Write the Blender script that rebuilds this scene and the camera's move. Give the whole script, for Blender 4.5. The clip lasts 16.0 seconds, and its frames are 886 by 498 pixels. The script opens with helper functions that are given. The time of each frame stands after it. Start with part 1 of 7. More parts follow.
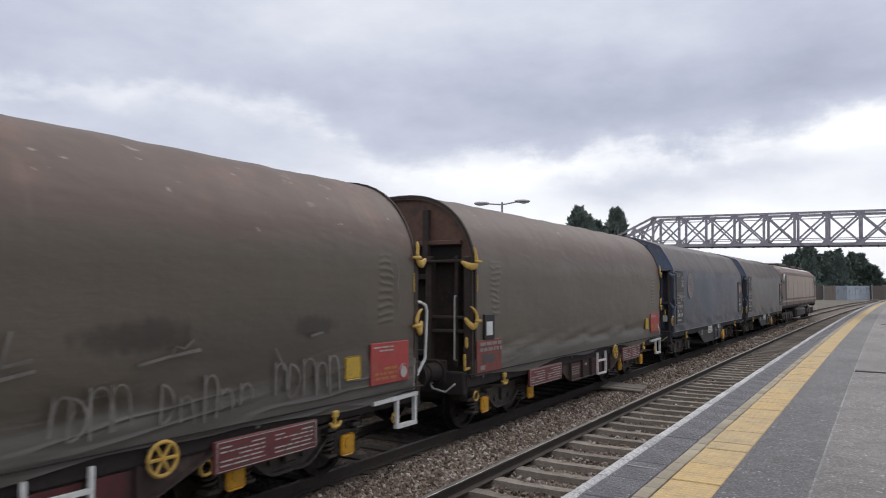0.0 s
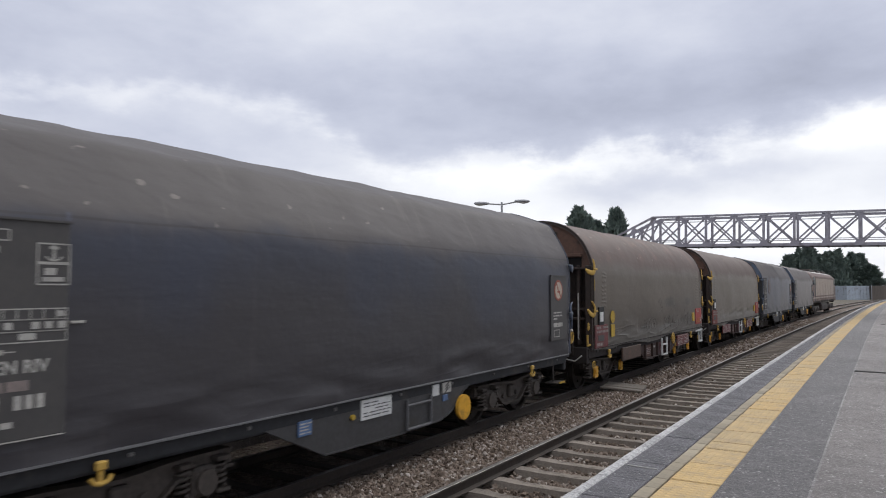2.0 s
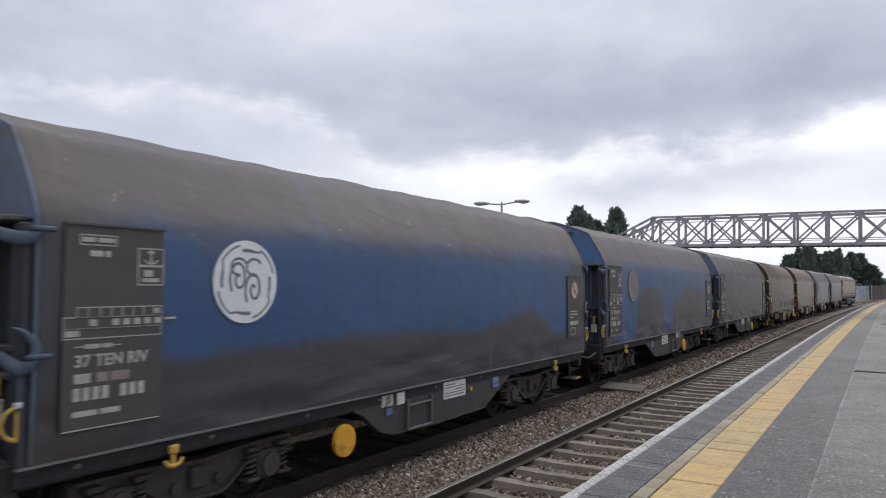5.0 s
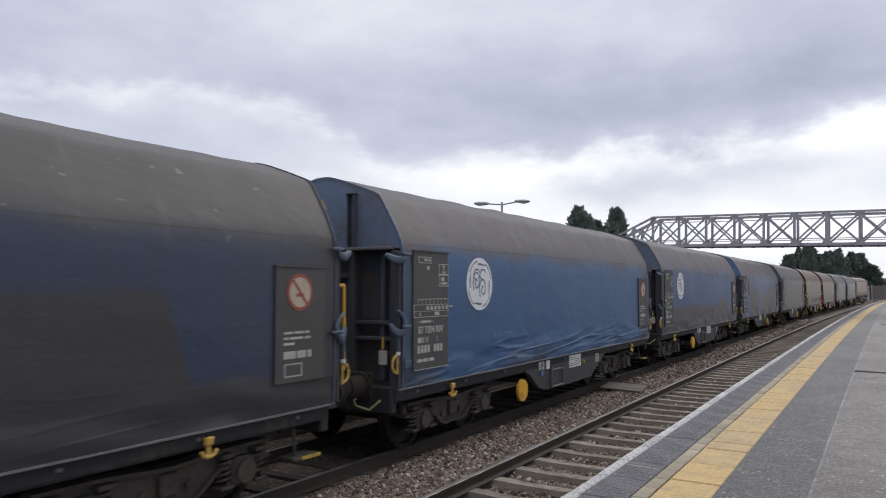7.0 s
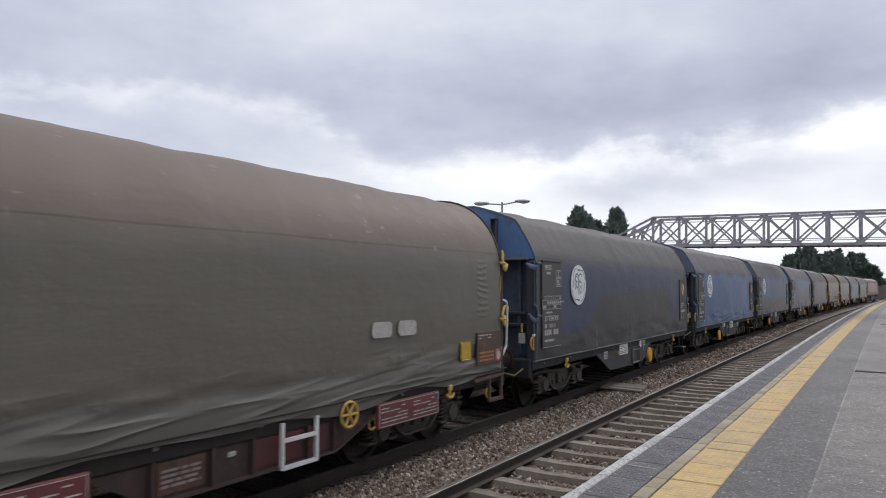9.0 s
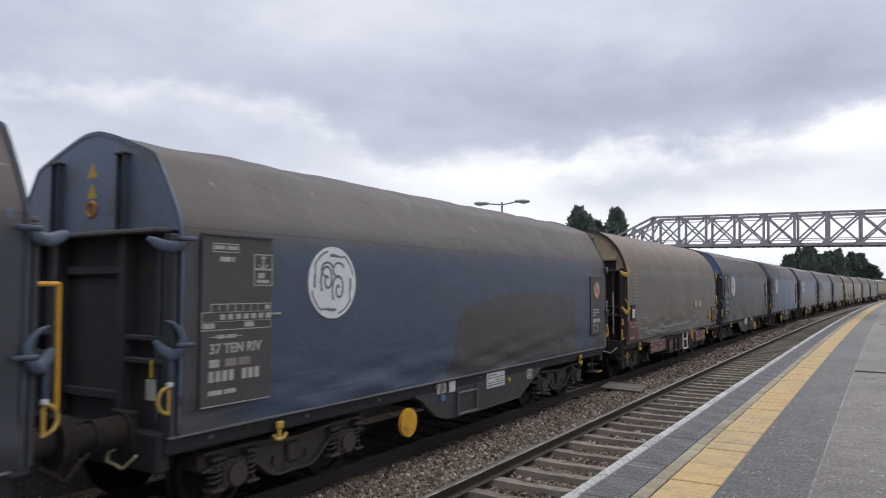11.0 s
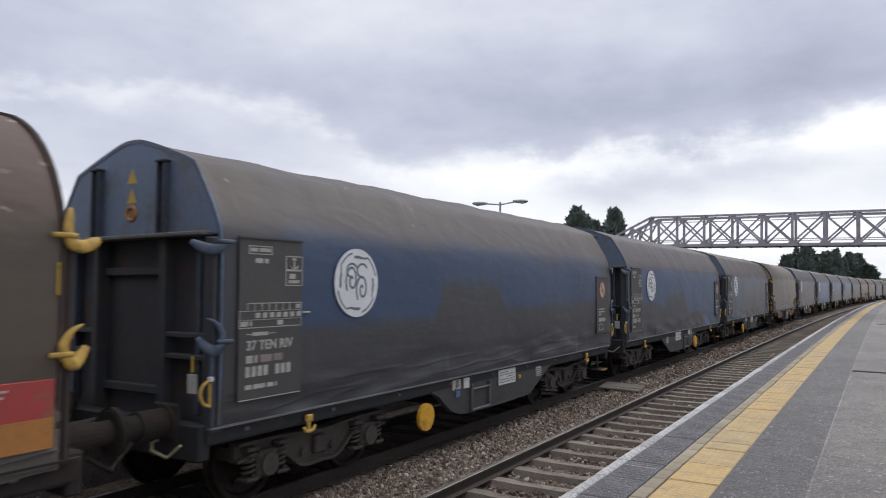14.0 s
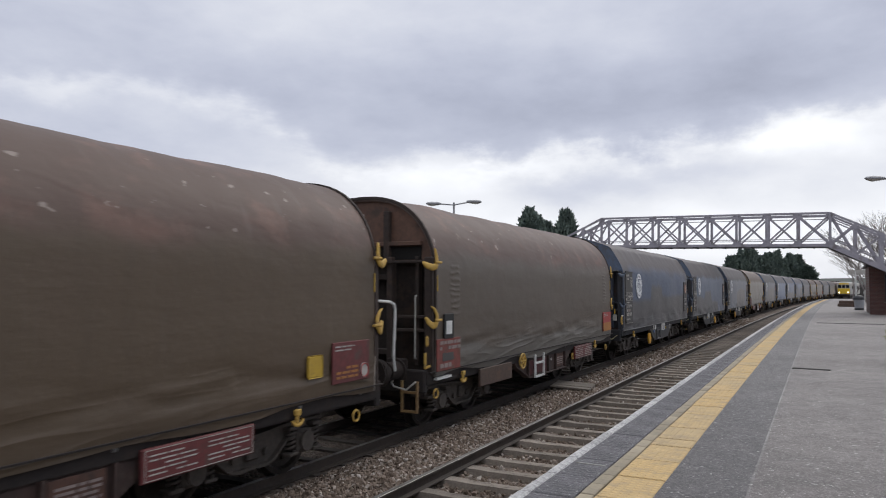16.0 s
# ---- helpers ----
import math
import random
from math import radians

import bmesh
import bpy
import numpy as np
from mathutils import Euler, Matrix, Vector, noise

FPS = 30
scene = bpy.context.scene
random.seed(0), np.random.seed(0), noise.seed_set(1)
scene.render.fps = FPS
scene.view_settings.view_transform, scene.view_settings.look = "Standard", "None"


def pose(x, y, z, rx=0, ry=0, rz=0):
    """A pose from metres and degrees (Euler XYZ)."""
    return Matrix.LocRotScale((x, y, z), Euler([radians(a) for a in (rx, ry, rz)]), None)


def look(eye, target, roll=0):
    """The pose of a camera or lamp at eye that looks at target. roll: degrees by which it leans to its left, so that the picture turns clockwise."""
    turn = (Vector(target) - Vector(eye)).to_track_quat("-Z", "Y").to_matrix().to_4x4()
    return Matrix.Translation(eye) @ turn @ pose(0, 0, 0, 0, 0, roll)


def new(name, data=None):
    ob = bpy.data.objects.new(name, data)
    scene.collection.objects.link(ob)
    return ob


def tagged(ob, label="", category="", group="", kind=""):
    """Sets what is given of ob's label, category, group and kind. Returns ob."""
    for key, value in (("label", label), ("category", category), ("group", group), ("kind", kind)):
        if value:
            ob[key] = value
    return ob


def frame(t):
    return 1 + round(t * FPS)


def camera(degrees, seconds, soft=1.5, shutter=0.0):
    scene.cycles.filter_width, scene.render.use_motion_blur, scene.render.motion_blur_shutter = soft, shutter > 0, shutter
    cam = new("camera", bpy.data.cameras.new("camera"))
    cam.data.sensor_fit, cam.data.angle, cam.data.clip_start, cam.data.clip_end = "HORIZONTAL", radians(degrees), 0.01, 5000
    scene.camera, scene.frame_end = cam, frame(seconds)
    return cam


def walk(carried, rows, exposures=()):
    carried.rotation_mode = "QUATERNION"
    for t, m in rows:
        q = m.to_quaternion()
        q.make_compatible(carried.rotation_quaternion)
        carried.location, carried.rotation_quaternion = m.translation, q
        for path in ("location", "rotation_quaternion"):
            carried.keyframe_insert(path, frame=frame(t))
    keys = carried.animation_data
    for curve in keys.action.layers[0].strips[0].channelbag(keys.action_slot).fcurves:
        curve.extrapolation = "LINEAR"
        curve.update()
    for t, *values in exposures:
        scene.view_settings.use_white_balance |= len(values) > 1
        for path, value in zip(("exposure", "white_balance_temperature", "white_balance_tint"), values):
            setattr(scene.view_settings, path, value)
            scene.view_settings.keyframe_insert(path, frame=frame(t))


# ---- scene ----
# ------------------------------------------------------------------ camera
EYE_Z = 2.379          # metres above the rail heads
TILT = 93.14


def view(t, yaw, tilt=TILT):
    return t, pose(0, 0, EYE_Z, tilt, 0, -yaw)


cam = camera(64.09, 16.0, soft=1.05, shutter=0.14)
walk(cam, [view(0, 0), view(4, 0.03), view(9, 0), view(12, 0.03), view(13.5, 0.09), view(14, 0.15), view(14.25, 0.36), view(14.5, 0.75),
           view(14.75, 1.36), view(15, 2.18), view(15.25, 3.2), view(15.5, 4.18), view(15.75, 4.26), view(16, 3.91)],
     [(0, 0.0), (14.7, 0.0), (15.4, -0.1), (16, -0.09)])

# ------------------------------------------------------------------ the line
HEAD, BEND, TIGHTEN, OFF = 0.5532, 0.00032, 0.00321, -6.942
STEP = 0.5
_s = np.arange(-80, 560, STEP)
_th = HEAD + BEND * _s + TIGHTEN * np.clip(_s, 0, 260) ** 2 / 2000
_x = np.concatenate([[0], np.cumsum((np.sin(_th[1:]) + np.sin(_th[:-1])) * STEP / 2)])
_y = np.concatenate([[0], np.cumsum((np.cos(_th[1:]) + np.cos(_th[:-1])) * STEP / 2)])
_i0 = int(80 / STEP)
_x += OFF * math.cos(HEAD) - _x[_i0]
_y += -OFF * math.sin(HEAD) - _y[_i0]


def along(s):
    """Point and heading of the train's track, s metres along it."""
    return np.interp(s, _s, _x), np.interp(s, _s, _y), np.interp(s, _s, _th)


def spot(s, d, z=0.0):
    """World point d metres to the right of the train's track."""
    x, y, th = along(s)
    return Vector((x + d * math.cos(th), y - d * math.sin(th), z))


def at_line(s, d=0.0, z=0.0, turn=0.0):
    """Pose whose +Y runs along the line."""
    p = spot(s, d, z)
    return pose(p.x, p.y, p.z, 0, 0, -math.degrees(along(s)[2]) + turn)


SPEED = 8.915
GAIN = ((0, 0.02), (0.5, 0), (1, 0.06), (1.5, 0), (2, 0.1), (2.5, 0.07), (3, 0.25), (3.5, 0.2), (4, 0.37), (5, 0.42), (6, 0.56), (6.5, 0.46), (7, 0.59), (7.5, 0.42), (8, 0.48), (8.5, 0.27), (9, 0.18),
        (10, 0.06), (11, 0.06), (11.5, 0), (12, 0.1), (12.5, 0), (13, 0.06), (13.5, -0.07), (14, 0), (14.5, -0.13), (15, -0.1), (15.5, -0.16), (16, -0.09))


def run(t):
    """Metres that the train has run since the start."""
    return SPEED * t + float(np.interp(t, [a for a, _ in GAIN], [b for _, b in GAIN]))


LB, LR = 13.1, 12.5           # blue and brown wagons, coupling to coupling
PLAT, EDGE, TRACK2 = 0.854, 4.9, 3.19

# ------------------------------------------------------------------ light
world = bpy.data.worlds.new("overcast")
scene.world = world
world.use_nodes = True
SUN_EL, SUN_AZ = 42, 45


class Graph:
    """A short way to write node trees."""

    def __init__(self, tree):
        self.t = tree

    def n(self, kind, ins=(), op=None, clamp=False):
        node = self.t.nodes.new(kind)
        if op:
            node.operation = op
        if clamp:
            node.use_clamp = True
        self.feed(node, ins)
        return node

    def feed(self, node, ins):
        for k, v in dict(ins).items():
            if isinstance(v, bpy.types.NodeSocket):
                self.t.links.new(v, node.inputs[k])
            else:
                node.inputs[k].default_value = v

    def m(self, op, a, b=0.0, c=0.0, clamp=False):
        return self.n("ShaderNodeMath", {0: a, 1: b, 2: c}, op, clamp).outputs[0]

    def ramp(self, v, lo, hi, a=0.0, b=1.0):
        node = self.n("ShaderNodeMapRange", {0: v, 1: lo, 2: hi, 3: a, 4: b})
        node.interpolation_type = "SMOOTHSTEP"
        return node.outputs[0]

    def noise(self, vec, scale, detail=3.0, rough=0.5, out="Fac"):
        return self.n("ShaderNodeTexNoise", {"Vector": vec, "Scale": scale, "Detail": detail, "Roughness": rough}).outputs[out]

    def mix(self, f, a, b, how="MIX"):
        node = self.n("ShaderNodeMix")
        node.data_type, node.blend_type = "RGBA", how
        for sock, v in ((node.inputs[0], f), (node.inputs[6], a), (node.inputs[7], b)):
            if isinstance(v, bpy.types.NodeSocket):
                self.t.links.new(v, sock)
            else:
                sock.default_value = v if isinstance(v, float) else (*v, 1)
        return node.outputs[2]

    def scaled(self, vec, sx, sy, sz):
        return self.n("ShaderNodeMapping", {"Vector": vec, "Scale": (sx, sy, sz)}).outputs[0]


def make_sky():
    world.node_tree.nodes.clear()
    g = Graph(world.node_tree)
    way = g.n("ShaderNodeTexCoord").outputs["Generated"]
    sep = g.n("ShaderNodeSeparateXYZ", {0: way})
    az = g.m("MULTIPLY", g.m("ARCTAN2", sep.outputs[0], sep.outputs[1]), 57.2958)
    el = g.m("MULTIPLY", g.m("ARCSINE", sep.outputs[2]), 57.2958)
    warp = g.n("ShaderNodeSeparateXYZ", {0: g.noise(g.scaled(way, 1.0, 1.0, 1.7), 5.0, 6.0, 0.55, "Color")})
    fine = g.noise(g.scaled(way, 1.0, 1.0, 2.4), 6.0, 8.0, 0.55)
    waz = g.m("MULTIPLY_ADD", g.m("SUBTRACT", warp.outputs[0], 0.5), 12.0, az)
    wel = g.m("MULTIPLY_ADD", g.m("SUBTRACT", warp.outputs[1], 0.5), 5.0, el)
    # ragged underside of the main cloud: azimuth, elevation
    under = ((-60, 15.5), (-32, 14.6), (-25, 15.0), (-20, 15.2), (-16.5, 15.2), (-13, 14.6), (-10, 13.4), (-8, 11.8), (-5.5, 10.2), (-1, 10.0), (3, 10.9), (9, 10.6), (13, 11.5), (18, 10.9), (22, 10.8), (26, 11.6), (30, 12.3), (40, 13.4), (60, 14.5))
    base = g.n("ShaderNodeValToRGB", {0: g.m("MULTIPLY_ADD", g.m("MULTIPLY_ADD", g.m("SUBTRACT", warp.outputs[0], 0.5), 5.0, az), 1 / 120, 0.5)})
    el_ = base.color_ramp.elements
    for (a, e), it in zip((under[0], under[-1]), (el_[0], el_[1])):
        it.position, it.color = a / 120 + 0.5, (e / 20, e / 20, e / 20, 1)
    for a, e in under[1:-1]:
        el_.new(a / 120 + 0.5).color = (e / 20, e / 20, e / 20, 1)
    rag = g.m("SUBTRACT", g.noise(g.scaled(way, 1.0, 1.0, 1.5), 13.0, 7.0, 0.6), 0.5)
    gap = g.m("SUBTRACT", g.m("MULTIPLY", base.outputs[0], 20.0), g.m("ADD", g.m("MULTIPLY_ADD", g.m("SUBTRACT", warp.outputs[1], 0.5), 3.4, el), g.m("MULTIPLY", rag, 5.0)))
    v = g.m("MULTIPLY_ADD", g.m("SUBTRACT", fine, 0.5), 0.34, 0.575)
    side = g.ramp(az, -9.0, 3.0)
    patchy = g.ramp(g.noise(g.scaled(way, 1.0, 1.0, 2.6), 7.5, 5.0, 0.6), 0.36, 0.64)
    wide = g.m("DIVIDE", gap, g.m("MULTIPLY_ADD", side, -1.9, 2.9))
    v = g.m("ADD", v, g.m("MULTIPLY", g.ramp(wide, -0.7, 1.0), g.m("MULTIPLY_ADD", side, 0.06, 0.11)))
    # torn bright fringe
    v = g.m("MULTIPLY_ADD", g.m("EXPONENT", g.m("MULTIPLY", g.m("POWER", g.m("DIVIDE", g.m("SUBTRACT", gap, 0.6), 1.3), 2.0), -1.0)), g.m("MULTIPLY", patchy, g.m("MULTIPLY_ADD", side, 0.03, 0.16)), v)
    # cloud banks: azimuth, elevation, spread, spread, brightness
    for a, e, sa, se, b in ((15, 14.0, 13, 2.4, -0.07), (29, 16.5, 9, 3.0, -0.07), (-2, 22.0, 24, 3.2, 0.17), (-12, 19.0, 9, 2.2, 0.05), (-28, 11.0, 12, 3.5, -0.06), (3, 8.6, 8, 1.6, 0.20), (17, 8.3, 10, 0.9, -0.10),
                            (32, 10.6, 7, 1.9, 0.28), (12, 4.0, 70, 3.2, 0.27)):
        q = g.m("ADD", g.m("POWER", g.m("DIVIDE", g.m("SUBTRACT", waz, a), sa), 2.0), g.m("POWER", g.m("DIVIDE", g.m("SUBTRACT", wel, e), se), 2.0))
        v = g.m("MULTIPLY_ADD", g.m("EXPONENT", g.m("MULTIPLY", q, -1.0)), b, v)
    v = g.m("ADD", v, g.ramp(el, 26.0, 70.0, 0.0, 0.85))
    tint = g.mix(g.ramp(v, 0.42, 0.95), (0.92, 0.985, 1.225), (0.98, 1.0, 1.055))
    cloud = g.mix(1.0, tint, g.n("ShaderNodeCombineColor", {0: v, 1: v, 2: v}).outputs[0], "MULTIPLY")
    blue = g.n("ShaderNodeTexSky")
    blue.sky_type, blue.sun_disc, blue.sun_elevation, blue.sun_rotation = "NISHITA", False, radians(SUN_EL), radians(SUN_AZ)
    high = g.n("ShaderNodeBackground", {0: blue.outputs[0], 1: 0.1})
    deck = g.n("ShaderNodeBackground", {0: cloud, 1: 1.06})
    both = g.n("ShaderNodeMixShader", {0: 0.97, 1: high.outputs[0], 2: deck.outputs[0]})
    g.n("ShaderNodeOutputWorld", {0: both.outputs[0]})


make_sky()
sun = new("sun", bpy.data.lights.new("sun", "SUN"))
sun.data.energy, sun.data.angle, sun.data.color = 0.65, radians(25), (1.0, 0.96, 0.9)
sun.matrix_world = look((0, 0, 50), (-50 * math.sin(radians(SUN_AZ)), -50 * math.cos(radians(SUN_AZ)), 50 - 50 * math.tan(radians(SUN_EL))))
scene.view_settings.exposure = 0.0


# ------------------------------------------------------------------ materials
def surface(name):
    m = bpy.data.materials.new(name)
    m.use_nodes = True
    m.node_tree.nodes.clear()
    return m, Graph(m.node_tree)


def close(g, colour, rough=0.7, metal=0.0, height=None, depth=0.01, **more):
    ins = {"Base Color": colour if isinstance(colour, bpy.types.NodeSocket) else (*colour, 1), "Roughness": rough, "Metallic": metal}
    ins.update(more)
    if height is not None:
        ins["Normal"] = g.n("ShaderNodeBump", {"Height": height, "Distance": depth, "Strength": 1.0}).outputs[0]
    b = g.n("ShaderNodeBsdfPrincipled", ins)
    g.n("ShaderNodeOutputMaterial", {0: b.outputs[0]})


def grained(name, a, b, fine=40.0, coarse=1.2, rough=0.7, metal=0.0, depth=0.003, dirt=None, each=0.0):
    """Two colours mixed at two scales, with relief; dirt: a third colour in patches; each: brightness that varies from piece to piece."""
    m, g = surface(name)
    co = g.n("ShaderNodeTexCoord").outputs["Object"]
    f1, f2 = g.noise(co, fine, 4.0, 0.6), g.noise(co, coarse, 4.0, 0.6)
    mixf = g.m("ADD", g.m("MULTIPLY", g.ramp(f1, 0.3, 0.7), 0.5), g.m("MULTIPLY", g.ramp(f2, 0.3, 0.7), 0.5))
    col = g.mix(mixf, a, b)
    if dirt:
        col = g.mix(g.m("MULTIPLY", g.ramp(g.noise(co, coarse * 2.3, 5.0, 0.65), 0.52, 0.68), 0.75), col, dirt)
    if each:
        r = g.n("ShaderNodeObjectInfo").outputs["Random"]
        col = g.mix(1.0, col, g.n("ShaderNodeCombineColor", {k: g.m("MULTIPLY_ADD", r, each, 1 - each / 2) for k in range(3)}).outputs[0], "MULTIPLY")
    close(g, col, g.m("MULTIPLY_ADD", f1, 0.2, rough - 0.1), metal, f1, depth)
    return m


def tarp(name, clean, dark, dust, seed, level=0.0, swing=1.0, soft=0.25, dust_low=2.75, stain=None, hem=0.15, seam=2.95, rust=0.0, show=0.0, ends=0.0, slack=0.26, smudge=(), lash=0.0, fade=0.32):
    """Coated canvas: the clean colour, a dark film of brake dust up to a wandering line, and pale dust on top."""
    m, g = surface(name)
    co = g.n("ShaderNodeTexCoord").outputs["Object"]
    co = g.n("ShaderNodeVectorMath", {0: co, 1: (seed * 0.0, seed * 17.3, 0.0)}, "ADD").outputs[0]
    sep = g.n("ShaderNodeSeparateXYZ", {0: co})
    z = sep.outputs[2]
    row = g.n("ShaderNodeCombineXYZ", {1: sep.outputs[1]}).outputs[0]
    wander = g.noise(row, 0.34, 1.0, 0.4)
    ragged = g.m("MULTIPLY", g.m("SUBTRACT", g.noise(co, 1.6, 3.0, 0.5), 0.5), 0.45)
    line = g.m("ADD", g.m("MULTIPLY_ADD", g.ramp(wander, 0.40, 0.58), swing, level), ragged)
    if stain:
        own = g.n("ShaderNodeSeparateXYZ", {0: g.n("ShaderNodeTexCoord").outputs["Object"]}).outputs[1]
        jig = g.m("MULTIPLY_ADD", g.m("SUBTRACT", g.noise(co, 1.4, 4.0, 0.6), 0.5), 0.38, own)
        top_of = g.n("ShaderNodeValToRGB", {0: g.m("MULTIPLY_ADD", jig, 1 / 12, 0.5)})
        top_of.color_ramp.interpolation = "EASE"
        el_ = top_of.color_ramp.elements
        el_[0].position, el_[1].position = 0.0, 1.0
        el_[0].color, el_[1].color = [(h / 4, h / 4, h / 4, 1) for h in (stain[0][1], stain[-1][1])]
        for y, h in stain[1:-1]:
            el_.new((y + 6) / 12).color = (h / 4, h / 4, h / 4, 1)
        line = g.m("ADD", g.m("MULTIPLY", top_of.outputs[0], 4.0), g.m("MULTIPLY", ragged, 0.45))
    film = g.ramp(g.m("SUBTRACT", line, z), -soft, soft)
    streak = g.noise(g.scaled(co, 1.0, 2.5, 0.35), 1.3, 4.0, 0.6)
    blot = g.noise(co, 0.8, 5.0, 0.6)
    col = g.mix(g.m("MULTIPLY", film, 0.93), clean, dark)
    if ends:
        far = g.m("ABSOLUTE", g.n("ShaderNodeSeparateXYZ", {0: g.n("ShaderNodeTexCoord").outputs["Object"]}).outputs[1])
        far = g.ramp(g.m("MULTIPLY_ADD", g.m("SUBTRACT", g.noise(co, 1.3, 4.0, 0.6), 0.5), 1.6, far), 4.8, 5.5)
        col = g.mix(g.m("MULTIPLY", far, ends), col, dark)
    for y, h, ry, rz in smudge:
        own = g.n("ShaderNodeSeparateXYZ", {0: g.n("ShaderNodeTexCoord").outputs["Object"]})
        q = g.m("ADD", g.m("POWER", g.m("DIVIDE", g.m("SUBTRACT", own.outputs[1], y), ry), 2.0), g.m("POWER", g.m("DIVIDE", g.m("SUBTRACT", own.outputs[2], h), rz), 2.0))
        q = g.m("ADD", q, g.m("MULTIPLY", g.m("SUBTRACT", g.noise(g.scaled(co, 1.0, 2.2, 1.0), 3.0, 4.0, 0.6), 0.5), 2.2))
        col = g.mix(g.ramp(q, 0.2, 1.3, 0.82, 0.0), col, tuple(c * 0.5 for c in dark))
    col = g.mix(g.m("MULTIPLY", g.ramp(streak, 0.48, 0.78), 0.35), col, dark)
    col = g.mix(g.m("MULTIPLY", g.ramp(blot, 0.5, 0.75), 0.13), col, dust)
    top = g.ramp(g.m("MULTIPLY_ADD", g.m("SUBTRACT", blot, 0.5), 0.5, z), dust_low, dust_low + fade)
    col = g.mix(g.m("MULTIPLY", top, 0.9), col, dust)
    # pale streaks paint highlights of canvas wrinkles, stronger on top
    wrinkle_glint = g.ramp(g.noise(g.scaled(co, 0.35, 2.6, 0.35), 1.9, 3.0, 0.55), 0.60, 0.70)
    col = g.mix(g.m("MULTIPLY", wrinkle_glint, g.m("MULTIPLY_ADD", top, 0.07, 0.03)), col, (0.26, 0.23, 0.21))
    if show:
        rib = g.m("ABSOLUTE", g.m("SUBTRACT", g.m("FRACT", g.m("MULTIPLY_ADD", g.m("MULTIPLY_ADD", g.m("SUBTRACT", g.noise(co, 2.0, 3.0, 0.6), 0.5), 0.12, sep.outputs[1]), 0.62, 0.0)), 0.5))
        worn = g.m("MULTIPLY", g.ramp(rib, 0.012, 0.06, 1.0, 0.0), g.ramp(g.noise(co, 0.45, 4.0, 0.7), 0.50, 0.62))
        worn = g.m("MULTIPLY", worn, g.ramp(z, 2.7, 3.0))
        col = g.mix(g.m("MULTIPLY", worn, show), col, tuple(min(1.0, c * 1.5) for c in clean))
    if rust:
        bloom = g.ramp(g.noise(g.scaled(co, 1.0, 0.8, 1.0), 1.5, 5.0, 0.62), 0.50, 0.70)
        col = g.mix(g.m("MULTIPLY", g.m("MULTIPLY", bloom, top), rust), col, (0.21, 0.115, 0.088))
    if seam:
        off = g.m("ABSOLUTE", g.m("SUBTRACT", g.m("MULTIPLY_ADD", g.m("SUBTRACT", g.noise(row, 0.5, 2.0, 0.5), 0.5), 0.05, z), seam))
        col = g.mix(g.ramp(off, 0.006, 0.016, 0.55, 0.0), col, tuple(c * 0.45 for c in dust))
        tick = g.m("MULTIPLY", g.ramp(off, 0.02, 0.05, 1.0, 0.0), g.ramp(g.noise(row, 3.2, 3.0, 0.7), 0.60, 0.66))
        col = g.mix(g.m("MULTIPLY", tick, 0.5), col, tuple(min(1, c * 2.4) for c in clean))
    if lash:
        skirt = g.ramp(g.m("MULTIPLY_ADD", g.m("SUBTRACT", g.noise(co, 0.7, 3.0, 0.5), 0.5), 0.5, z), 1.28, 1.42, 1.0, 0.0)
        col = g.mix(g.m("MULTIPLY", skirt, 0.55), col, (0.118, 0.112, 0.100))
        bald = g.m("MULTIPLY", g.ramp(g.noise(g.scaled(co, 1.0, 0.8, 1.5), 2.3, 3.0, 0.6), 0.665, 0.69), g.ramp(z, 3.0, 3.3))
        col = g.mix(g.m("MULTIPLY", bald, 0.5), col, (0.25, 0.185, 0.14))
    fleck = g.ramp(g.noise(g.scaled(co, 1.0, 0.6, 1.0), 8.5, 2.0, 0.5), 0.70, 0.75)
    col = g.mix(g.m("MULTIPLY", g.m("MULTIPLY", fleck, top), 0.3 + 0.4 * rust), col, (0.42, 0.36, 0.32))
    scuff = g.ramp(g.noise(g.scaled(co, 1.0, 0.7, 1.6), 7.0, 4.0, 0.7), 0.60, 0.72)
    col = g.mix(g.m("MULTIPLY", scuff, 0.12), col, dust)
    grain = g.noise(co, 70.0, 3.0, 0.6)
    col = g.mix(0.35, col, g.mix(1.0, col, g.mix(grain, (0.55, 0.55, 0.55), (1.45, 1.45, 1.45)), "MULTIPLY"))
    fold = g.m("ADD", g.m("MULTIPLY", grain, 0.06), g.m("ADD", g.noise(g.scaled(co, 1.0, 0.7, 1.3), 2.0, 3.0, 0.5), g.m("MULTIPLY", g.noise(g.scaled(co, 1.0, 0.8, 1.1), 9.0, 4.0, 0.6), 0.14)))
    low = g.ramp(g.m("MULTIPLY_ADD", g.m("SUBTRACT", blot, 0.5), 1.2, z), 1.15, 1.6, 1.0, 0.0)
    slant = g.n("ShaderNodeCombineXYZ", {1: g.m("MULTIPLY_ADD", z, -1.4, g.m("MULTIPLY", sep.outputs[1], 0.42)), 2: g.m("MULTIPLY", z, 3.6)}).outputs[0]
    ridge = g.m("ABSOLUTE", g.m("SUBTRACT", g.noise(slant, 1.25, 1.5, 0.4), 0.5))
    ridge = g.ramp(g.m("POWER", ridge, 0.7), 0.0, 0.24, 1.0, 0.0)
    fold = g.m("ADD", fold, g.m("MULTIPLY", g.m("MULTIPLY", ridge, low), 1.25 * hem))
    fold = g.m("ADD", fold, g.m("MULTIPLY", g.noise(g.scaled(co, 1.0, 0.3, 2.4), 3.0, 3.0, 0.55), 0.22))
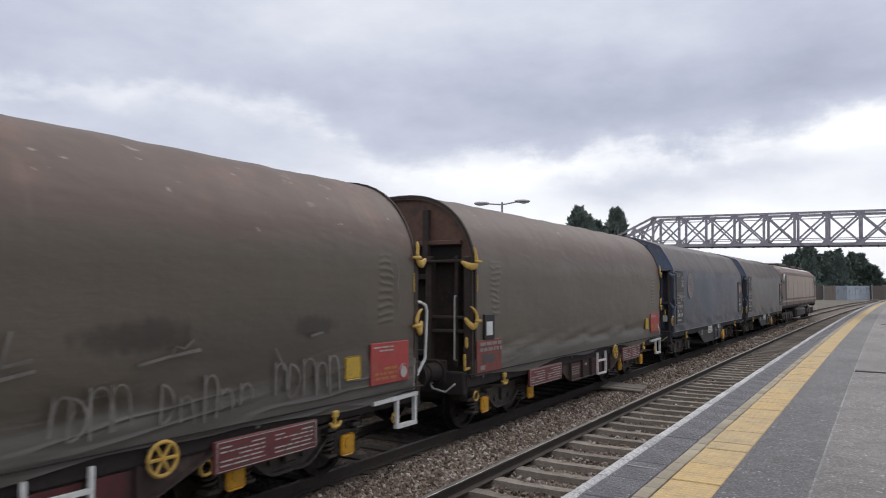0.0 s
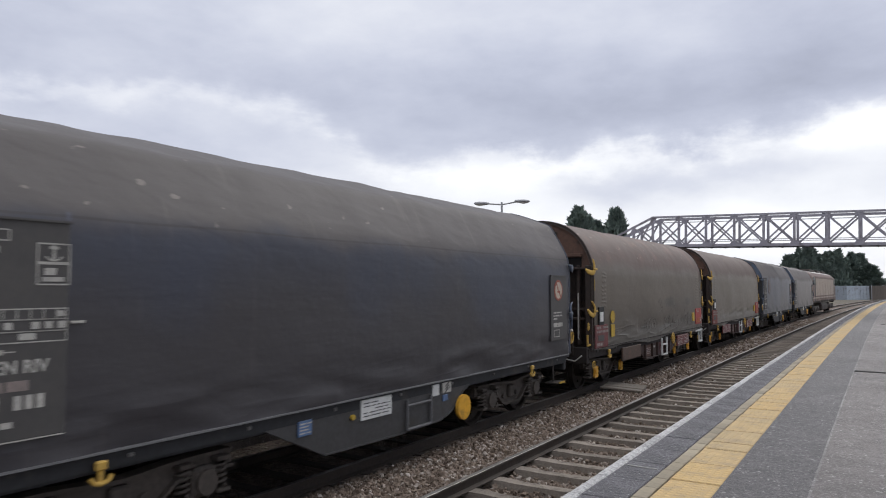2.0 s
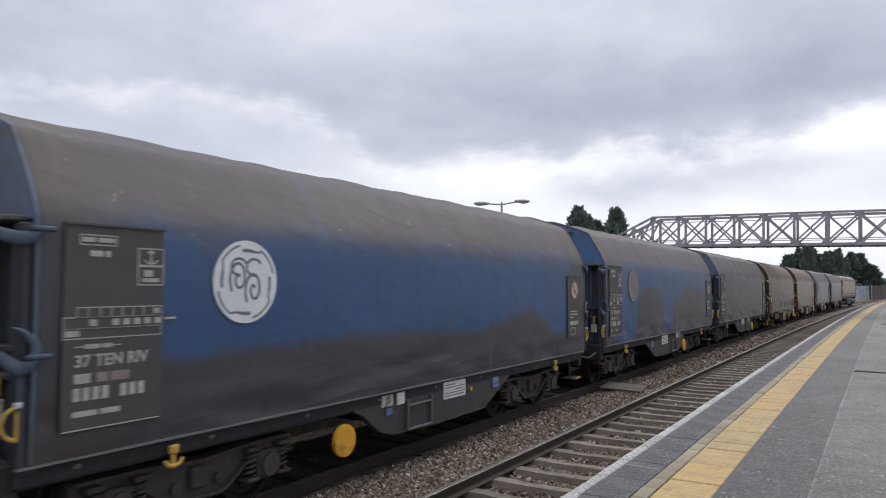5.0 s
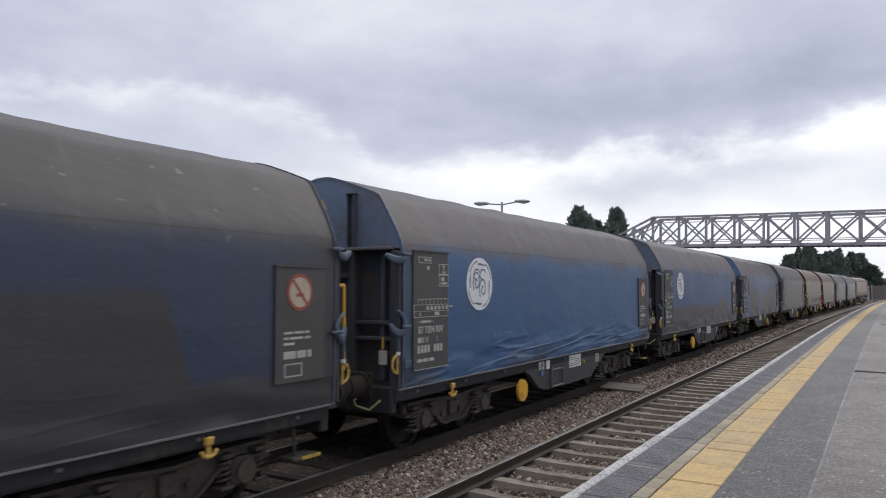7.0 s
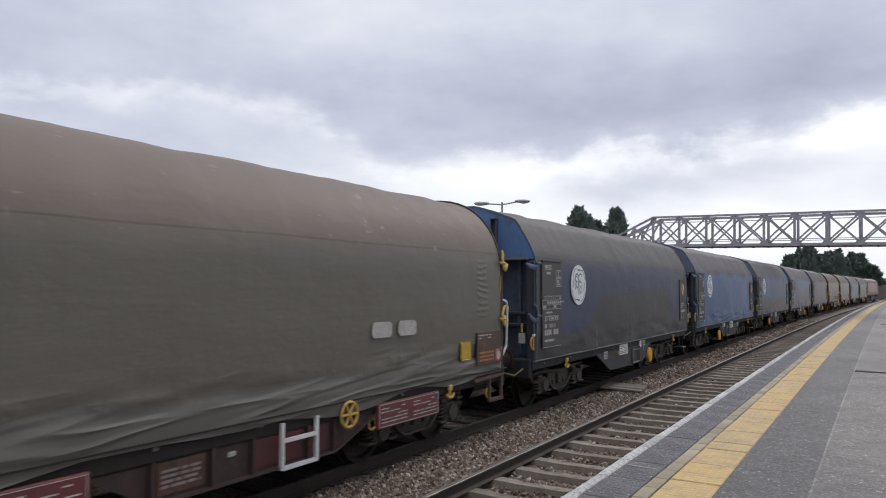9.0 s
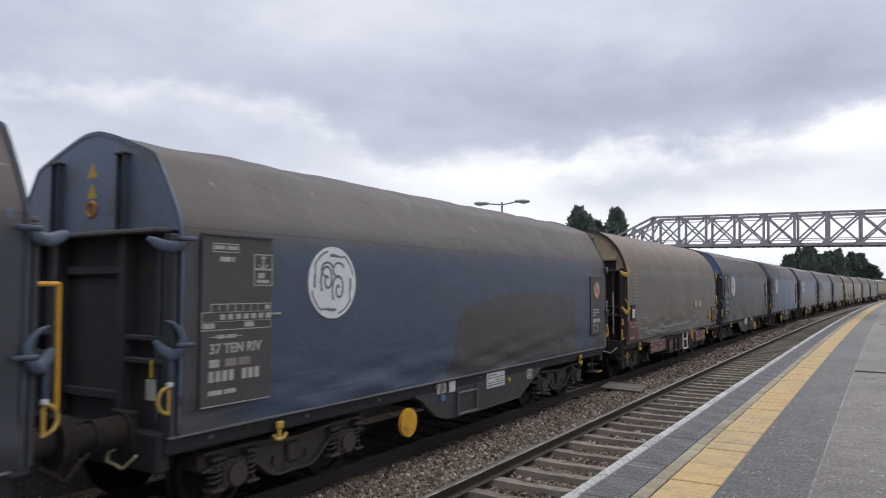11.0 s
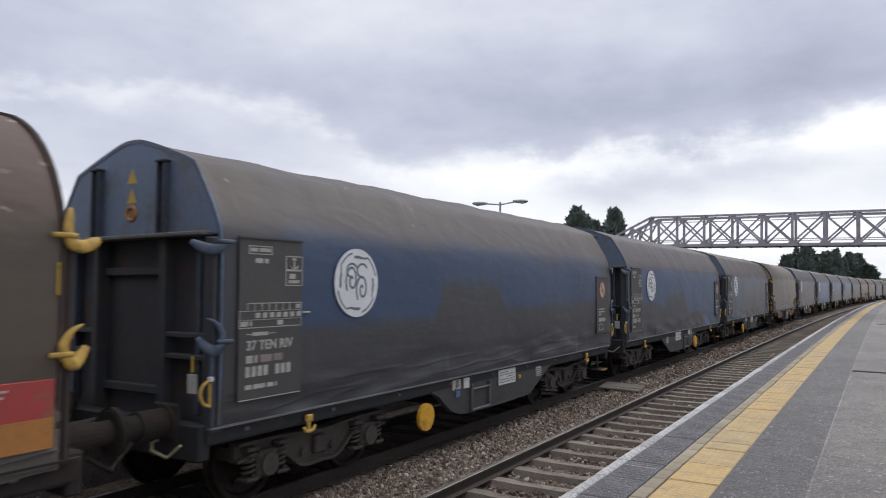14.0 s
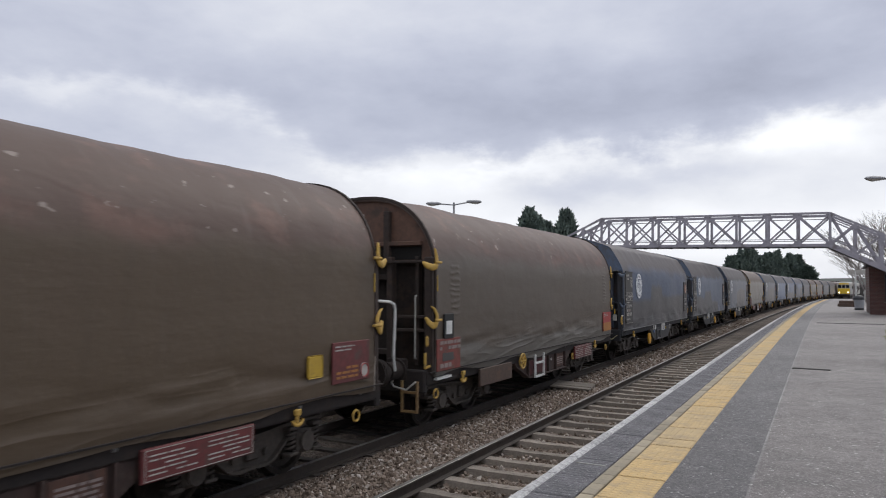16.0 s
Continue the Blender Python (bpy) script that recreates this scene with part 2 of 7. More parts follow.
    if lash:
        own = g.n("ShaderNodeSeparateXYZ", {0: g.n("ShaderNodeTexCoord").outputs["Object"]})
        span = g.m("MULTIPLY_ADD", g.m("SUBTRACT", g.noise(co, 2.5, 2.0, 0.5), 0.5), 0.25, g.m("ABSOLUTE", own.outputs[1]))
        belt = g.m("MULTIPLY", g.ramp(g.m("ABSOLUTE", g.m("SUBTRACT", span, 4.72)), 0.10, 0.19, 1.0, 0.0), g.m("MULTIPLY", g.ramp(z, 1.85, 2.0), g.ramp(z, 2.75, 2.85, 1.0, 0.0)))
        tuck = g.m("FRACT", g.m("MULTIPLY", g.m("MULTIPLY_ADD", g.m("SUBTRACT", g.noise(co, 3.0, 2.0, 0.5), 0.5), 0.16, z), 10.5))
        tuck = g.ramp(g.m("ABSOLUTE", g.m("SUBTRACT", tuck, 0.5)), 0.0, 0.42, 1.0, 0.0)
        fold = g.m("ADD", fold, g.m("MULTIPLY", g.m("MULTIPLY", tuck, belt), lash))
    # slack creases along the shoulders
    lean = g.n("ShaderNodeCombineXYZ", {0: g.m("MULTIPLY", sep.outputs[0], 0.8), 1: g.m("MULTIPLY_ADD", z, 0.5, g.m("MULTIPLY", sep.outputs[1], 0.55)), 2: g.m("MULTIPLY", z, 1.3)}).outputs[0]
    crease = g.ramp(g.m("ABSOLUTE", g.m("SUBTRACT", g.noise(lean, 1.5, 2.5, 0.5), 0.5)), 0.0, 0.12, 1.0, 0.0)
    fold = g.m("ADD", fold, g.m("MULTIPLY", g.m("MULTIPLY", crease, g.ramp(z, 2.5, 3.0)), slack))
    close(g, col, g.m("ADD", g.m("MULTIPLY_ADD", grain, 0.2, 0.38), g.m("MULTIPLY", top, 0.12)), 0.0, fold, 0.012, **{"Sheen Weight": g.m("MULTIPLY_ADD", top, -0.50, 0.50), "Sheen Roughness": 0.22, "Sheen Tint": (0.66, 0.62, 0.60, 1)})
    return m


def plain(name, col, rough=0.5, metal=0.0):
    """Painted metal with faint grime."""
    return grained(name, col, tuple(c * 0.72 for c in col), 30.0, 2.0, rough, metal, 0.001)


STEEL_DARK = grained("grimy_steel", (0.035, 0.032, 0.030), (0.075, 0.062, 0.052), 22, 1.6, 0.75, 0.2, 0.004, (0.10, 0.07, 0.05))
STEEL_GREY = grained("grey_underframe", (0.066, 0.065, 0.067), (0.048, 0.046, 0.046), 18, 1.1, 0.6, 0.1, 0.002, (0.05, 0.045, 0.04))
STEEL_BLUE = grained("blue_end_steel", (0.112, 0.158, 0.250), (0.105, 0.120, 0.150), 14, 1.3, 0.55, 0.0, 0.002, (0.105, 0.098, 0.094))
STEEL_SOLE = grained("blackened_solebar", (0.025, 0.026, 0.030), (0.020, 0.020, 0.021), 16, 1.4, 0.75, 0.1, 0.002, (0.055, 0.048, 0.042))
STEEL_LOW = grained("grimy_blue_steel", (0.041, 0.047, 0.062), (0.038, 0.034, 0.032), 9, 1.1, 0.7, 0.0, 0.002, (0.052, 0.042, 0.036))
STEEL_RUST = grained("grimy_brown_steel", (0.026, 0.019, 0.017), (0.019, 0.016, 0.015), 14, 1.3, 0.9, 0.0, 0.003, (0.040, 0.027, 0.021))
BADGE_WHITE = grained("badge_white", (0.78, 0.79, 0.80), (0.62, 0.63, 0.65), 25, 3.0, 0.5, 0.0, 0.0005)
HOOK_BLUE = grained("worn_light_blue", (0.066, 0.096, 0.152), (0.046, 0.058, 0.080), 16, 3.0, 0.5, 0, 0.001, (0.06, 0.058, 0.056))
BADGE_LINE = plain("badge_line_grey", (0.15, 0.175, 0.225), 0.6)
STEEL_BROWN = grained("oxide_brown_steel", (0.098, 0.060, 0.043), (0.060, 0.041, 0.033), 16, 1.5, 0.65, 0.0, 0.003, (0.14, 0.075, 0.048))
MAROON = grained("maroon_paint", (0.17, 0.035, 0.035), (0.10, 0.03, 0.03), 14, 1.8, 0.6, 0.0, 0.002, (0.08, 0.055, 0.045))
BELLY = grained("rusty_belly_plate", (0.062, 0.033, 0.027), (0.036, 0.025, 0.022), 9, 1.6, 0.75, 0.0, 0.004, (0.080, 0.058, 0.046))
PANEL_RUST = grained("rusty_brown_plate", (0.115, 0.055, 0.038), (0.060, 0.034, 0.027), 9, 2.2, 0.75, 0.0, 0.004, (0.045, 0.032, 0.027))
PANEL_MAROON = grained("grimy_maroon_plate", (0.115, 0.022, 0.026), (0.062, 0.022, 0.022), 9, 2.2, 0.65, 0.0, 0.003, (0.042, 0.030, 0.026))
RED = grained("red_panel", (0.42, 0.05, 0.045), (0.30, 0.05, 0.045), 10, 2.0, 0.6, 0.0, 0.001, (0.25, 0.10, 0.06))
YELLOW = grained("yellow_paint", (0.78, 0.40, 0.03), (0.55, 0.29, 0.03), 20, 3.0, 0.5, 0.0, 0.001, (0.25, 0.15, 0.04))
YELLOW_SIGN = grained("yellow_sign", (0.52, 0.34, 0.035), (0.40, 0.26, 0.04), 20, 4.0, 0.65, 0.0, 0.0005, (0.22, 0.15, 0.05))
HOOK_YELLOW = grained("worn_yellow_hook", (0.56, 0.35, 0.06), (0.40, 0.25, 0.06), 20, 4.0, 0.6, 0.0, 0.001, (0.16, 0.11, 0.05))
WHITE = grained("white_paint", (0.72, 0.72, 0.70), (0.5, 0.5, 0.48), 25, 3.0, 0.55, 0.0, 0.001)
OFFWHITE = grained("faded_white_lettering", (0.50, 0.48, 0.44), (0.30, 0.29, 0.265), 30, 5.0, 0.7, 0.0, 0.0005)
LETTER_DIM = grained("worn_lettering", (0.30, 0.24, 0.22), (0.18, 0.15, 0.14), 30, 5.0, 0.7, 0.0, 0.0005)
PANEL = grained("dark_label_board", (0.055, 0.052, 0.051), (0.075, 0.070, 0.066), 16, 1.6, 0.6, 0.0, 0.001)
SIGN_CREAM = grained("cream_sign", (0.52, 0.42, 0.32), (0.40, 0.33, 0.26), 20, 4.0, 0.6, 0.0, 0.0005)
SIGN_RED = plain("sign_red", (0.33, 0.09, 0.06), 0.6)
RUBBER = plain("black_rubber", (0.02, 0.02, 0.02), 0.7)
WHEEL = grained("wheel_steel", (0.062, 0.051, 0.044), (0.028, 0.025, 0.022), 15, 3.0, 0.5, 0.6, 0.002)
TREAD = plain("polished_tread", (0.42, 0.40, 0.38), 0.3, 0.9)
RAIL_TOP = grained("worn_rail_head", (0.40, 0.39, 0.38), (0.24, 0.22, 0.20), 30, 2.0, 0.42, 0.8, 0.0005)
RAIL_SIDE = grained("rusty_rail", (0.060, 0.044, 0.034), (0.038, 0.032, 0.028), 25, 2.0, 0.8, 0.1, 0.002)
# far sleepers: concrete colour darkened to carry the shade under the train
CONCRETE_SHADED = grained("oily_sleeper_concrete", (0.085, 0.070, 0.058), (0.050, 0.042, 0.036), 30, 2.5, 0.9, 0.0, 0.004, None, 0.3)
CONCRETE = grained("sleeper_concrete", (0.285, 0.245, 0.205), (0.16, 0.135, 0.112), 35, 3.5, 0.9, 0.0, 0.008, (0.085, 0.070, 0.056), 0.45)
WOOD = grained("weathered_board", (0.20, 0.17, 0.14), (0.11, 0.095, 0.08), 24, 2.0, 0.9, 0.0, 0.004, None, 0.3)


# ------------------------------------------------------------------ building helpers
def obj(name, bm, material=None, smooth=False):
    me = bpy.data.meshes.new(name)
    bm.to_mesh(me)
    bm.free()
    if smooth:
        me.shade_smooth()
    if material:
        me.materials.append(material)
    return new(name, me)


def part(name, bm, material, parent, label="", smooth=False):
    """One mesh under a thing or a part. bm may be a finished mesh, which is then shared."""
    if isinstance(bm, bpy.types.Mesh):
        ob = new(name, bm)
    else:
        ob = obj(name, bm, material, smooth)
    ob.parent = parent
    return tagged(ob, label)


def thing(name, m, label, category, group=""):
    ob = new(name)
    ob.empty_display_size = 0.3
    ob.matrix_basis = m
    return tagged(ob, label, category, group)


_shared = {}


def shared(key, material, build, smooth=False):
    """A mesh that is built once."""
    if key not in _shared:
        me = bpy.data.meshes.new(key)
        bm = build()
        bm.to_mesh(me)
        bm.free()
        if smooth:
            me.shade_smooth()
        me.materials.append(material)
        _shared[key] = me
    return _shared[key]


def box(bm, c, size, m=None, bevel=0.0):
    r = bmesh.ops.create_cube(bm, size=1.0, matrix=Matrix.Translation(c) @ (m or Matrix()) @ Matrix.Diagonal((*size, 1)))
    if bevel:
        edges = list({e for v in r["verts"] for e in v.link_edges})
        bmesh.ops.bevel(bm, geom=edges, offset=bevel, segments=1, affect="EDGES")
    return bm


def beam(bm, p, q, w, h=None):
    """A bar of width w and height h from p to q."""
    p, q = Vector(p), Vector(q)
    way = q - p
    m = Matrix.Translation((p + q) / 2) @ way.to_track_quat("Y", "Z").to_matrix().to_4x4() @ Matrix.Diagonal((w, way.length, h or w, 1))
    bmesh.ops.create_cube(bm, size=1.0, matrix=m)
    return bm


def rod(bm, p, q, r, n=8, r2=None):
    p, q = Vector(p), Vector(q)
    way = q - p
    m = Matrix.Translation((p + q) / 2) @ way.to_track_quat("Z", "Y").to_matrix().to_4x4()
    bmesh.ops.create_cone(bm, cap_ends=True, segments=n, radius1=r, radius2=r if r2 is None else r2, depth=way.length, matrix=m)
    return bm


def pipe(bm, points, r, n=8):
    for p, q in zip(points, points[1:]):
        rod(bm, p, q, r, n)
    for p in points[1:-1]:
        bmesh.ops.create_icosphere(bm, subdivisions=1, radius=r * 1.02, matrix=Matrix.Translation(p))
    return bm


def ring(bm, c, r, tube, axis="X", n=20, k=8):
    rows = []
    for i in range(n):
        a = 2 * math.pi * i / n
        row = []
        for j in range(k):
            b = 2 * math.pi * j / k
            u, w = (r + tube * math.cos(b)) * math.cos(a), (r + tube * math.cos(b)) * math.sin(a)
            h = tube * math.sin(b)
            row.append(bm.verts.new(Vector(c) + Vector((h, u, w) if axis == "X" else (u, h, w) if axis == "Y" else (u, w, h))))
        rows.append(row)
    for i in range(n):
        for j in range(k):
            bm.faces.new((rows[i][j], rows[(i + 1) % n][j], rows[(i + 1) % n][(j + 1) % k], rows[i][(j + 1) % k]))
    bmesh.ops.recalc_face_normals(bm, faces=bm.faces)
    return bm


def plate(bm, pts, x0, x1):
    """A flat profile of (y, z) points, from x0 to x1."""
    a = [bm.verts.new((x0, y, z)) for y, z in pts]
    b = [bm.verts.new((x1, y, z)) for y, z in pts]
    fs = [bm.faces.new(a), bm.faces.new(list(reversed(b)))]
    for i in range(len(pts)):
        j = (i + 1) % len(pts)
        fs.append(bm.faces.new((a[j], a[i], b[i], b[j])))
    bmesh.ops.recalc_face_normals(bm, faces=fs)
    return bm


def loft(sections, close_ends=True):
    """A body drawn through closed sections; each one is a list of points."""
    bm = bmesh.new()
    rows = [[bm.verts.new(p) for p in sec] for sec in sections]
    n = len(rows[0])
    for a, b in zip(rows, rows[1:]):
        for i in range(n):
            bm.faces.new((a[i], a[(i + 1) % n], b[(i + 1) % n], b[i]))
    if close_ends:
        bm.faces.new(rows[0])
        bm.faces.new(list(reversed(rows[-1])))
    bmesh.ops.recalc_face_normals(bm, faces=bm.faces)
    return bm


def strip(name, section, s0, s1, step, material, rough=0.0, kind="structure", label="", category=""):
    """A closed section of (d, z) points drawn along the line."""
    bm = bmesh.new()
    ss = np.arange(s0, s1 + step / 2, step)
    rows = []
    for s in ss:
        rows.append([bm.verts.new(spot(s, d, z + (noise.noise((s * 0.9, d * 2.1, 3.0)) * rough if rough else 0))) for d, z in section])
    n = len(section)
    for a, b in zip(rows, rows[1:]):
        for i in range(n):
            j = (i + 1) % n
            bm.faces.new((a[i], a[j], b[j], b[i]))
    bm.faces.new(rows[0])
    bm.faces.new(list(reversed(rows[-1])))
    bmesh.ops.recalc_face_normals(bm, faces=bm.faces)
    return tagged(obj(name, bm, material), label, category, "", kind)


# ------------------------------------------------------------------ ground, tracks, platforms
def stone_look(name, a, b, c):
    """Crushed stone; each piece of the joined mesh has its own shade."""
    m, g = surface(name)
    co = g.n("ShaderNodeTexCoord").outputs["Object"]
    r = g.n("ShaderNodeNewGeometry").outputs["Random Per Island"]
    col = g.mix(g.ramp(r, 0.0, 0.6), a, b)
    col = g.mix(g.ramp(r, 0.75, 1.0), col, c)
    f = g.noise(co, 45.0, 3.0, 0.6)
    col = g.mix(g.m("MULTIPLY", f, 0.5), col, (0.07, 0.055, 0.045))
    close(g, col, 0.85, 0.0, f, 0.006)
    return m


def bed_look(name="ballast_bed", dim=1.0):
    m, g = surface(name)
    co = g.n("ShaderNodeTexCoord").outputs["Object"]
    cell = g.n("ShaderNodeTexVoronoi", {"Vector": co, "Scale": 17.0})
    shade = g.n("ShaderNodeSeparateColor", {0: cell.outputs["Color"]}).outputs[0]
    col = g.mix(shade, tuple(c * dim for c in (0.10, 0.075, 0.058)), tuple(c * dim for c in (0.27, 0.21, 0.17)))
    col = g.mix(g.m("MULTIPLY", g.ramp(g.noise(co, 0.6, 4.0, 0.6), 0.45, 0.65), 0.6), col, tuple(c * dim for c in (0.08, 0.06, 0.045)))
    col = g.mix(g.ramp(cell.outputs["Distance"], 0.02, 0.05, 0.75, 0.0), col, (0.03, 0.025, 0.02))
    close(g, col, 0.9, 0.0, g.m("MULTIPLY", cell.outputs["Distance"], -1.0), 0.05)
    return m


def ground_look():
    m, g = surface("rough_grass")
    co = g.n("ShaderNodeTexCoord").outputs["Object"]
    f = g.noise(co, 0.25, 6.0, 0.6)
    k = g.noise(co, 9.0, 4.0, 0.6)
    col = g.mix(g.ramp(f, 0.35, 0.65), (0.15, 0.13, 0.105), (0.095, 0.09, 0.065))
    col = g.mix(g.m("MULTIPLY", k, 0.6), col, (0.14, 0.12, 0.085))
    close(g, col, 0.95, 0.0, k, 0.05)
    return m


def asphalt(name, a, b, speck, patch):
    m, g = surface(name)
    co = g.n("ShaderNodeTexCoord").outputs["Object"]
    fine = g.noise(co, 130.0, 2.0, 0.7)
    mid = g.noise(co, 4.0, 6.0, 0.62)
    wide = g.noise(co, 0.55, 5.0, 0.6)
    col = g.mix(g.ramp(wide, 0.32, 0.68), a, b)
    col = g.mix(g.m("MULTIPLY", g.ramp(mid, 0.42, 0.62), 0.65), col, patch)
    grit = g.noise(co, 38.0, 3.0, 0.7)
    col = g.mix(g.m("MULTIPLY", g.ramp(grit, 0.50, 0.66), 0.5), col, tuple(c * 0.42 for c in a))
    col = g.mix(g.m("MULTIPLY", g.ramp(grit, 0.50, 0.36), 0.22), col, speck)
    col = g.mix(g.m("MULTIPLY", g.ramp(fine, 0.45, 0.75), 0.35), col, tuple(c * 0.5 for c in a))
    spots = g.ramp(g.noise(co, 26.0, 2.0, 0.5), 0.665, 0.70)
    col = g.mix(g.m("MULTIPLY", spots, 0.85), col, speck)
    pale = g.ramp(g.noise(co, 70.0, 2.0, 0.6), 0.60, 0.70)
    col = g.mix(g.m("MULTIPLY", pale, 0.5), col, speck)
    crack = g.ramp(g.m("ABSOLUTE", g.m("SUBTRACT", g.noise(g.scaled(co, 1.0, 1.0, 1.0), 0.9, 5.0, 0.65), 0.5)), 0.0, 0.006, 0.5, 0.0)
    col = g.mix(crack, col, tuple(c * 0.45 for c in a))
    close(g, col, g.m("MULTIPLY_ADD", wide, 0.25, 0.48), 0.0, g.m("ADD", fine, g.m("MULTIPLY", mid, 0.6)), 0.012)
    return m


ASPHALT = asphalt("worn_light_asphalt", (0.240, 0.213, 0.200), (0.172, 0.154, 0.147), (0.58, 0.55, 0.52), (0.125, 0.113, 0.108))
ASPHALT_DARK = asphalt("dark_asphalt", (0.142, 0.132, 0.131), (0.116, 0.109, 0.110), (0.50, 0.48, 0.46), (0.086, 0.081, 0.082))
COPING = asphalt("blue_grey_coping", (0.150, 0.144, 0.155), (0.110, 0.106, 0.116), (0.55, 0.54, 0.53), (0.075, 0.072, 0.080))
EDGE_WHITE = grained("worn_white_edge", (0.66, 0.65, 0.64), (0.22, 0.215, 0.215), 55, 14.0, 0.8, 0.0, 0.008, (0.11, 0.105, 0.11), 0.35)
SETTS = grained("pale_setts", (0.36, 0.305, 0.215), (0.26, 0.225, 0.170), 26, 2.0, 0.85, 0.0, 0.004, None, 0.3)
def tactile_look():
    """Worn yellow concrete with rows of low round studs."""
    m, g = surface("yellow_paving")
    co = g.n("ShaderNodeTexCoord").outputs["Object"]
    sep = g.n("ShaderNodeSeparateXYZ", {0: co})
    off = [g.m("SUBTRACT", g.m("FRACT", g.m("DIVIDE", sep.outputs[k], 0.0645)), 0.5) for k in (0, 1)]
    stud = g.ramp(g.m("ADD", g.m("POWER", off[0], 2.0), g.m("POWER", off[1], 2.0)), 0.05, 0.13, 1.0, 0.0)
    r = g.n("ShaderNodeObjectInfo").outputs["Random"]
    shift = g.n("ShaderNodeVectorMath", {0: co, 1: g.n("ShaderNodeCombineXYZ", {0: g.m("MULTIPLY", r, 31.0), 1: g.m("MULTIPLY", r, 17.0)}).outputs[0]}, "ADD").outputs[0]
    fine, mid = g.noise(shift, 90.0, 3.0, 0.65), g.noise(shift, 5.0, 5.0, 0.65)
    col = g.mix(r, (0.60, 0.410, 0.175), (0.51, 0.380, 0.205))
    col = g.mix(g.m("MULTIPLY", g.ramp(mid, 0.48, 0.68), 0.7), col, (0.36, 0.28, 0.18))
    col = g.mix(g.m("MULTIPLY", g.ramp(mid, 0.46, 0.32), 0.5), col, (0.70, 0.51, 0.26))
    col = g.mix(g.m("MULTIPLY", g.ramp(fine, 0.52, 0.70), 0.5), col, (0.30, 0.225, 0.13))
    col = g.mix(g.m("MULTIPLY", g.m("SUBTRACT", 1.0, stud), 0.22), col, (0.33, 0.25, 0.15))
    close(g, col, 0.82, 0.0, g.m("ADD", stud, g.m("MULTIPLY", fine, 0.35)), 0.006)
    return m


TACTILE = tactile_look()
WALL_DARK = grained("platform_face", (0.09, 0.085, 0.08), (0.05, 0.048, 0.045), 10, 0.8, 0.9, 0.0, 0.006)


def build_ground():
    bm = bmesh.new()
    rings = [0, 20, 60, 150, 400, 1000, 2400]
    grid = []
    for r in rings:
        row = []
        for k in range(40):
            a = 2 * math.pi * k / 40
            row.append(bm.verts.new((r * math.cos(a) + 20, r * math.sin(a) + 40, -0.62)) if r else None)
        grid.append(row)
    mid = bm.verts.new((20, 40, -0.62))
    for k in range(40):
        j = (k + 1) % 40
        bm.faces.new((mid, grid[1][k], grid[1][j]))
        for a, b in zip(grid[1:], grid[2:]):
            bm.faces.new((a[k], b[k], b[j], a[j]))
    tagged(obj("ground", bm, ground_look()), "rough winter grass and earth beside the railway", "ground", "", "structure")
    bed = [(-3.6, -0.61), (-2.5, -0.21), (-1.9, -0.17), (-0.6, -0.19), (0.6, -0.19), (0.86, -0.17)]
    # same ballast, its colour dimmed to paint in the train's shade
    strip("ballast_bed_far", bed, -30, 420, 0.75, bed_look("oily_ballast", 0.90), 0.05, "structure", "ballast under the farther track, darkened for the train's shade", "ballast")
    bed = [(0.86, -0.61), (0.86, -0.17), (1.1, -0.15), (1.6, -0.10), (2.1, -0.15), (2.55, -0.24), (3.4, -0.26), (4.2, -0.24), (4.86, -0.26), (4.86, -0.61)]
    strip("ballast_bed", bed, -30, 420, 0.75, bed_look(), 0.05, "structure", "grey-brown crushed stone ballast under two tracks", "ballast")


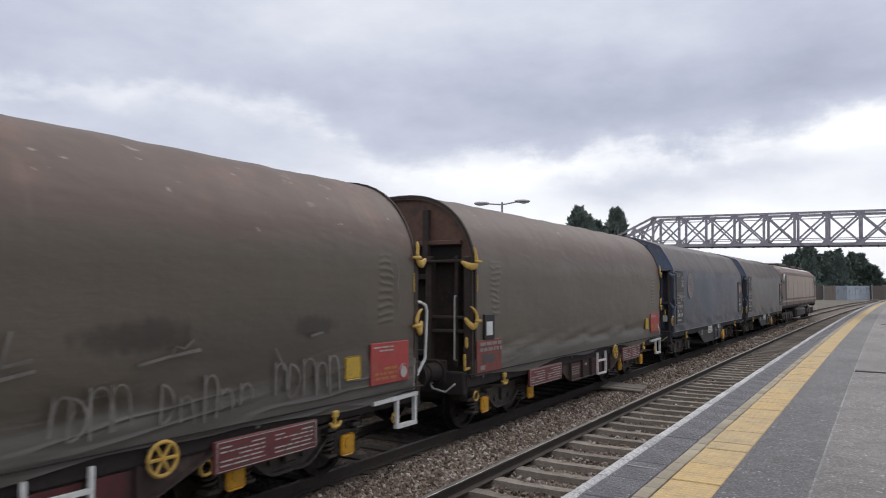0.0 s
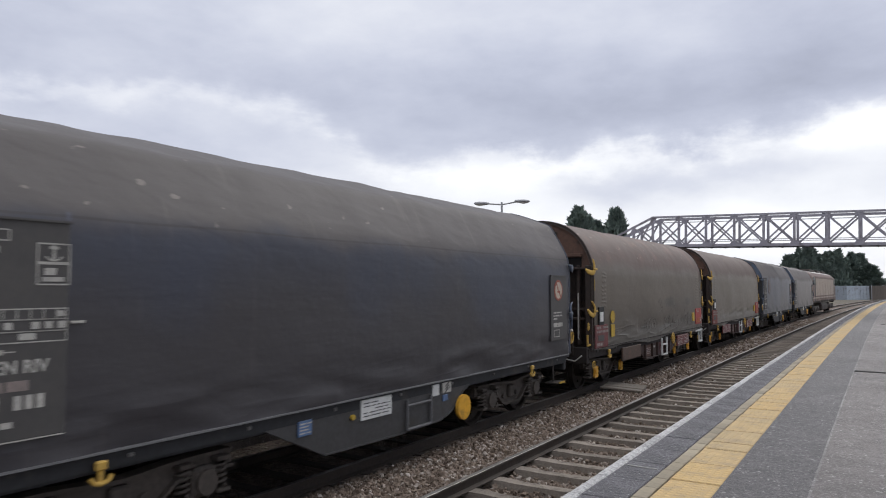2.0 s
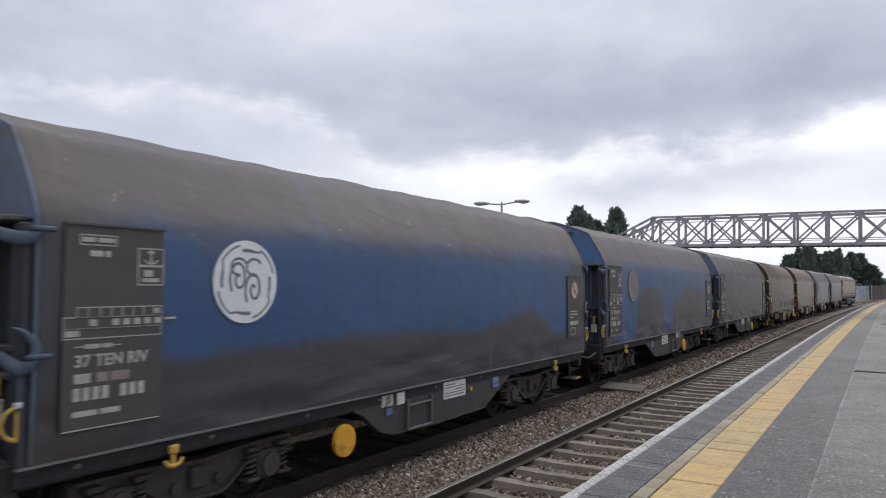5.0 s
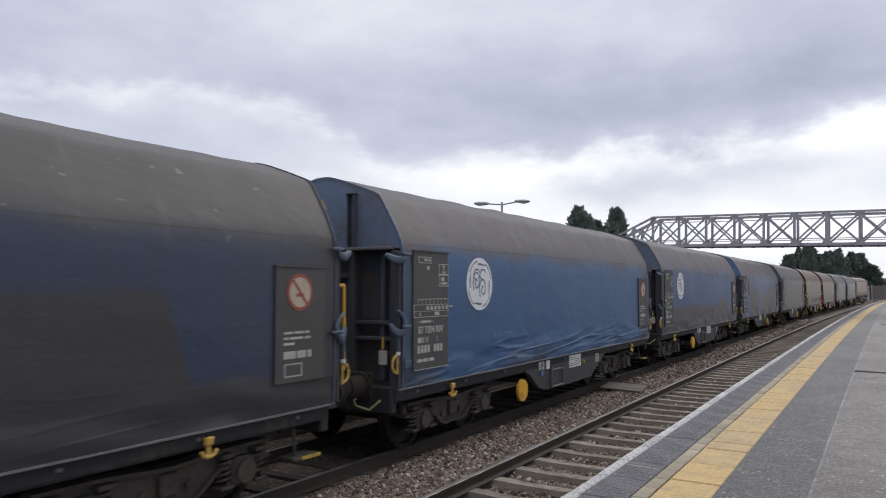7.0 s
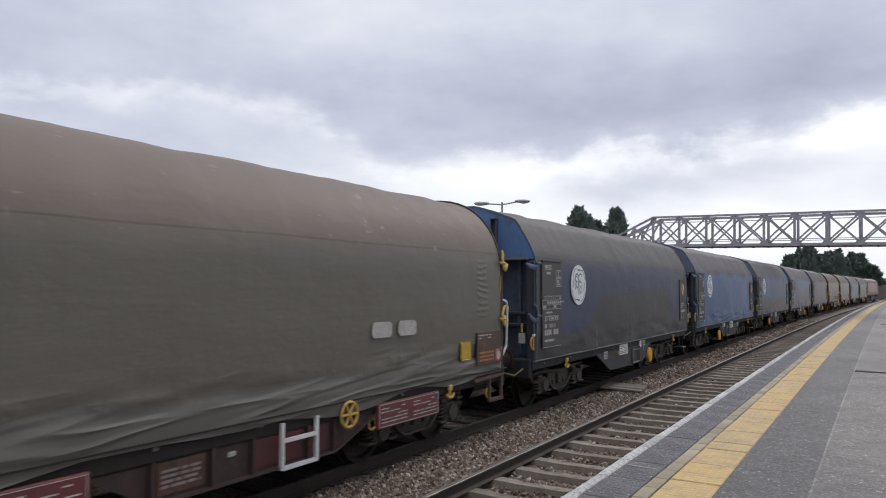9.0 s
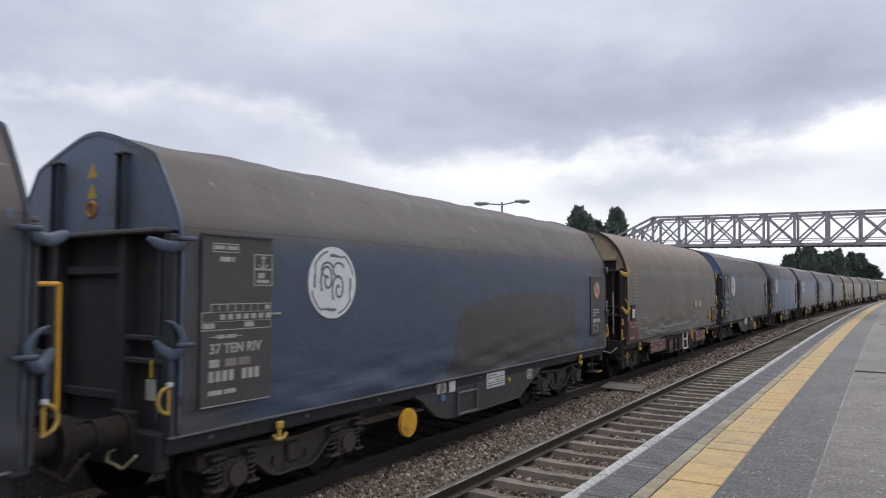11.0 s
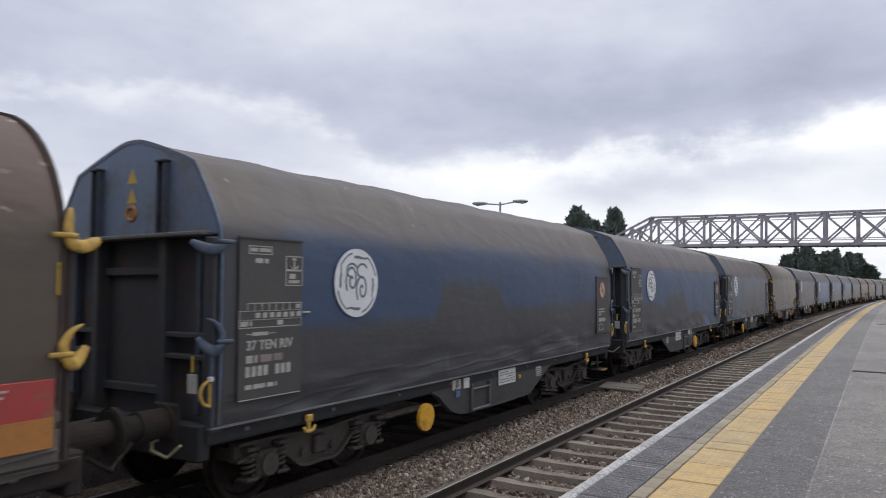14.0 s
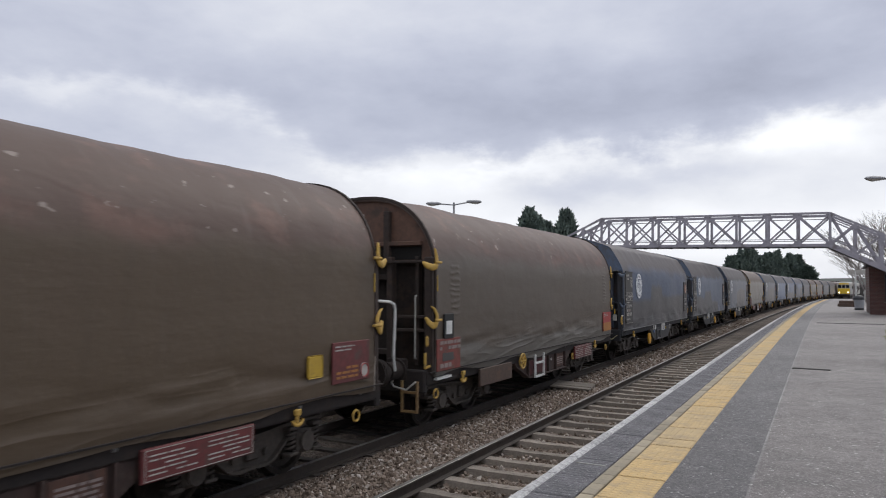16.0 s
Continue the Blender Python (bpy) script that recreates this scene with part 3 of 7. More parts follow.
def build_stones():
    """Loose ballast near the platform, one mesh of small broken stones."""
    rng = np.random.default_rng(4)
    ico = bmesh.new()
    bmesh.ops.create_icosphere(ico, subdivisions=1, radius=1.0)
    base = np.array([v.co[:] for v in ico.verts])
    tri = np.array([[v.index for v in f.verts] for f in ico.faces])
    ico.free()
    shapes = [base * (1 + 0.34 * rng.standard_normal((len(base), 1))) * rng.uniform(0.6, 1.25, 3) for _ in range(14)]
    V, F, k = [], [], 0

    def scatter(count, s0, s1, d0, d1, z, r0, r1, power):
        nonlocal k
        for i in range(count):
            s = s0 + (s1 - s0) * rng.random() ** power
            d = rng.uniform(d0, d1)
            r = rng.uniform(r0, r1) * (1 + max(0, s - 14) * 0.035)
            q = rng.standard_normal(4)
            q /= np.linalg.norm(q)
            w, x, y, zz = q
            rot = np.array([[1 - 2 * (y * y + zz * zz), 2 * (x * y - zz * w), 2 * (x * zz + y * w)], [2 * (x * y + zz * w), 1 - 2 * (x * x + zz * zz), 2 * (y * zz - x * w)],
                            [2 * (x * zz - y * w), 2 * (y * zz + x * w), 1 - 2 * (x * x + y * y)]])
            p = spot(s, d, z(d) + rng.uniform(-0.3, 0.75) * r)
            V.append(shapes[i % 14] @ rot.T * r + np.array(p[:]))
            F.append(tri + k)
            k += len(base)

    def crown(d):
        return -0.16 + 0.06 * math.exp(-((d - 1.6) / 0.35) ** 2)
    scatter(15500, 3.0, 19, 0.98, 2.30, crown, 0.015, 0.036, 1.25)
    scatter(6500, 18, 60, 0.98, 2.30, crown, 0.018, 0.036, 1.2)
    scatter(8200, 4.0, 30, 2.50, 3.9, lambda d: -0.25, 0.018, 0.038, 1.2)
    scatter(1800, 4.0, 20, 2.12, 2.36, lambda d: -0.15, 0.020, 0.04, 1.2)
    me = bpy.data.meshes.new("ballast_stones")
    me.from_pydata(np.concatenate(V).tolist(), [], np.concatenate(F).tolist())
    me.materials.append(stone_look("broken_stone", (0.115, 0.080, 0.056), (0.270, 0.205, 0.158), (0.60, 0.54, 0.48)))
    tagged(new("ballast_stones", me), "loose broken ballast stones, grey, brown and pale", "ballast", "", "stuff")


RAIL_FOOT = [(-0.070, -0.155), (0.070, -0.155), (0.070, -0.142), (0.012, -0.125), (0.010, -0.042), (0.035, -0.034), (0.035, -0.003), (0.030, 0.0),
             (-0.030, 0.0), (-0.035, -0.003), (-0.035, -0.034), (-0.010, -0.042), (-0.012, -0.125), (-0.070, -0.142)]


def build_track(centre, name):
    for side in (-0.7525, 0.7525):
        d0 = centre + side
        rail = strip("rail", [(d0 + x, z) for x, z in RAIL_FOOT], -30, 420, 1.5, RAIL_SIDE, 0, "structure", "rusty steel rail with a worn bright head", "rail")
        rail.data.materials.append(RAIL_TOP)
        for f in rail.data.polygons:
            if f.normal.z > 0.8 and f.center.z > -0.01:
                f.material_index = 1


def sleeper_mesh():
    bm = bmesh.new()
    rows = []
    for x, h, w in ((-1.25, 0.0, 0.125), (-0.95, 0.0, 0.125), (-0.5, 0.0, 0.125), (-0.35, -0.012, 0.112), (0.35, -0.012, 0.112), (0.5, 0.0, 0.125), (0.95, 0.0, 0.125), (1.25, 0.0, 0.125)):
        rows.append([bm.verts.new((x, y, z)) for y, z in ((-w, -0.2), (-w + 0.03, h), (w - 0.03, h), (w, -0.2))])
    for a, b in zip(rows, rows[1:]):
        for i in range(4):
            bm.faces.new((a[i], a[(i + 1) % 4], b[(i + 1) % 4], b[i]))
    bm.faces.new(rows[0])
    bm.faces.new(rows[-1])
    bmesh.ops.recalc_face_normals(bm, faces=bm.faces)
    return bm


def clip_mesh():
    bm = bmesh.new()
    for x in (-0.7525, 0.7525):
        for side in (-1, 1):
            box(bm, (x + side * 0.10, 0, -0.135), (0.07, 0.10, 0.035), None, 0.01)
    return bm


def build_sleepers(centre, count, s0, step, name, dark=False):
    rng = random.Random(8)
    row = tagged(new(name), "row of grey-brown concrete sleepers under the rails", "sleepers", "", "structure")
    # the far row takes the concrete with the train's shade in its colour
    me = shared("sleeper" + name, CONCRETE_SHADED if dark else CONCRETE, sleeper_mesh)
    clips = shared("rail_clips", RAIL_SIDE, clip_mesh)
    for i in range(count):
        s = s0 + i * step
        for key, mesh in (("sleeper", me), ("rail_clip", clips)):
            if key == "rail_clip" and i > 60:
                continue
            ob = new(key, mesh)
            ob.parent = row
            ob.matrix_basis = at_line(s + rng.uniform(-0.02, 0.02), centre + rng.uniform(-0.02, 0.02), -0.15 + rng.uniform(-0.006, 0.006), rng.uniform(-0.8, 0.8))


def slab(w, l, h, bevel=0.006):
    bm = bmesh.new()
    box(bm, (0, 0, -h / 2), (w, l, h), None, bevel)
    return bm


def build_platform():
    top = PLAT
    strip("platform", [(EDGE + 0.02, -0.62), (EDGE + 0.02, top - 0.07), (EDGE + 1.56, top - 0.02), (14.0, top - 0.02), (14.0, -0.62)], -25, 112, 1.0, WALL_DARK, 0, "structure", "raised station platform beside the nearer track", "platform")
    strip("pavement_dark", [(5.845, top - 0.05), (5.845, top), (6.475, top), (6.475, top - 0.05)], -25, 112, 1.0, ASPHALT_DARK, 0, "structure", "dark asphalt strip behind the yellow paving", "pavement")
    strip("pavement_light", [(6.459, top - 0.01), (6.459, top + 0.005), (14.0, top + 0.005), (14.0, top - 0.05)], -25, 112, 1.0, ASPHALT, 0, "structure", "worn grey-brown asphalt platform surface", "pavement")
    strip("pavement_joint", [(6.440, top - 0.01), (6.440, top + 0.004), (6.458, top + 0.004), (6.458, top - 0.01)], -25, 112, 0.5, asphalt("pale_asphalt_edge", (0.36, 0.34, 0.325), (0.20, 0.185, 0.18), (0.60, 0.58, 0.55), (0.14, 0.13, 0.125)), 0, "structure", "pale worn edge of the lighter asphalt", "pavement seam")
    # far platform behind the train
    strip("platform_far", [(-1.75, -0.62), (-1.75, top), (-7.5, top), (-7.5, -0.62)], -25, 90, 1.5, ASPHALT, 0, "structure", "grey asphalt platform behind the train", "platform")
    # relaid patch with a raised edge
    for s0, d0, d1, wide in ((15.0, 6.46, 7.1, 0.10), (34.7, 6.7, 9.4, 0.2)):
        bm = bmesh.new()
        box(bm, (0, 0, 0), (d1 - d0, wide, 0.024), None, 0.006)
        ob = obj("asphalt_joint", bm, WALL_DARK)
        ob.matrix_basis = at_line(s0, (d0 + d1) / 2, top + 0.012, -6)
        tagged(ob, "low seam of dark asphalt across the platform", "pavement seam", "", "structure")


def build_paving():
    rng = random.Random(21)
    top = PLAT
    edge = tagged(new("platform_edge"), "coping slabs with a worn white painted edge line", "platform edge", "", "structure")
    yellow = tagged(new("tactile_strip"), "strip of faded yellow warning slabs along the platform", "tactile paving", "", "structure")
    cop = shared("coping_slab", COPING, lambda: ribbed(slab(0.325, 0.592, 0.07)))
    nose = shared("edge_slab", EDGE_WHITE, lambda: slab(0.095, 0.595, 0.07, 0.012))
    sett = shared("sett", SETTS, lambda: slab(0.11, 0.295, 0.06))
    tac = [shared("tactile_slab_%d" % k, TACTILE, lambda: slab(0.388, w, 0.05, 0.008)) for k, w in enumerate((0.306, 0.628))]
    for i in range(200):
        s = -12 + i * 0.6
        for key, me, d, dz, par in (("edge_slab", nose, 4.95, 0, edge), ("coping_slab", cop, 5.163, -0.002, edge)):
            ob = new(key, me)
            ob.parent = par
            ob.matrix_basis = at_line(s + rng.uniform(-0.004, 0.004), d, top + dz + rng.uniform(-0.004, 0.003), rng.uniform(-0.35, 0.35))
    s = -12.0
    while s < 108:
        k = 1 if rng.random() < 0.6 else 0
        wide = (0.325, 0.65)[k]
        ob = new("tactile_slab", tac[k])
        ob.parent = yellow
        ob.matrix_basis = at_line(s + wide / 2, 5.648 + rng.uniform(-0.003, 0.003), top + rng.uniform(-0.005, 0.003), rng.uniform(-0.4, 0.4))
        s += wide
    for i in range(300):
        s = -6 + i * 0.3
        ob = new("sett", sett)
        ob.parent = edge
        ob.matrix_basis = at_line(s, 5.388, top - 0.003 + rng.uniform(-0.004, 0.003), rng.uniform(-0.8, 0.8))
    bm = bmesh.new()
    box(bm, (0, 0, 0), (0.26, 0.014, 0.004))
    ob = obj("paint_mark", bm, OFFWHITE)
    ob.matrix_basis = at_line(6.1, 5.17, top + 0.004, -4)
    tagged(ob, "short white paint mark across the coping", "paint mark", "", "structure")


def ribbed(bm):
    """Low worn ribs across a coping slab."""
    for i in range(9):
        box(bm, (0, -0.264 + i * 0.066, 0.0), (0.27, 0.042, 0.0026))
    return bm


def build_cover():
    cover = thing("cable_cover", at_line(17.15, 1.5, -0.09, 8), "weathered grey timber boards lying on the ballast between tracks", "boards")
    for i in range(3):
        bm = bmesh.new()
        box(bm, (-0.0, -0.36 + i * 0.36, 0.05), (0.95, 0.33, 0.05), pose(0, 0, 0, 2 * (i - 1), 3, i - 1), 0.01)
        part("board", bm, WOOD, cover)
    bm = bmesh.new()
    for x in (-0.35, 0.35):
        box(bm, (x, 0, -0.02), (0.08, 1.1, 0.1), None, 0.01)
    part("batten", bm, WOOD, cover)


build_ground()
build_stones()
build_track(0.0, "track_far")
build_track(TRACK2, "track_near")
build_platform()
build_cover()


# ------------------------------------------------------------------ the train
def arch_blue():
    """Half section of the blue hood, from the hem up to the ridge: (x, z). The shoulders are slightly rounded."""
    pts = [(1.43, 1.03), (1.445, 1.4), (1.45, 1.9), (1.45, 2.4), (1.447, 2.78), (1.415, 3.04), (1.05, 3.66), (0.98, 3.70), (0.55, 3.86), (0.16, 3.985), (0.0, 3.99)]
    for _ in range(2):
        cut = [pts[0]]
        for (x0, z0), (x1, z1) in zip(pts, pts[1:]):
            cut += [(0.75 * x0 + 0.25 * x1, 0.75 * z0 + 0.25 * z1), (0.25 * x0 + 0.75 * x1, 0.25 * z0 + 0.75 * z1)]
        pts = cut + [(0.0, 3.99)]
    return pts


def arch_brown():
    pts = [(1.42, 1.02), (1.44, 1.4), (1.45, 1.9), (1.45, 2.35)]
    for k in range(15):
        a = math.pi / 2 * k / 14
        pts.append((1.45 * math.cos(a) ** 0.80, 2.62 + 1.32 * math.sin(a) ** 1.02))
    return pts


def ring_of(half):
    return [(-x, z) for x, z in half] + [(x, z) for x, z in reversed(half[:-1])]


def dense(pts, n):
    """n points at even steps along a line of points."""
    p = np.array(pts)
    u = np.concatenate([[0], np.cumsum(np.hypot(*np.diff(p, axis=0).T))])
    t = np.linspace(0, u[-1], n)
    return list(zip(np.interp(t, u, p[:, 0]), np.interp(t, u, p[:, 1])))


def hood_mesh(half, length, seed, hoops, drape, bulge=0.0, sag=0.012):
    """Canvas over hoops: it sags between them, ripples above the hem, and has a thickness at its ends."""
    bm = bmesh.new()
    n = 111
    sec = dense(ring_of(half), n)
    ys = np.linspace(-length / 2, length / 2, 191)
    rows = []
    for y in ys:
        edge = min(1.0, (length / 2 - abs(y)) / 0.25)
        phase = abs(math.sin(math.pi * (y + length / 2) / length * hoops))
        row = []
        for i, (x, z) in enumerate(sec):
            up = max(0.0, min(1.0, (z - 2.7) / 0.9))
            low = max(0.0, min(1.0, (1.62 - z) / 0.58))
            out = -sag * phase * up * edge + bulge * up * min(1.0, (length / 2 - abs(y)) / 1.4)
            out += 0.014 * noise.noise((y * 0.7 + seed * 9, z * 0.9, x)) * edge
            out += 0.022 * up * noise.noise((y * 1.1 + seed * 5, x * 1.2, 4.0)) * edge
            out += 0.012 * up * noise.noise((y * 2.6 + x * 1.5 + seed * 8, x * 2.4, 6.0)) * edge
            out += (0.03 + drape * 0.35) * low * noise.noise((y * 1.1 + z * 1.8 + seed * 3, z * 4.0, 7.0 + (x > 0)))
            out += drape * 0.6 * low * abs(noise.noise((y * 0.8 - z * 4.2 + seed * 3, z * 1.6, 2.0)))
            crease = max(0.0, 1 - 3.2 * abs(noise.noise((y * 0.55 - z * 4.4 + seed * 7, z * 0.8, 5.0))))
            out += drape * 0.75 * low * crease * (1 if noise.noise((y * 0.35, seed * 3.1, 9.0)) > -0.15 else 0.25)
            if z < 2.6:
                out = 0.02 + 0.012 * math.tanh((out - 0.02) / 0.012) if out > 0.02 else out
            out -= 0.06 * drape / 0.085 * low * (0.5 + 0.5 * noise.noise((y * 0.6, seed * 2.0, 3.0)))
            nx, nz = (math.copysign(1, x), 0.0) if z < 2.6 else Vector((x, 0, z - 2.4)).normalized().xz
            dz = 0.0
            deep = max(0.0, 1 - min(i, n - 1 - i) / 3.5)
            if deep > 0:
                dz = deep * (drape * 0.7 * noise.noise((y * 0.8 + seed, 1.0, float(i > 9))) - drape * 0.45)
                if drape > 0.05:
                    slack = max(0.0, noise.noise((y * 0.45 + seed * 1.7, 4.0, float(i > 9))) + 0.1)
                    dz -= deep * min(0.2, drape * 2.4 * slack)
                    out = max(out, 0.018) + deep * 0.03 * slack * abs(noise.noise((y * 3.1, seed, 8.0)))
            row.append(bm.verts.new((x + nx * out, y, z + nz * out + dz)))
        rows.append(row)
    for a, b in zip(rows, rows[1:]):
        for i in range(n - 1):
            bm.faces.new((a[i], b[i], b[i + 1], a[i + 1]))
    # turned-in lip at both ends
    for row, way in ((rows[0], 1), (rows[-1], -1)):
        inner = [bm.verts.new((v.co.x * 0.965, v.co.y + 0.02 * way, v.co.z - 0.05 * (v.co.z > 2.6))) for v in row]
        for i in range(n - 1):
            bm.faces.new((row[i], row[i + 1], inner[i + 1], inner[i]))
    bmesh.ops.recalc_face_normals(bm, faces=bm.faces)
    return bm


def end_panel(half, y, foot):
    """End wall of a hood, from the height foot up to the arch."""
    bm = bmesh.new()
    pts = [(x * 0.985, z - 0.025) for x, z in half if z > foot]
    pts = [(-pts[0][0], foot)] + [(-x, z) for x, z in pts] + [(x, z) for x, z in reversed(pts[:-1])] + [(pts[0][0], foot)]
    a = [bm.verts.new((x, y - 0.03, z)) for x, z in pts]
    b = [bm.verts.new((x, y + 0.03, z)) for x, z in pts]
    bm.faces.new(a)
    bm.faces.new(list(reversed(b)))
    for i in range(len(pts)):
        j = (i + 1) % len(pts)
        bm.faces.new((a[i], a[j], b[j], b[i]))
    bmesh.ops.recalc_face_normals(bm, faces=bm.faces)
    return bm


def end_rim(half, y, wide, deep):
    """Rolled steel rim that follows the end's outline."""
    bm = bmesh.new()
    pts = ring_of(half)
    rows = []
    for i, (x, z) in enumerate(pts):
        k = 1 - wide / max(0.6, math.hypot(x, z - 2.2))
        rows.append([bm.verts.new((x * 1.006, y - deep, z + 0.012)), bm.verts.new((x * 1.006, y + deep, z + 0.012)),
                     bm.verts.new((x * k, y + deep, 2.2 + (z - 2.2) * k if z > 2.2 else z)), bm.verts.new((x * k, y - deep, 2.2 + (z - 2.2) * k if z > 2.2 else z))])
    for a, b in zip(rows, rows[1:]):
        for i in range(4):
            bm.faces.new((a[i], a[(i + 1) % 4], b[(i + 1) % 4], b[i]))
    bmesh.ops.recalc_face_normals(bm, faces=bm.faces)
    return bm


def horn(bm, pts, radii, flat=0.02):
    """Smooth tapered claw along points (x, y, z): radii in the plane of the curve, flat across it."""
    p, r = [Vector(q) for q in pts], list(radii)
    line, size = [], []
    for i in range(len(p) - 1):
        a, b, c, d = p[max(0, i - 1)], p[i], p[i + 1], p[min(len(p) - 1, i + 2)]
        for u in (0.0, 0.25, 0.5, 0.75):
            line.append(0.5 * (2 * b + (c - a) * u + (2 * a - 5 * b + 4 * c - d) * u * u + (3 * b - 3 * c + d - a) * u ** 3))
            size.append(r[i] + (r[i + 1] - r[i]) * (3 * u * u - 2 * u ** 3))
    line.append(p[-1])
    size.append(r[-1])
    rows = []
    for i, (q, s) in enumerate(zip(line, size)):
        t = line[min(i + 1, len(line) - 1)] - line[max(i - 1, 0)]
        side = Vector((0, t.z, -t.y)).normalized()
        k = min(flat, s)
        rows.append([bm.verts.new(q + side * s * math.cos(a) + Vector((k * math.sin(a), 0, 0))) for a in np.linspace(0, 2 * math.pi, 13)[:-1]])
    for a, b in zip(rows, rows[1:]):
        for i in range(12):
            bm.faces.new((a[i], a[(i + 1) % 12], b[(i + 1) % 12], b[i]))
    bm.faces.new(rows[0])
    bm.faces.new(list(reversed(rows[-1])))


def hook_mesh(side, way, spike, rise):
    """Flat forged claw that grips the hood's edge; side: -1 or 1 in x, way: -1 rear, 1 front; rise: how far its tip turns up."""
    bm = bmesh.new()
    long = 0.30 - 0.9 * rise
    horn(bm, [(0.03 * side, -0.02 * way, -0.03), (0.03 * side, 0.03 * way, -0.075), (0.01 * side, 0.4 * long * way, -0.088), (-0.03 * side, 0.75 * long * way, -0.060 + 0.3 * rise), (-0.05 * side, long * way, -0.02 + 0.6 * rise)],
         (0.030, 0.052, 0.056, 0.052, 0.030), 0.022)
    box(bm, (0.042 * side, -0.045 * way, -0.005), (0.035, 0.20, 0.042), None, 0.008)
    if spike:
        horn(bm, [(0.025 * side, 0.0, -0.05), (0.025 * side, (-0.012 - 0.15 * rise) * way, 0.05), (0.02 * side, 0.1 * rise * way, 0.13), (0.01 * side, (0.01 + 0.6 * rise) * way, 0.19), (0.0, (0.02 + 1.3 * rise) * way, 0.225)],
             (0.044, 0.042, 0.034, 0.022, 0.006), 0.02)
    bmesh.ops.recalc_face_normals(bm, faces=bm.faces)
    return bm


def buffer_mesh(way):
    bm = bmesh.new()
    box(bm, (0, 0.01 * way, 0), (0.38, 0.05, 0.38), None, 0.02)
    rod(bm, (0, 0, 0), (0, 0.07 * way, 0), 0.185, 20)
    rod(bm, (0, 0.05 * way, 0), (0, 0.36 * way, 0), 0.145, 20)
    rod(bm, (0, 0.34 * way, 0), (0, 0.58 * way, 0), 0.115, 20)
    rod(bm, (0, 0.57 * way, 0), (0, 0.635 * way, 0), 0.225, 24, 0.20)
    return bm


def wheel_mesh():
    """Two wheels on an axle about the origin."""
    bm = bmesh.new()
    rod(bm, (-1.08, 0, 0), (1.08, 0, 0), 0.08, 10)
    for sx in (-1, 1):
        prof = [(0.0, 0.68), (0.49, 0.68), (0.49, 0.71), (0.46, 0.715), (0.455, 0.82), (0.40, 0.82), (0.37, 0.77), (0.16, 0.75), (0.15, 0.86), (0.0, 0.86)]
        rows = []
        for k in range(28):
            a = 2 * math.pi * k / 28
            rows.append([bm.verts.new((sx * x, r * math.cos(a), r * math.sin(a))) for r, x in prof[1:-1]])
        for k in range(28):
            a, b = rows[k], rows[(k + 1) % 28]
            for i in range(len(a) - 1):
                bm.faces.new((a[i], a[i + 1], b[i + 1], b[i]))
        # lightening marks, so that the turning shows
        for k in range(3):
            a = 2 * math.pi * k / 3
            rod(bm, (sx * 0.765, 0.26 * math.cos(a), 0.26 * math.sin(a)), (sx * 0.785, 0.26 * math.cos(a), 0.26 * math.sin(a)), 0.035, 8)
    bmesh.ops.recalc_face_normals(bm, faces=bm.faces)
    return bm


R_WHEEL = 0.455


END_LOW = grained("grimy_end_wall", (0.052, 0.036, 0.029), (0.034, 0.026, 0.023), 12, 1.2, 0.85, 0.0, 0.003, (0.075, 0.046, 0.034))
# near-black that paints the shade inside the end slot
SLOT_SHADE = plain("sooty_hollow", (0.012, 0.010, 0.009), 0.95)
END_DARK_BROWN = grained("oily_brown_end_wall", (0.036, 0.025, 0.020), (0.020, 0.016, 0.014), 12, 1.2, 0.9, 0.0, 0.003, (0.055, 0.033, 0.024))
END_RUST = grained("rusty_end_wall", (0.165, 0.085, 0.055), (0.095, 0.055, 0.040), 11, 1.2, 0.75, 0.0, 0.003, (0.060, 0.042, 0.034))
TRIM_BLUE = grained("pale_blue_trim", (0.085, 0.120, 0.190), (0.062, 0.074, 0.098), 16, 2.0, 0.5, 0.0, 0.001, (0.085, 0.080, 0.076))
# dark tone adds the shade inside the channel posts to their colour
POST_DARK = grained("blackened_end_post", (0.064, 0.079, 0.118), (0.050, 0.056, 0.070), 16, 2.0, 0.8, 0.0, 0.002, (0.05, 0.044, 0.040))
DUSTY_STEEL = grained("dusty_ledge_steel", (0.150, 0.145, 0.140), (0.095, 0.090, 0.086), 18, 2.0, 0.7, 0.1, 0.002, (0.07, 0.06, 0.052))
PALE_YELLOW = grained("pale_yellow_bar", (0.42, 0.39, 0.22), (0.28, 0.25, 0.15), 20, 3.0, 0.6, 0.1, 0.001)
END_BLUE_LOW = grained("blue_end_panel", (0.075, 0.120, 0.205), (0.062, 0.070, 0.095), 12, 1.1, 0.7, 0.0, 0.003, (0.075, 0.048, 0.036))
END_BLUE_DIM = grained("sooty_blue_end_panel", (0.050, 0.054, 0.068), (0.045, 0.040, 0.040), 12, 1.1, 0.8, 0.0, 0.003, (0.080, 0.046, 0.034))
END_TAN = grained("tan_end_wall", (0.42, 0.33, 0.22), (0.30, 0.235, 0.16), 11, 1.2, 0.75, 0.0, 0.003, (0.14, 0.10, 0.07))
END_BLUE = grained("bright_blue_end_wall", (0.085, 0.185, 0.40), (0.080, 0.140, 0.270), 14, 1.3, 0.55, 0.0, 0.002, (0.09, 0.10, 0.125))
STEEL_AXLE = grained("dusty_axle_steel", (0.100, 0.082, 0.069), (0.055, 0.047, 0.041), 20, 3.0, 0.8, 0.1, 0.004)


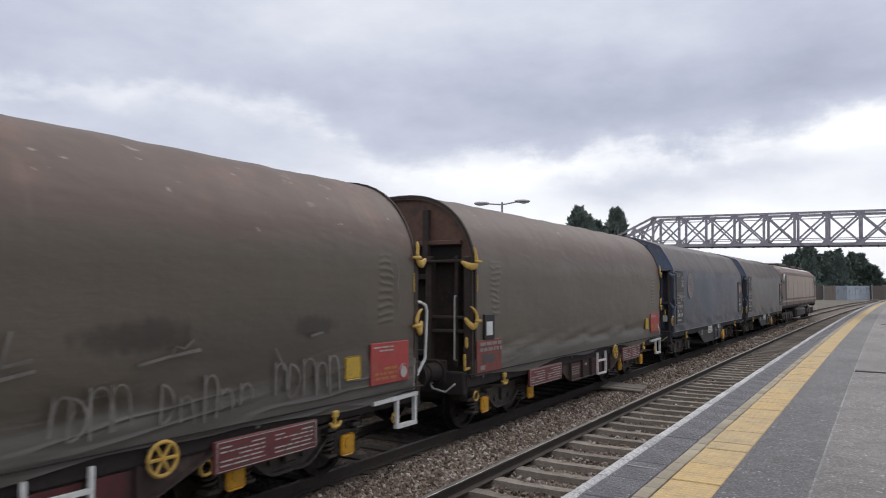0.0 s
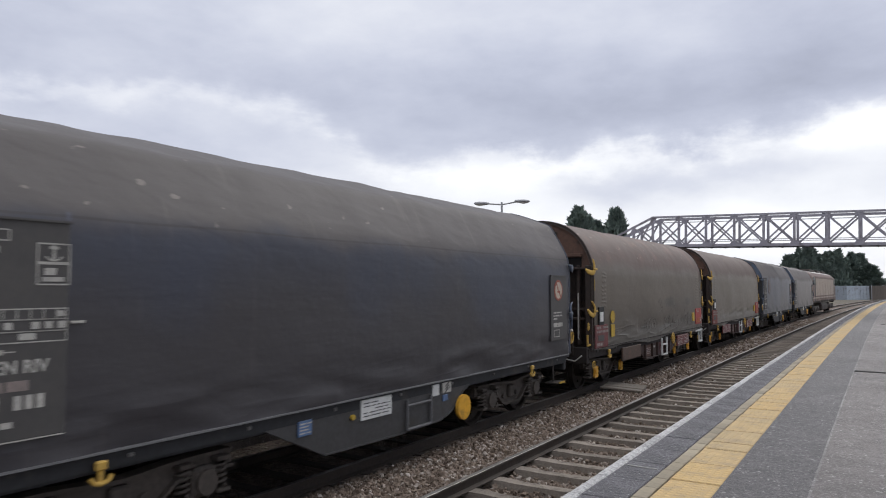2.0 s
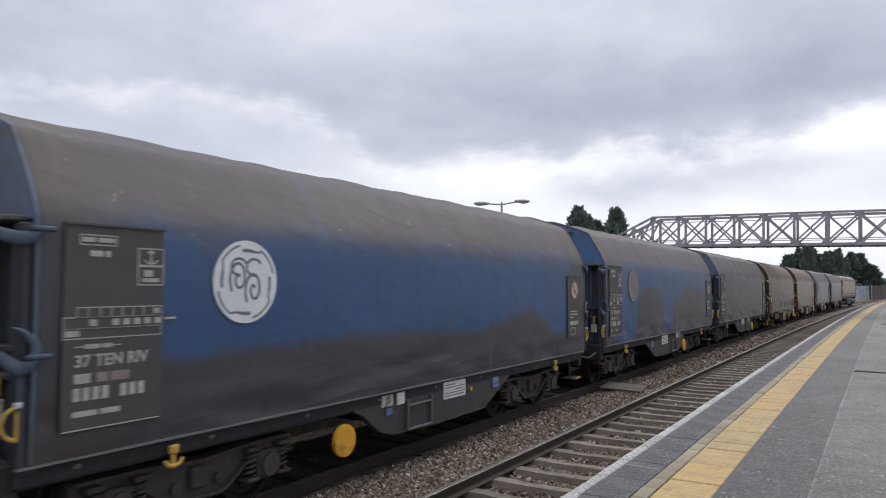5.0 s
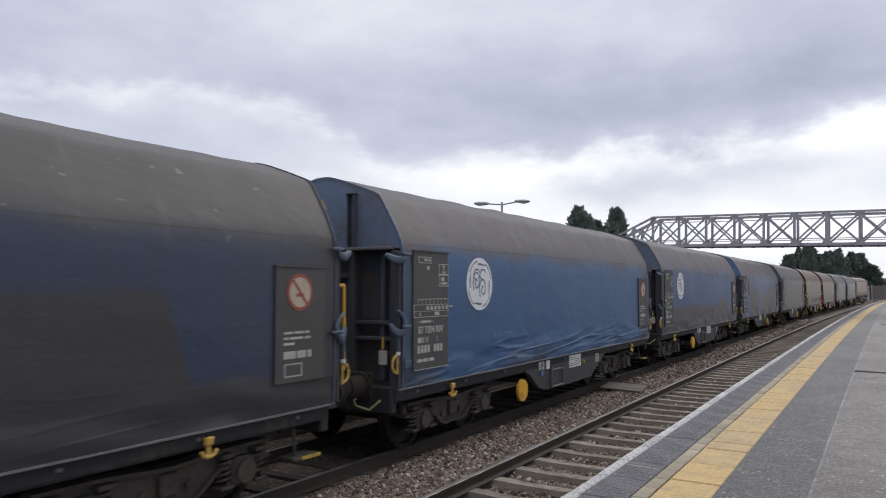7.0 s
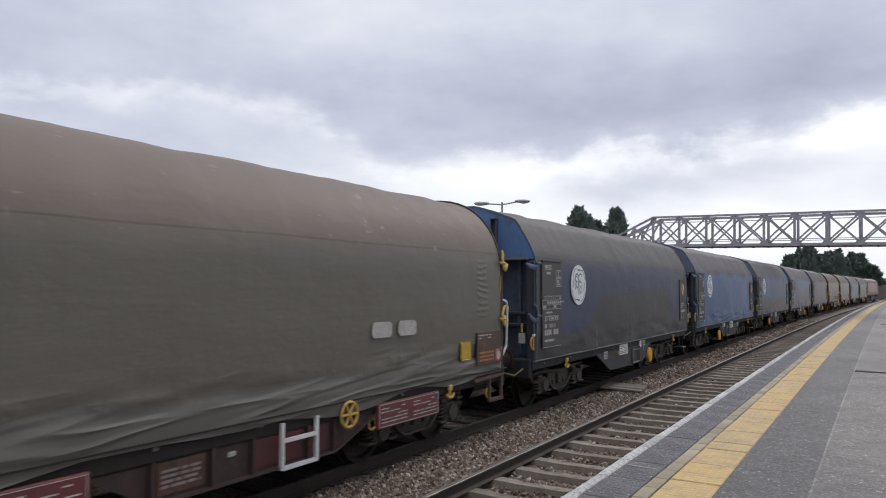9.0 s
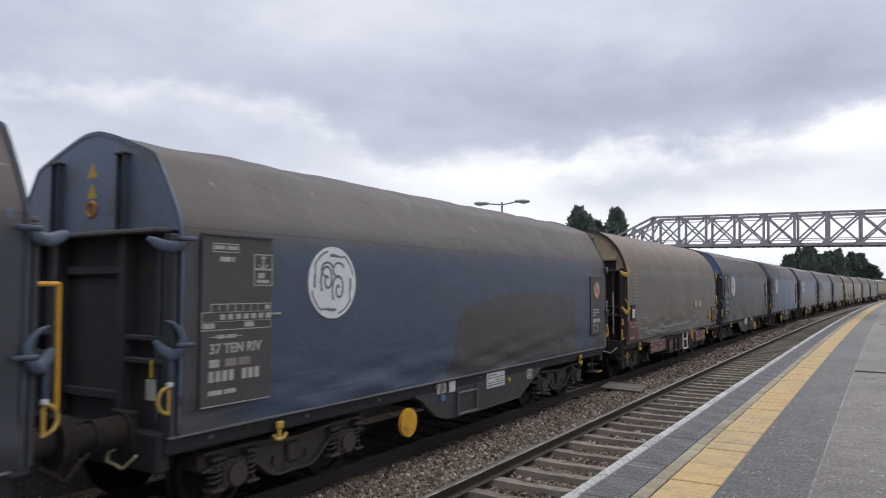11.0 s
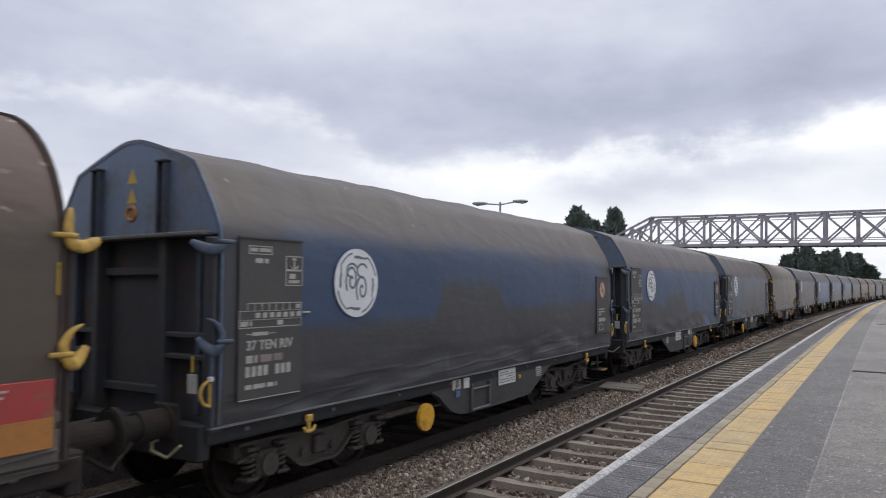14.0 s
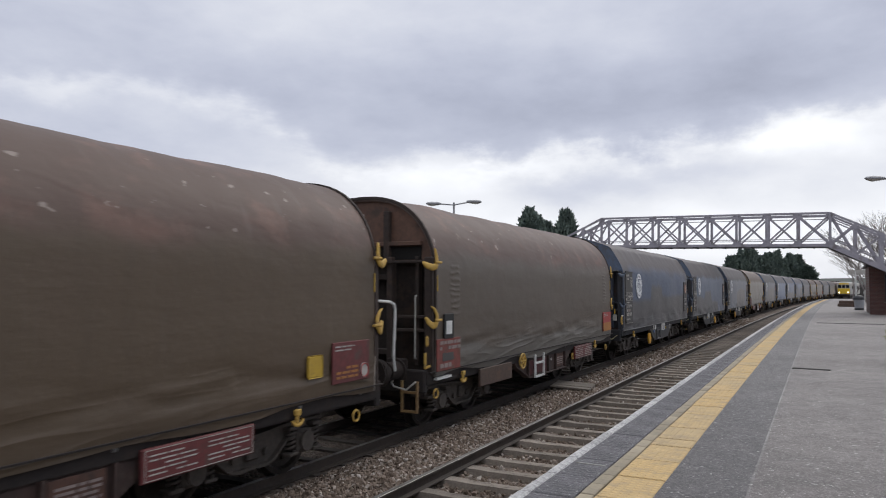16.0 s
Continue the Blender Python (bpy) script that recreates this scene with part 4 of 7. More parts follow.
def bogie_frame_mesh():
    bm = bmesh.new()
    box(bm, (0, 0, 0.52), (1.96, 0.4, 0.22), None, 0.03)
    for y in (-1.26, 1.26):
        box(bm, (0, y, 0.6), (1.96, 0.1, 0.14))
    return bm


def side_frame_mesh():
    """Pressed side frame with a belly that hangs between the axles and arches over the boxes."""
    bm = bmesh.new()
    top = [(y / 20, 0.70 - 0.05 * math.exp(-(y / 9) ** 2)) for y in range(-26, 27)]
    low = [(y / 20, 0.555 - 0.27 * math.exp(-(y / 20 / 0.50) ** 4) + 0.02 * math.cos(y / 20 * 7)) for y in range(26, -27, -1)]
    plate(bm, top + low, 1.0, 1.07)
    for a, b in zip(low, low[1:]):
        beam(bm, (1.06, a[0], a[1]), (1.06, b[0], b[1]), 0.15, 0.035)
    for a, b in zip(top[::3], top[3::3]):
        beam(bm, (1.06, a[0], a[1] + 0.01), (1.06, b[0], b[1] + 0.01), 0.17, 0.035)
    for y in (-0.26, 0.26):
        rod(bm, (1.06, y, 0.44), (1.11, y, 0.44), 0.05, 10)
    box(bm, (1.10, 0, 0.50), (0.08, 0.20, 0.22), None, 0.02)
    return bm


def axlebox_mesh():
    bm = bmesh.new()
    box(bm, (1.10, 0, R_WHEEL), (0.16, 0.30, 0.30), None, 0.04)
    rod(bm, (1.16, 0, R_WHEEL), (1.215, 0, R_WHEEL), 0.125, 14)
    for y in (-0.23, 0.23):
        box(bm, (1.10, y, R_WHEEL - 0.13), (0.18, 0.17, 0.04), None, 0.01)
        box(bm, (1.10, y, R_WHEEL + 0.19), (0.18, 0.17, 0.05), None, 0.01)
    return bm


def spring_mesh():
    """One coil spring."""
    bm = bmesh.new()
    pts = [(1.10 + 0.062 * math.cos(k * 0.7), 0.062 * math.sin(k * 0.7), R_WHEEL - 0.10 + k * 0.0062) for k in range(45)]
    rows = []
    for p in pts:
        c = Vector((1.10, 0, p[2]))
        u = (Vector(p) - c).normalized()
        rows.append([bm.verts.new(Vector(p) + u * 0.02 * math.cos(a) + Vector((0, 0, 0.02 * math.sin(a)))) for a in (0, 1.57, 3.14, 4.71)])
    for a, b in zip(rows, rows[1:]):
        for i in range(4):
            bm.faces.new((a[i], a[(i + 1) % 4], b[(i + 1) % 4], b[i]))
    bmesh.ops.recalc_face_normals(bm, faces=bm.faces)
    return bm


def axle_cap_mesh():
    bm = bmesh.new()
    box(bm, (1.225, 0, R_WHEEL - 0.02), (0.03, 0.25, 0.26), None, 0.03)
    rod(bm, (1.235, 0, R_WHEEL), (1.255, 0, R_WHEEL), 0.07, 12)
    return bm


def mirrored(build):
    def made():
        bm = build()
        bmesh.ops.transform(bm, matrix=Matrix.Diagonal((-1, 1, 1, 1)), verts=bm.verts)
        bmesh.ops.reverse_faces(bm, faces=bm.faces)
        return bm
    return made


WHEELS = []


def add_bogie(wagon, y, caps=None, spread=0.9):
    b = part("bogie", shared("bogie_frame", STEEL_DARK, bogie_frame_mesh), None, wagon)
    b.location = (0, y, 0)
    part("side_frame", shared("side_frame", STEEL_AXLE, side_frame_mesh), None, b)
    part("side_frame", shared("side_frame_far", STEEL_AXLE, mirrored(side_frame_mesh)), None, b)
    for dy in (-spread, spread):
        w = part("wheelset", shared("wheelset", WHEEL, wheel_mesh, False), None, b)
        w.location = (0, dy, R_WHEEL)
        WHEELS.append((w, dy, R_WHEEL))
        for tag, way in (("", lambda f: f), ("_far", mirrored)):
            p = part("axlebox", shared("axlebox" + tag, STEEL_AXLE, way(axlebox_mesh)), None, b)
            p.location = (0, dy, 0)
        for sy in (-0.23, 0.23):
            p = part("spring", shared("spring", STEEL_AXLE, spring_mesh, True), None, b)
            p.location = (0, dy + sy, 0)
        if caps:
            p = part("axlebox_cover", shared("axle_cap_" + caps.name, caps, axle_cap_mesh), None, b, "yellow painted axlebox cover" if caps == YELLOW else "dull yellow axlebox cover")
            p.location = (0, dy, 0)
    return b


def bars(bm, x, y0, y1, z0, z1, rows, seed, fill=0.6):
    """Rows of plain bars in place of lettering, on a face at x."""
    rng = random.Random(seed)
    h = (z1 - z0) / rows
    for r in range(rows):
        y = y0
        z = z0 + (r + 0.5) * h
        while y < y1 - 0.02:
            w = min(rng.uniform(0.06, 0.22), y1 - y)
            if rng.random() < 0.88:
                box(bm, (x, y + w / 2, z), (0.004, w, h * fill))
            y += w + 0.025
    return bm


def outline(bm, x, y0, y1, z0, z1, w=0.014):
    for y in (y0, y1):
        box(bm, (x, y, (z0 + z1) / 2), (0.004, w, z1 - z0 + w))
    for z in (z0, z1):
        box(bm, (x, (y0 + y1) / 2, z), (0.004, y1 - y0 + w, w))
    return bm


def disc_x(bm, x, y, z, r, n=28, thick=0.006):
    return rod(bm, (x - thick / 2, y, z), (x + thick / 2, y, z), r, n)


def lettering(words, size):
    """Raised flat letters that read along +Y on a face towards +X."""
    key = "words_" + words
    if key not in _shared:
        cu = bpy.data.curves.new("lettering", "FONT")
        cu.body, cu.size, cu.extrude, cu.resolution_u, cu.offset = words, size, 0.0015, 2, 0.0035
        tmp = bpy.data.objects.new("lettering", cu)
        me = bpy.data.meshes.new_from_object(tmp)
        bpy.data.objects.remove(tmp)
        me.transform(Matrix(((0, 0, 1, 0), (1.0, 0, 0, 0), (0, 1, 0, 0), (0, 0, 0, 1))))
        me.materials.clear()
        me.materials.append(OFFWHITE)
        _shared[key] = me
    return _shared[key]


def roundel():
    """Pale round badge with a dark inner line."""
    bm = bmesh.new()
    disc_x(bm, 1.462, 0, 0, 0.42, 40, 0.012)
    return bm


def roundel_line():
    """Broken ring and a few curls, as plain flat strokes."""
    bm = bmesh.new()
    for k in range(4):
        a0 = math.pi / 2 * k + 0.25
        pts = [(0, (0.375 - 0.006 * i * (i > 6)) * math.cos(a0 + 0.125 * i), (0.375 - 0.006 * i * (i > 6)) * math.sin(a0 + 0.125 * i)) for i in range(12)]
        pipe(bm, pts, 0.011, 6)
        pipe(bm, [(0, 0.32 * math.cos(a0 + 1.0 + 0.1 * i), 0.32 * math.sin(a0 + 1.0 + 0.1 * i)) for i in range(6)], 0.017, 6)
    for s in (-1, 1):
        pts = []
        for k in range(30):
            a = 0.6 + k * 0.33
            r = 0.018 + 0.0052 * k
            pts.append((0, s * 0.10 + r * math.cos(a) * 0.72, -0.09 * s * 0.6 - 0.02 + r * math.sin(a) * 1.15))
        pipe(bm, pts, 0.015, 6)
        pipe(bm, [(0, s * 0.10 + 0.10 * math.cos(a), 0.15 + 0.085 * math.sin(a)) for a in np.linspace(0.4, 4.9, 12)], 0.014, 6)
    for v in bm.verts:
        v.co.x = 1.469 + v.co.x * 0.15
    return bm


def anchor_mesh():
    """Roping hook below the solebar, like a short anchor."""
    bm = bmesh.new()
    box(bm, (1.47, 0, 0.06), (0.05, 0.10, 0.08), None, 0.012)
    box(bm, (1.465, 0, -0.01), (0.035, 0.05, 0.14), None, 0.008)
    pipe(bm, [(1.475, -0.095, -0.03), (1.48, -0.06, -0.075), (1.48, 0, -0.09), (1.48, 0.06, -0.075), (1.475, 0.095, -0.03)], 0.02, 8)
    return bm


def loop_mesh(way=1):
    """D-shaped hanging handle that bulges outwards."""
    bm = bmesh.new()
    pts = [(0, 0, -0.125)] + [(0, way * 0.115 * math.cos(a), 0.12 * math.sin(a)) for a in np.linspace(-1.45, 1.45, 9)] + [(0, 0, 0.125), (0, 0, -0.13)]
    return pipe(bm, pts, 0.017, 8)


HB, HR = 5.86, 5.40          # half lengths: blue underframe, brown hood
REAR_B, FRONT_B = -5.76, 5.95          # ends of the blue hood
HU = 5.58          # half length of the brown underframe


STEEL_LIGHT = plain("pale_grey_tube", (0.14, 0.14, 0.145), 0.5, 0.3)
LABEL_BLUE = grained("blue_label", (0.10, 0.19, 0.36), (0.08, 0.12, 0.22), 20, 3.0, 0.5, 0.0, 0.0005)
STEP_OCHRE = grained("rusty_ochre_paint", (0.30, 0.19, 0.075), (0.17, 0.105, 0.055), 18, 4.0, 0.7, 0.0, 0.002, (0.07, 0.045, 0.03))
HEM_BRIGHT = plain("worn_hem_rail", (0.22, 0.22, 0.225), 0.5, 0.4)


def underframe(wagon, half, mirror, belly_colour):
    k = -1 if mirror else 1
    blue = half > 5.7
    low = 0.875 if blue else 0.83
    steel = STEEL_SOLE if blue else STEEL_RUST
    for sx in (-1, 1):
        def sole(sx=sx):
            bm = bmesh.new()
            web = 1.405 if blue else 1.39
            plate(bm, [(-half, low), (half, low), (half, 1.012), (-half, 1.012)], sx * 1.33, sx * web)
            plate(bm, [(-half, low - 0.03), (half, low - 0.03), (half, low - 0.002), (-half, low - 0.002)], sx * 1.25, sx * (web - 0.03))
            return bm
        part("solebar", shared("sole_%.2f_%d" % (half, sx), steel, sole), None, wagon)
        part("hem_rail", shared("hem_%.2f_%d" % (half, sx), HEM_BRIGHT if blue else STEEL_RUST, lambda: box(bmesh.new(), (sx * 1.44, 0, 1.02), (0.05, 2 * half, 0.016))), None, wagon)
    part("deck", shared("deck_%.2f" % half, STEEL_DARK, lambda: box(bmesh.new(), (0, 0, 0.93), (2.64, 2 * half, 0.10))), None, wagon)
    part("centre_sill", shared("sill_%.2f" % half, STEEL_DARK, lambda: box(bmesh.new(), (0, 0, 0.70), (0.5, 2 * half - 1.2, 0.35))), None, wagon)
    for y in (-half, half):
        part("headstock", shared("headstock_%.2f" % y, steel, lambda: box(bmesh.new(), (0, y, 0.88), (2.75, 0.14, 0.36), None, 0.02)), None, wagon)

    def girder():
        bm = bmesh.new()
        if blue:
            side = [(-2.46, 0.873), (-1.52, 0.445), (0.08, 0.425), (1.02, 0.450), (1.30, 0.53), (1.50, 0.66), (1.66, 0.79), (1.86, 0.873)]
        else:
            side = [(-1.95, 0.828), (-1.29, 0.455), (1.16, 0.455), (1.92, 0.76), (1.98, 0.828)]
        side = [(y * k, z) for y, z in side]
        for sx in (-1, 1):
            plate(bm, side, sx * 1.355, sx * (1.40 if blue else 1.36))
            # turned-out lower lip
            for (y0, z0), (y1, z1) in zip(side[1:], side[2:]):
                beam(bm, (sx * 1.365, y0, z0), (sx * 1.365, y1, z1), 0.10 if blue else 0.14, 0.02)
            if not blue:
                for y in (-1.29, -0.62, -0.10, 0.72, 1.16):
                    box(bm, (sx * 1.385, y * k, 0.645), (0.07, 0.035, 0.37))
        box(bm, (0, -0.2 * k, 0.52), (2.5, 1.6, 0.1))
        return bm
    plate_ = part("side_girder", shared("girder_%.2f_%d" % (half, k), belly_colour, girder), None, wagon, "deep plate girder between the bogies")
    if not blue:
        for y0, y1, paint in ((-1.22, -0.68, PANEL_RUST), (-0.04, 0.66, PANEL_MAROON), (0.78, 1.10, PANEL_MAROON)):
            part("girder_panel", shared("panel_%.2f_%d" % (y0, k), paint, lambda: box(bmesh.new(), (1.366, (y0 + y1) / 2 * k, 0.65), (0.014, y1 - y0, 0.30), None, 0.004)), None, plate_, "maroon plate between the ribs")
        tagged(part("faded_print", shared("print_%d" % k, LETTER_DIM, lambda: bars(bmesh.new(), 1.375, *sorted((-1.18 * k, -0.74 * k)), 0.55, 0.74, 4, 21, 0.5)), None, plate_), kind="stuff")
        part("tag_plate", shared("tag_%d" % k, OFFWHITE, lambda: box(bmesh.new(), (1.372, -0.36 * k, 0.72), (0.016, 0.10, 0.05), None, 0.004)), None, plate_)
    for i in range(9):
        r = part("lashing_ring", shared("lashing_ring", DUSTY_STEEL, lambda: box(bmesh.new(), (1.412, 0, 0.945), (0.02, 0.06, 0.04), None, 0.008)), None, wagon)
        r.location = (0, -half + 0.5 + i * (2 * half - 1.0) / 8, 0)


def end_gear(wagon, way, hooks, hook_label, style, upper):
    """All that is fixed to one end; way: -1 rear, 1 front; upper: the paint of the wall under the arch."""
    blue = style == "blue"
    y = (FRONT_B if way > 0 else REAR_B) if blue else HR * way
    yh = (HB if blue else HU) * way
    sec = arch_blue() if blue else arch_brown()
    tag = style + str(way)
    zt = 2.93 if blue else 2.82
    end = part("end_wall", shared("end_" + tag + upper.name, upper, lambda: end_panel(sec, y - (0.03 if blue else 0.10) * way, zt)), None, wagon)
    part("end_rim", shared("rim_" + tag, (TRIM_BLUE if way < 0 else POST_DARK) if blue else END_LOW, lambda: end_rim(sec, y - 0.01 * way, *((0.03, 0.018) if blue else (0.036, 0.022)))), None, end)
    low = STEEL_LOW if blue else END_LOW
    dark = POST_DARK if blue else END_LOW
    if not blue:
        part("end_rail", shared("toprail_" + tag + upper.name, upper, lambda: box(bmesh.new(), (0, y - 0.04 * way, 3.12), (2.34, 0.10, 0.075), None, 0.01)), None, end)
        # thin flat strip that stands in for the slot's dark inside
        part("end_slot", shared("slot_" + tag, SLOT_SHADE, lambda: box(bmesh.new(), (0, y - 0.065 * way, 2.96), (2.30, 0.012, 0.22))), None, end)
        for x in (-0.62, 0.50):
            part("end_post", shared("midpost_%s_%.2f" % (tag, x), END_LOW, lambda: box(bmesh.new(), (x, y - 0.03 * way, 3.25), (0.11, 0.10, 0.86), None, 0.01)), None, end)
    for x in (-0.58, 0.58):
        def channel():
            """Upright channel with its open side outwards."""
            outer, inner = y + 0.08 * way, y + 0.015 * way
            line = [(x - 0.06, y), (x + 0.06, y), (x + 0.06, outer), (x + 0.047, outer), (x + 0.047, inner), (x - 0.047, inner), (x - 0.047, outer), (x - 0.06, outer)]
            return loft([[(px, py, z) for px, py in line] for z in (2.95, 3.70)])
        if blue:
            part("end_post", shared("post_%s_%.2f" % (tag, x), dark, channel), None, end)
            part("post_cap", shared("cap_%s_%.2f" % (tag, x), low, lambda: box(bmesh.new(), (x, y + 0.045 * way, 3.71), (0.15, 0.10, 0.025), None, 0.006)), None, end)
        part("end_post", shared("lowpost_%s_%.2f" % (tag, x), low, lambda: box(bmesh.new(), (x, y - 0.04 * way, 1.93), (0.11, 0.16, 1.94), None, 0.015)), None, end)
    # lower wall set back, in a darker colour than the wall above it
    part("lower_panel", shared("lowpanel_" + tag + upper.name, (END_BLUE_LOW if upper == END_BLUE else END_BLUE_DIM) if blue else END_DARK_BROWN, lambda: box(bmesh.new(), (0, y - (0.13 if blue else 0.20) * way, 1.93), (2.66, 0.04, 1.98))), None, end)
    part("crossbar", shared("cross_" + tag, DUSTY_STEEL if blue else low, lambda: box(bmesh.new(), (0, y + 0.05 * way, zt - 0.01), (2.62, 0.20 if blue else 0.06, 0.045), None, 0.01)), None, end)
    for z in (1.90, 1.68):
        for x in (-0.93, 0.93):
            part("end_rail", shared("rail_%s_%.2f_%.2f" % (tag, z, x), low, lambda: box(bmesh.new(), (x, y - 0.03 * way, z), (0.62, 0.10, 0.055), None, 0.01)), None, end)
    for z in (2.56, 1.30):
        part("end_rail", shared("midrail_%s_%.2f" % (tag, z), low, lambda: box(bmesh.new(), (0, y - 0.10 * way, z), (1.05, 0.12, 0.09), None, 0.01)), None, end)
    for x in (-1.345, 1.345):
        part("corner_post", shared("corner_%s_%.2f" % (tag, x), low, lambda: box(bmesh.new(), (x, y - 0.005 * way, 1.92), (0.13, 0.17, 1.93), None, 0.015)), None, end)
        part("edge_flange", shared("flange_%s_%.2f" % (tag, x), low, lambda: box(bmesh.new(), (x * 1.062, y + 0.06 * way, 1.95), (0.02, 0.05, 1.85), None, 0.006)), None, end)
    for x in (-1.08, 1.08):
        part("end_stiffener", shared("stiff_%s_%.2f" % (tag, x), dark, lambda: box(bmesh.new(), (x, y - 0.09 * way, 2.0), (0.07, 0.14, 1.8), None, 0.01)), None, end)
    for side in (-1, 1):
        for z, spike, rise in ((2.84 if blue else 2.80, not blue, 0.0), (1.86, True, 0.10)):
            h = part("locking_hook", shared("hook_%s%d%d%s" % (hooks.name, side, way, (spike, rise)), hooks, lambda: hook_mesh(side, way, spike, rise), True), None, wagon, hook_label)
            h.location = (1.45 * side, y + 0.02 * way, z)
        b = part("buffer", shared("buffer_dark" + str(way), END_DARK_BROWN, lambda: buffer_mesh(way)), None, wagon, "dark round steel buffer")
        b.location = (0.875 * side, yh + 0.05 * way, 1.05)

    def coupling():
        bm = bmesh.new()
        rod(bm, (0, yh, 1.0), (0, yh + 0.5 * way, 0.97), 0.06, 8)
        ring(bm, (0, yh + 0.5 * way, 0.9), 0.11, 0.03, "X", 12, 6)
        pipe(bm, [(0.35, yh, 0.85), (0.35, yh + 0.3 * way, 0.55), (0.33, yh + 0.55 * way, 0.72)], 0.025, 6)
        return bm
    part("coupling", shared("coupling_" + tag, STEEL_DARK, coupling), None, wagon)
    if way < 0:
        part("uncoupling_bar", shared("bar_" + tag, PALE_YELLOW if blue else OFFWHITE, lambda: pipe(bmesh.new(), [(0.8, yh, 0.88), (0.85, yh - 0.2, 0.87), (0.93, yh - 0.26, 0.81), (1.16, yh - 0.26, 0.77), (1.32, yh - 0.24, 0.90)], 0.014, 8)), None, wagon, "bent pale uncoupling bar")


def blue_wagon(i, hood_mat, mirror, badge, seed, panel=None, label="", drape=0.03):
    w = thing("covered_wagon", pose(0, 0, 0), label, "freight wagon", "wagons of the train")
    hood = part("hood", hood_mesh(arch_blue(), FRONT_B - REAR_B, seed, 7, drape), hood_mat, w, "dirty canvas hood stretched over hoops", True)
    hood.location.y = (FRONT_B + REAR_B) / 2
    underframe(w, HB, mirror, STEEL_GREY)
    for way in (-1, 1):
        end_gear(w, way, HOOK_BLUE, "worn light blue locking hook", "blue", END_BLUE if i in (9, 6) else STEEL_BLUE)
    for y in (-3.92, 3.92):
        add_bogie(w, y)
    # rear data board
    def board():
        bm = bmesh.new()
        box(bm, (1.466, -5.10, 2.07), (0.022, 0.90, 1.64), None, 0.004)
        box(bm, (1.478, -5.10, 2.895), (0.035, 0.92, 0.018))
        return bm
    b1 = part("data_board", shared("data_board", PANEL, board), None, w, "dark board with rows of faded white markings")

    def marks(seed_):
        bm = bmesh.new()
        x = 1.4795
        outline(bm, x, -5.43, -5.11, 2.73, 2.81, 0.01)
        bars(bm, x, -5.41, -5.13, 2.745, 2.80, 1, seed_, 0.7)
        bars(bm, x, -5.34, -5.16, 2.63, 2.69, 1, seed_, 0.8)
        for z0, z1 in ((2.575, 2.72), (2.405, 2.565)):
            outline(bm, x, -4.90, -4.65, z0, z1, 0.012)
        # hook sign above, ferry sign below
        box(bm, (x, -4.775, 2.655), (0.004, 0.022, 0.11))
        pipe(bm, [(x, -4.84, 2.62), (x, -4.81, 2.595), (x, -4.775, 2.588), (x, -4.74, 2.595), (x, -4.71, 2.62)], 0.008, 5)
        box(bm, (x, -4.775, 2.69), (0.004, 0.07, 0.022))
        box(bm, (x, -4.775, 2.445), (0.004, 0.17, 0.035))
        box(bm, (x, -4.80, 2.505), (0.004, 0.09, 0.055))
        outline(bm, x, -5.44, -4.66, 2.14, 2.22, 0.009)
        outline(bm, x, -5.55, -4.66, 2.05, 2.14, 0.009)
        outline(bm, x, -5.55, -4.66, 1.97, 2.05, 0.009)
        for k in range(7):
            box(bm, (x, -5.34 + 0.1 * k, 2.18), (0.004, 0.008, 0.08))
            bars(bm, x, -5.33 + 0.1 * k, -5.27 + 0.1 * k, 2.065, 2.125, 1, seed_ + k, 0.9)
        bars(bm, x, -4.74, -4.68, 2.155, 2.205, 1, seed_, 0.9)
        bars(bm, x, -5.53, -5.38, 1.985, 2.04, 1, seed_, 0.9)
        bars(bm, x, -5.02, -4.90, 1.985, 2.04, 1, seed_ + 1, 0.9)
        box(bm, (x, -5.25, 1.905), (0.004, 0.40, 0.008))
        bars(bm, x, -5.37, -5.13, 1.885, 1.925, 1, seed_ + 2, 0.9)
        box(bm, (1.475, -5.10, 1.245), (0.018, 0.88, 0.008))
        return bm
    tagged(part("marking", marks(seed), OFFWHITE, b1), kind="stuff")
    q = tagged(part("lettering", lettering("37 TEN RIV", 0.135), None, b1), kind="stuff")
    q.location = (1.4785, -5.45, 1.745)
    bm = bmesh.new()
    bars(bm, 1.4795, -5.45, -5.30, 1.61, 1.69, 1, seed + 5, 0.95)
    tagged(part("marking", bm, OFFWHITE, b1), kind="stuff")
    bm = bmesh.new()
    bars(bm, 1.4795, -5.26, -4.94, 1.61, 1.69, 1, seed + 6, 0.95)
    tagged(part("marking", bm, LETTER_DIM, b1), kind="stuff")
    bm = bmesh.new()
    for k in range(8):
        if k != 4:
            box(bm, (1.4795, -5.43 + 0.083 * k, 1.525), (0.004, 0.058, 0.105))
    bars(bm, 1.4795, -5.46, -5.02, 1.345, 1.395, 1, seed + 8, 0.9)
    tagged(part("number_marking", bm, OFFWHITE, b1), kind="stuff")
    bm = bmesh.new()
    box(bm, (1.455, -4.56, 2.105), (0.03, 0.12, 0.022), None, 0.004)
    part("edge_tag", bm, OFFWHITE, w)
    if badge:
        p = part("badge", shared("badge", BADGE_WHITE, roundel), None, w, "round white badge with a grey ring" if badge > 1 else "round badge grey with dirt") if badge > 1 else part("badge", shared("badge_dirty", LETTER_DIM, roundel), None, w, "round badge grey with dirt")
        p.location = (0, -3.66, 2.44)
        tagged(part("badge_line", shared("badge_line", BADGE_LINE, roundel_line), None, p), kind="stuff")
    # front notice board
    def notice():
        bm = bmesh.new()
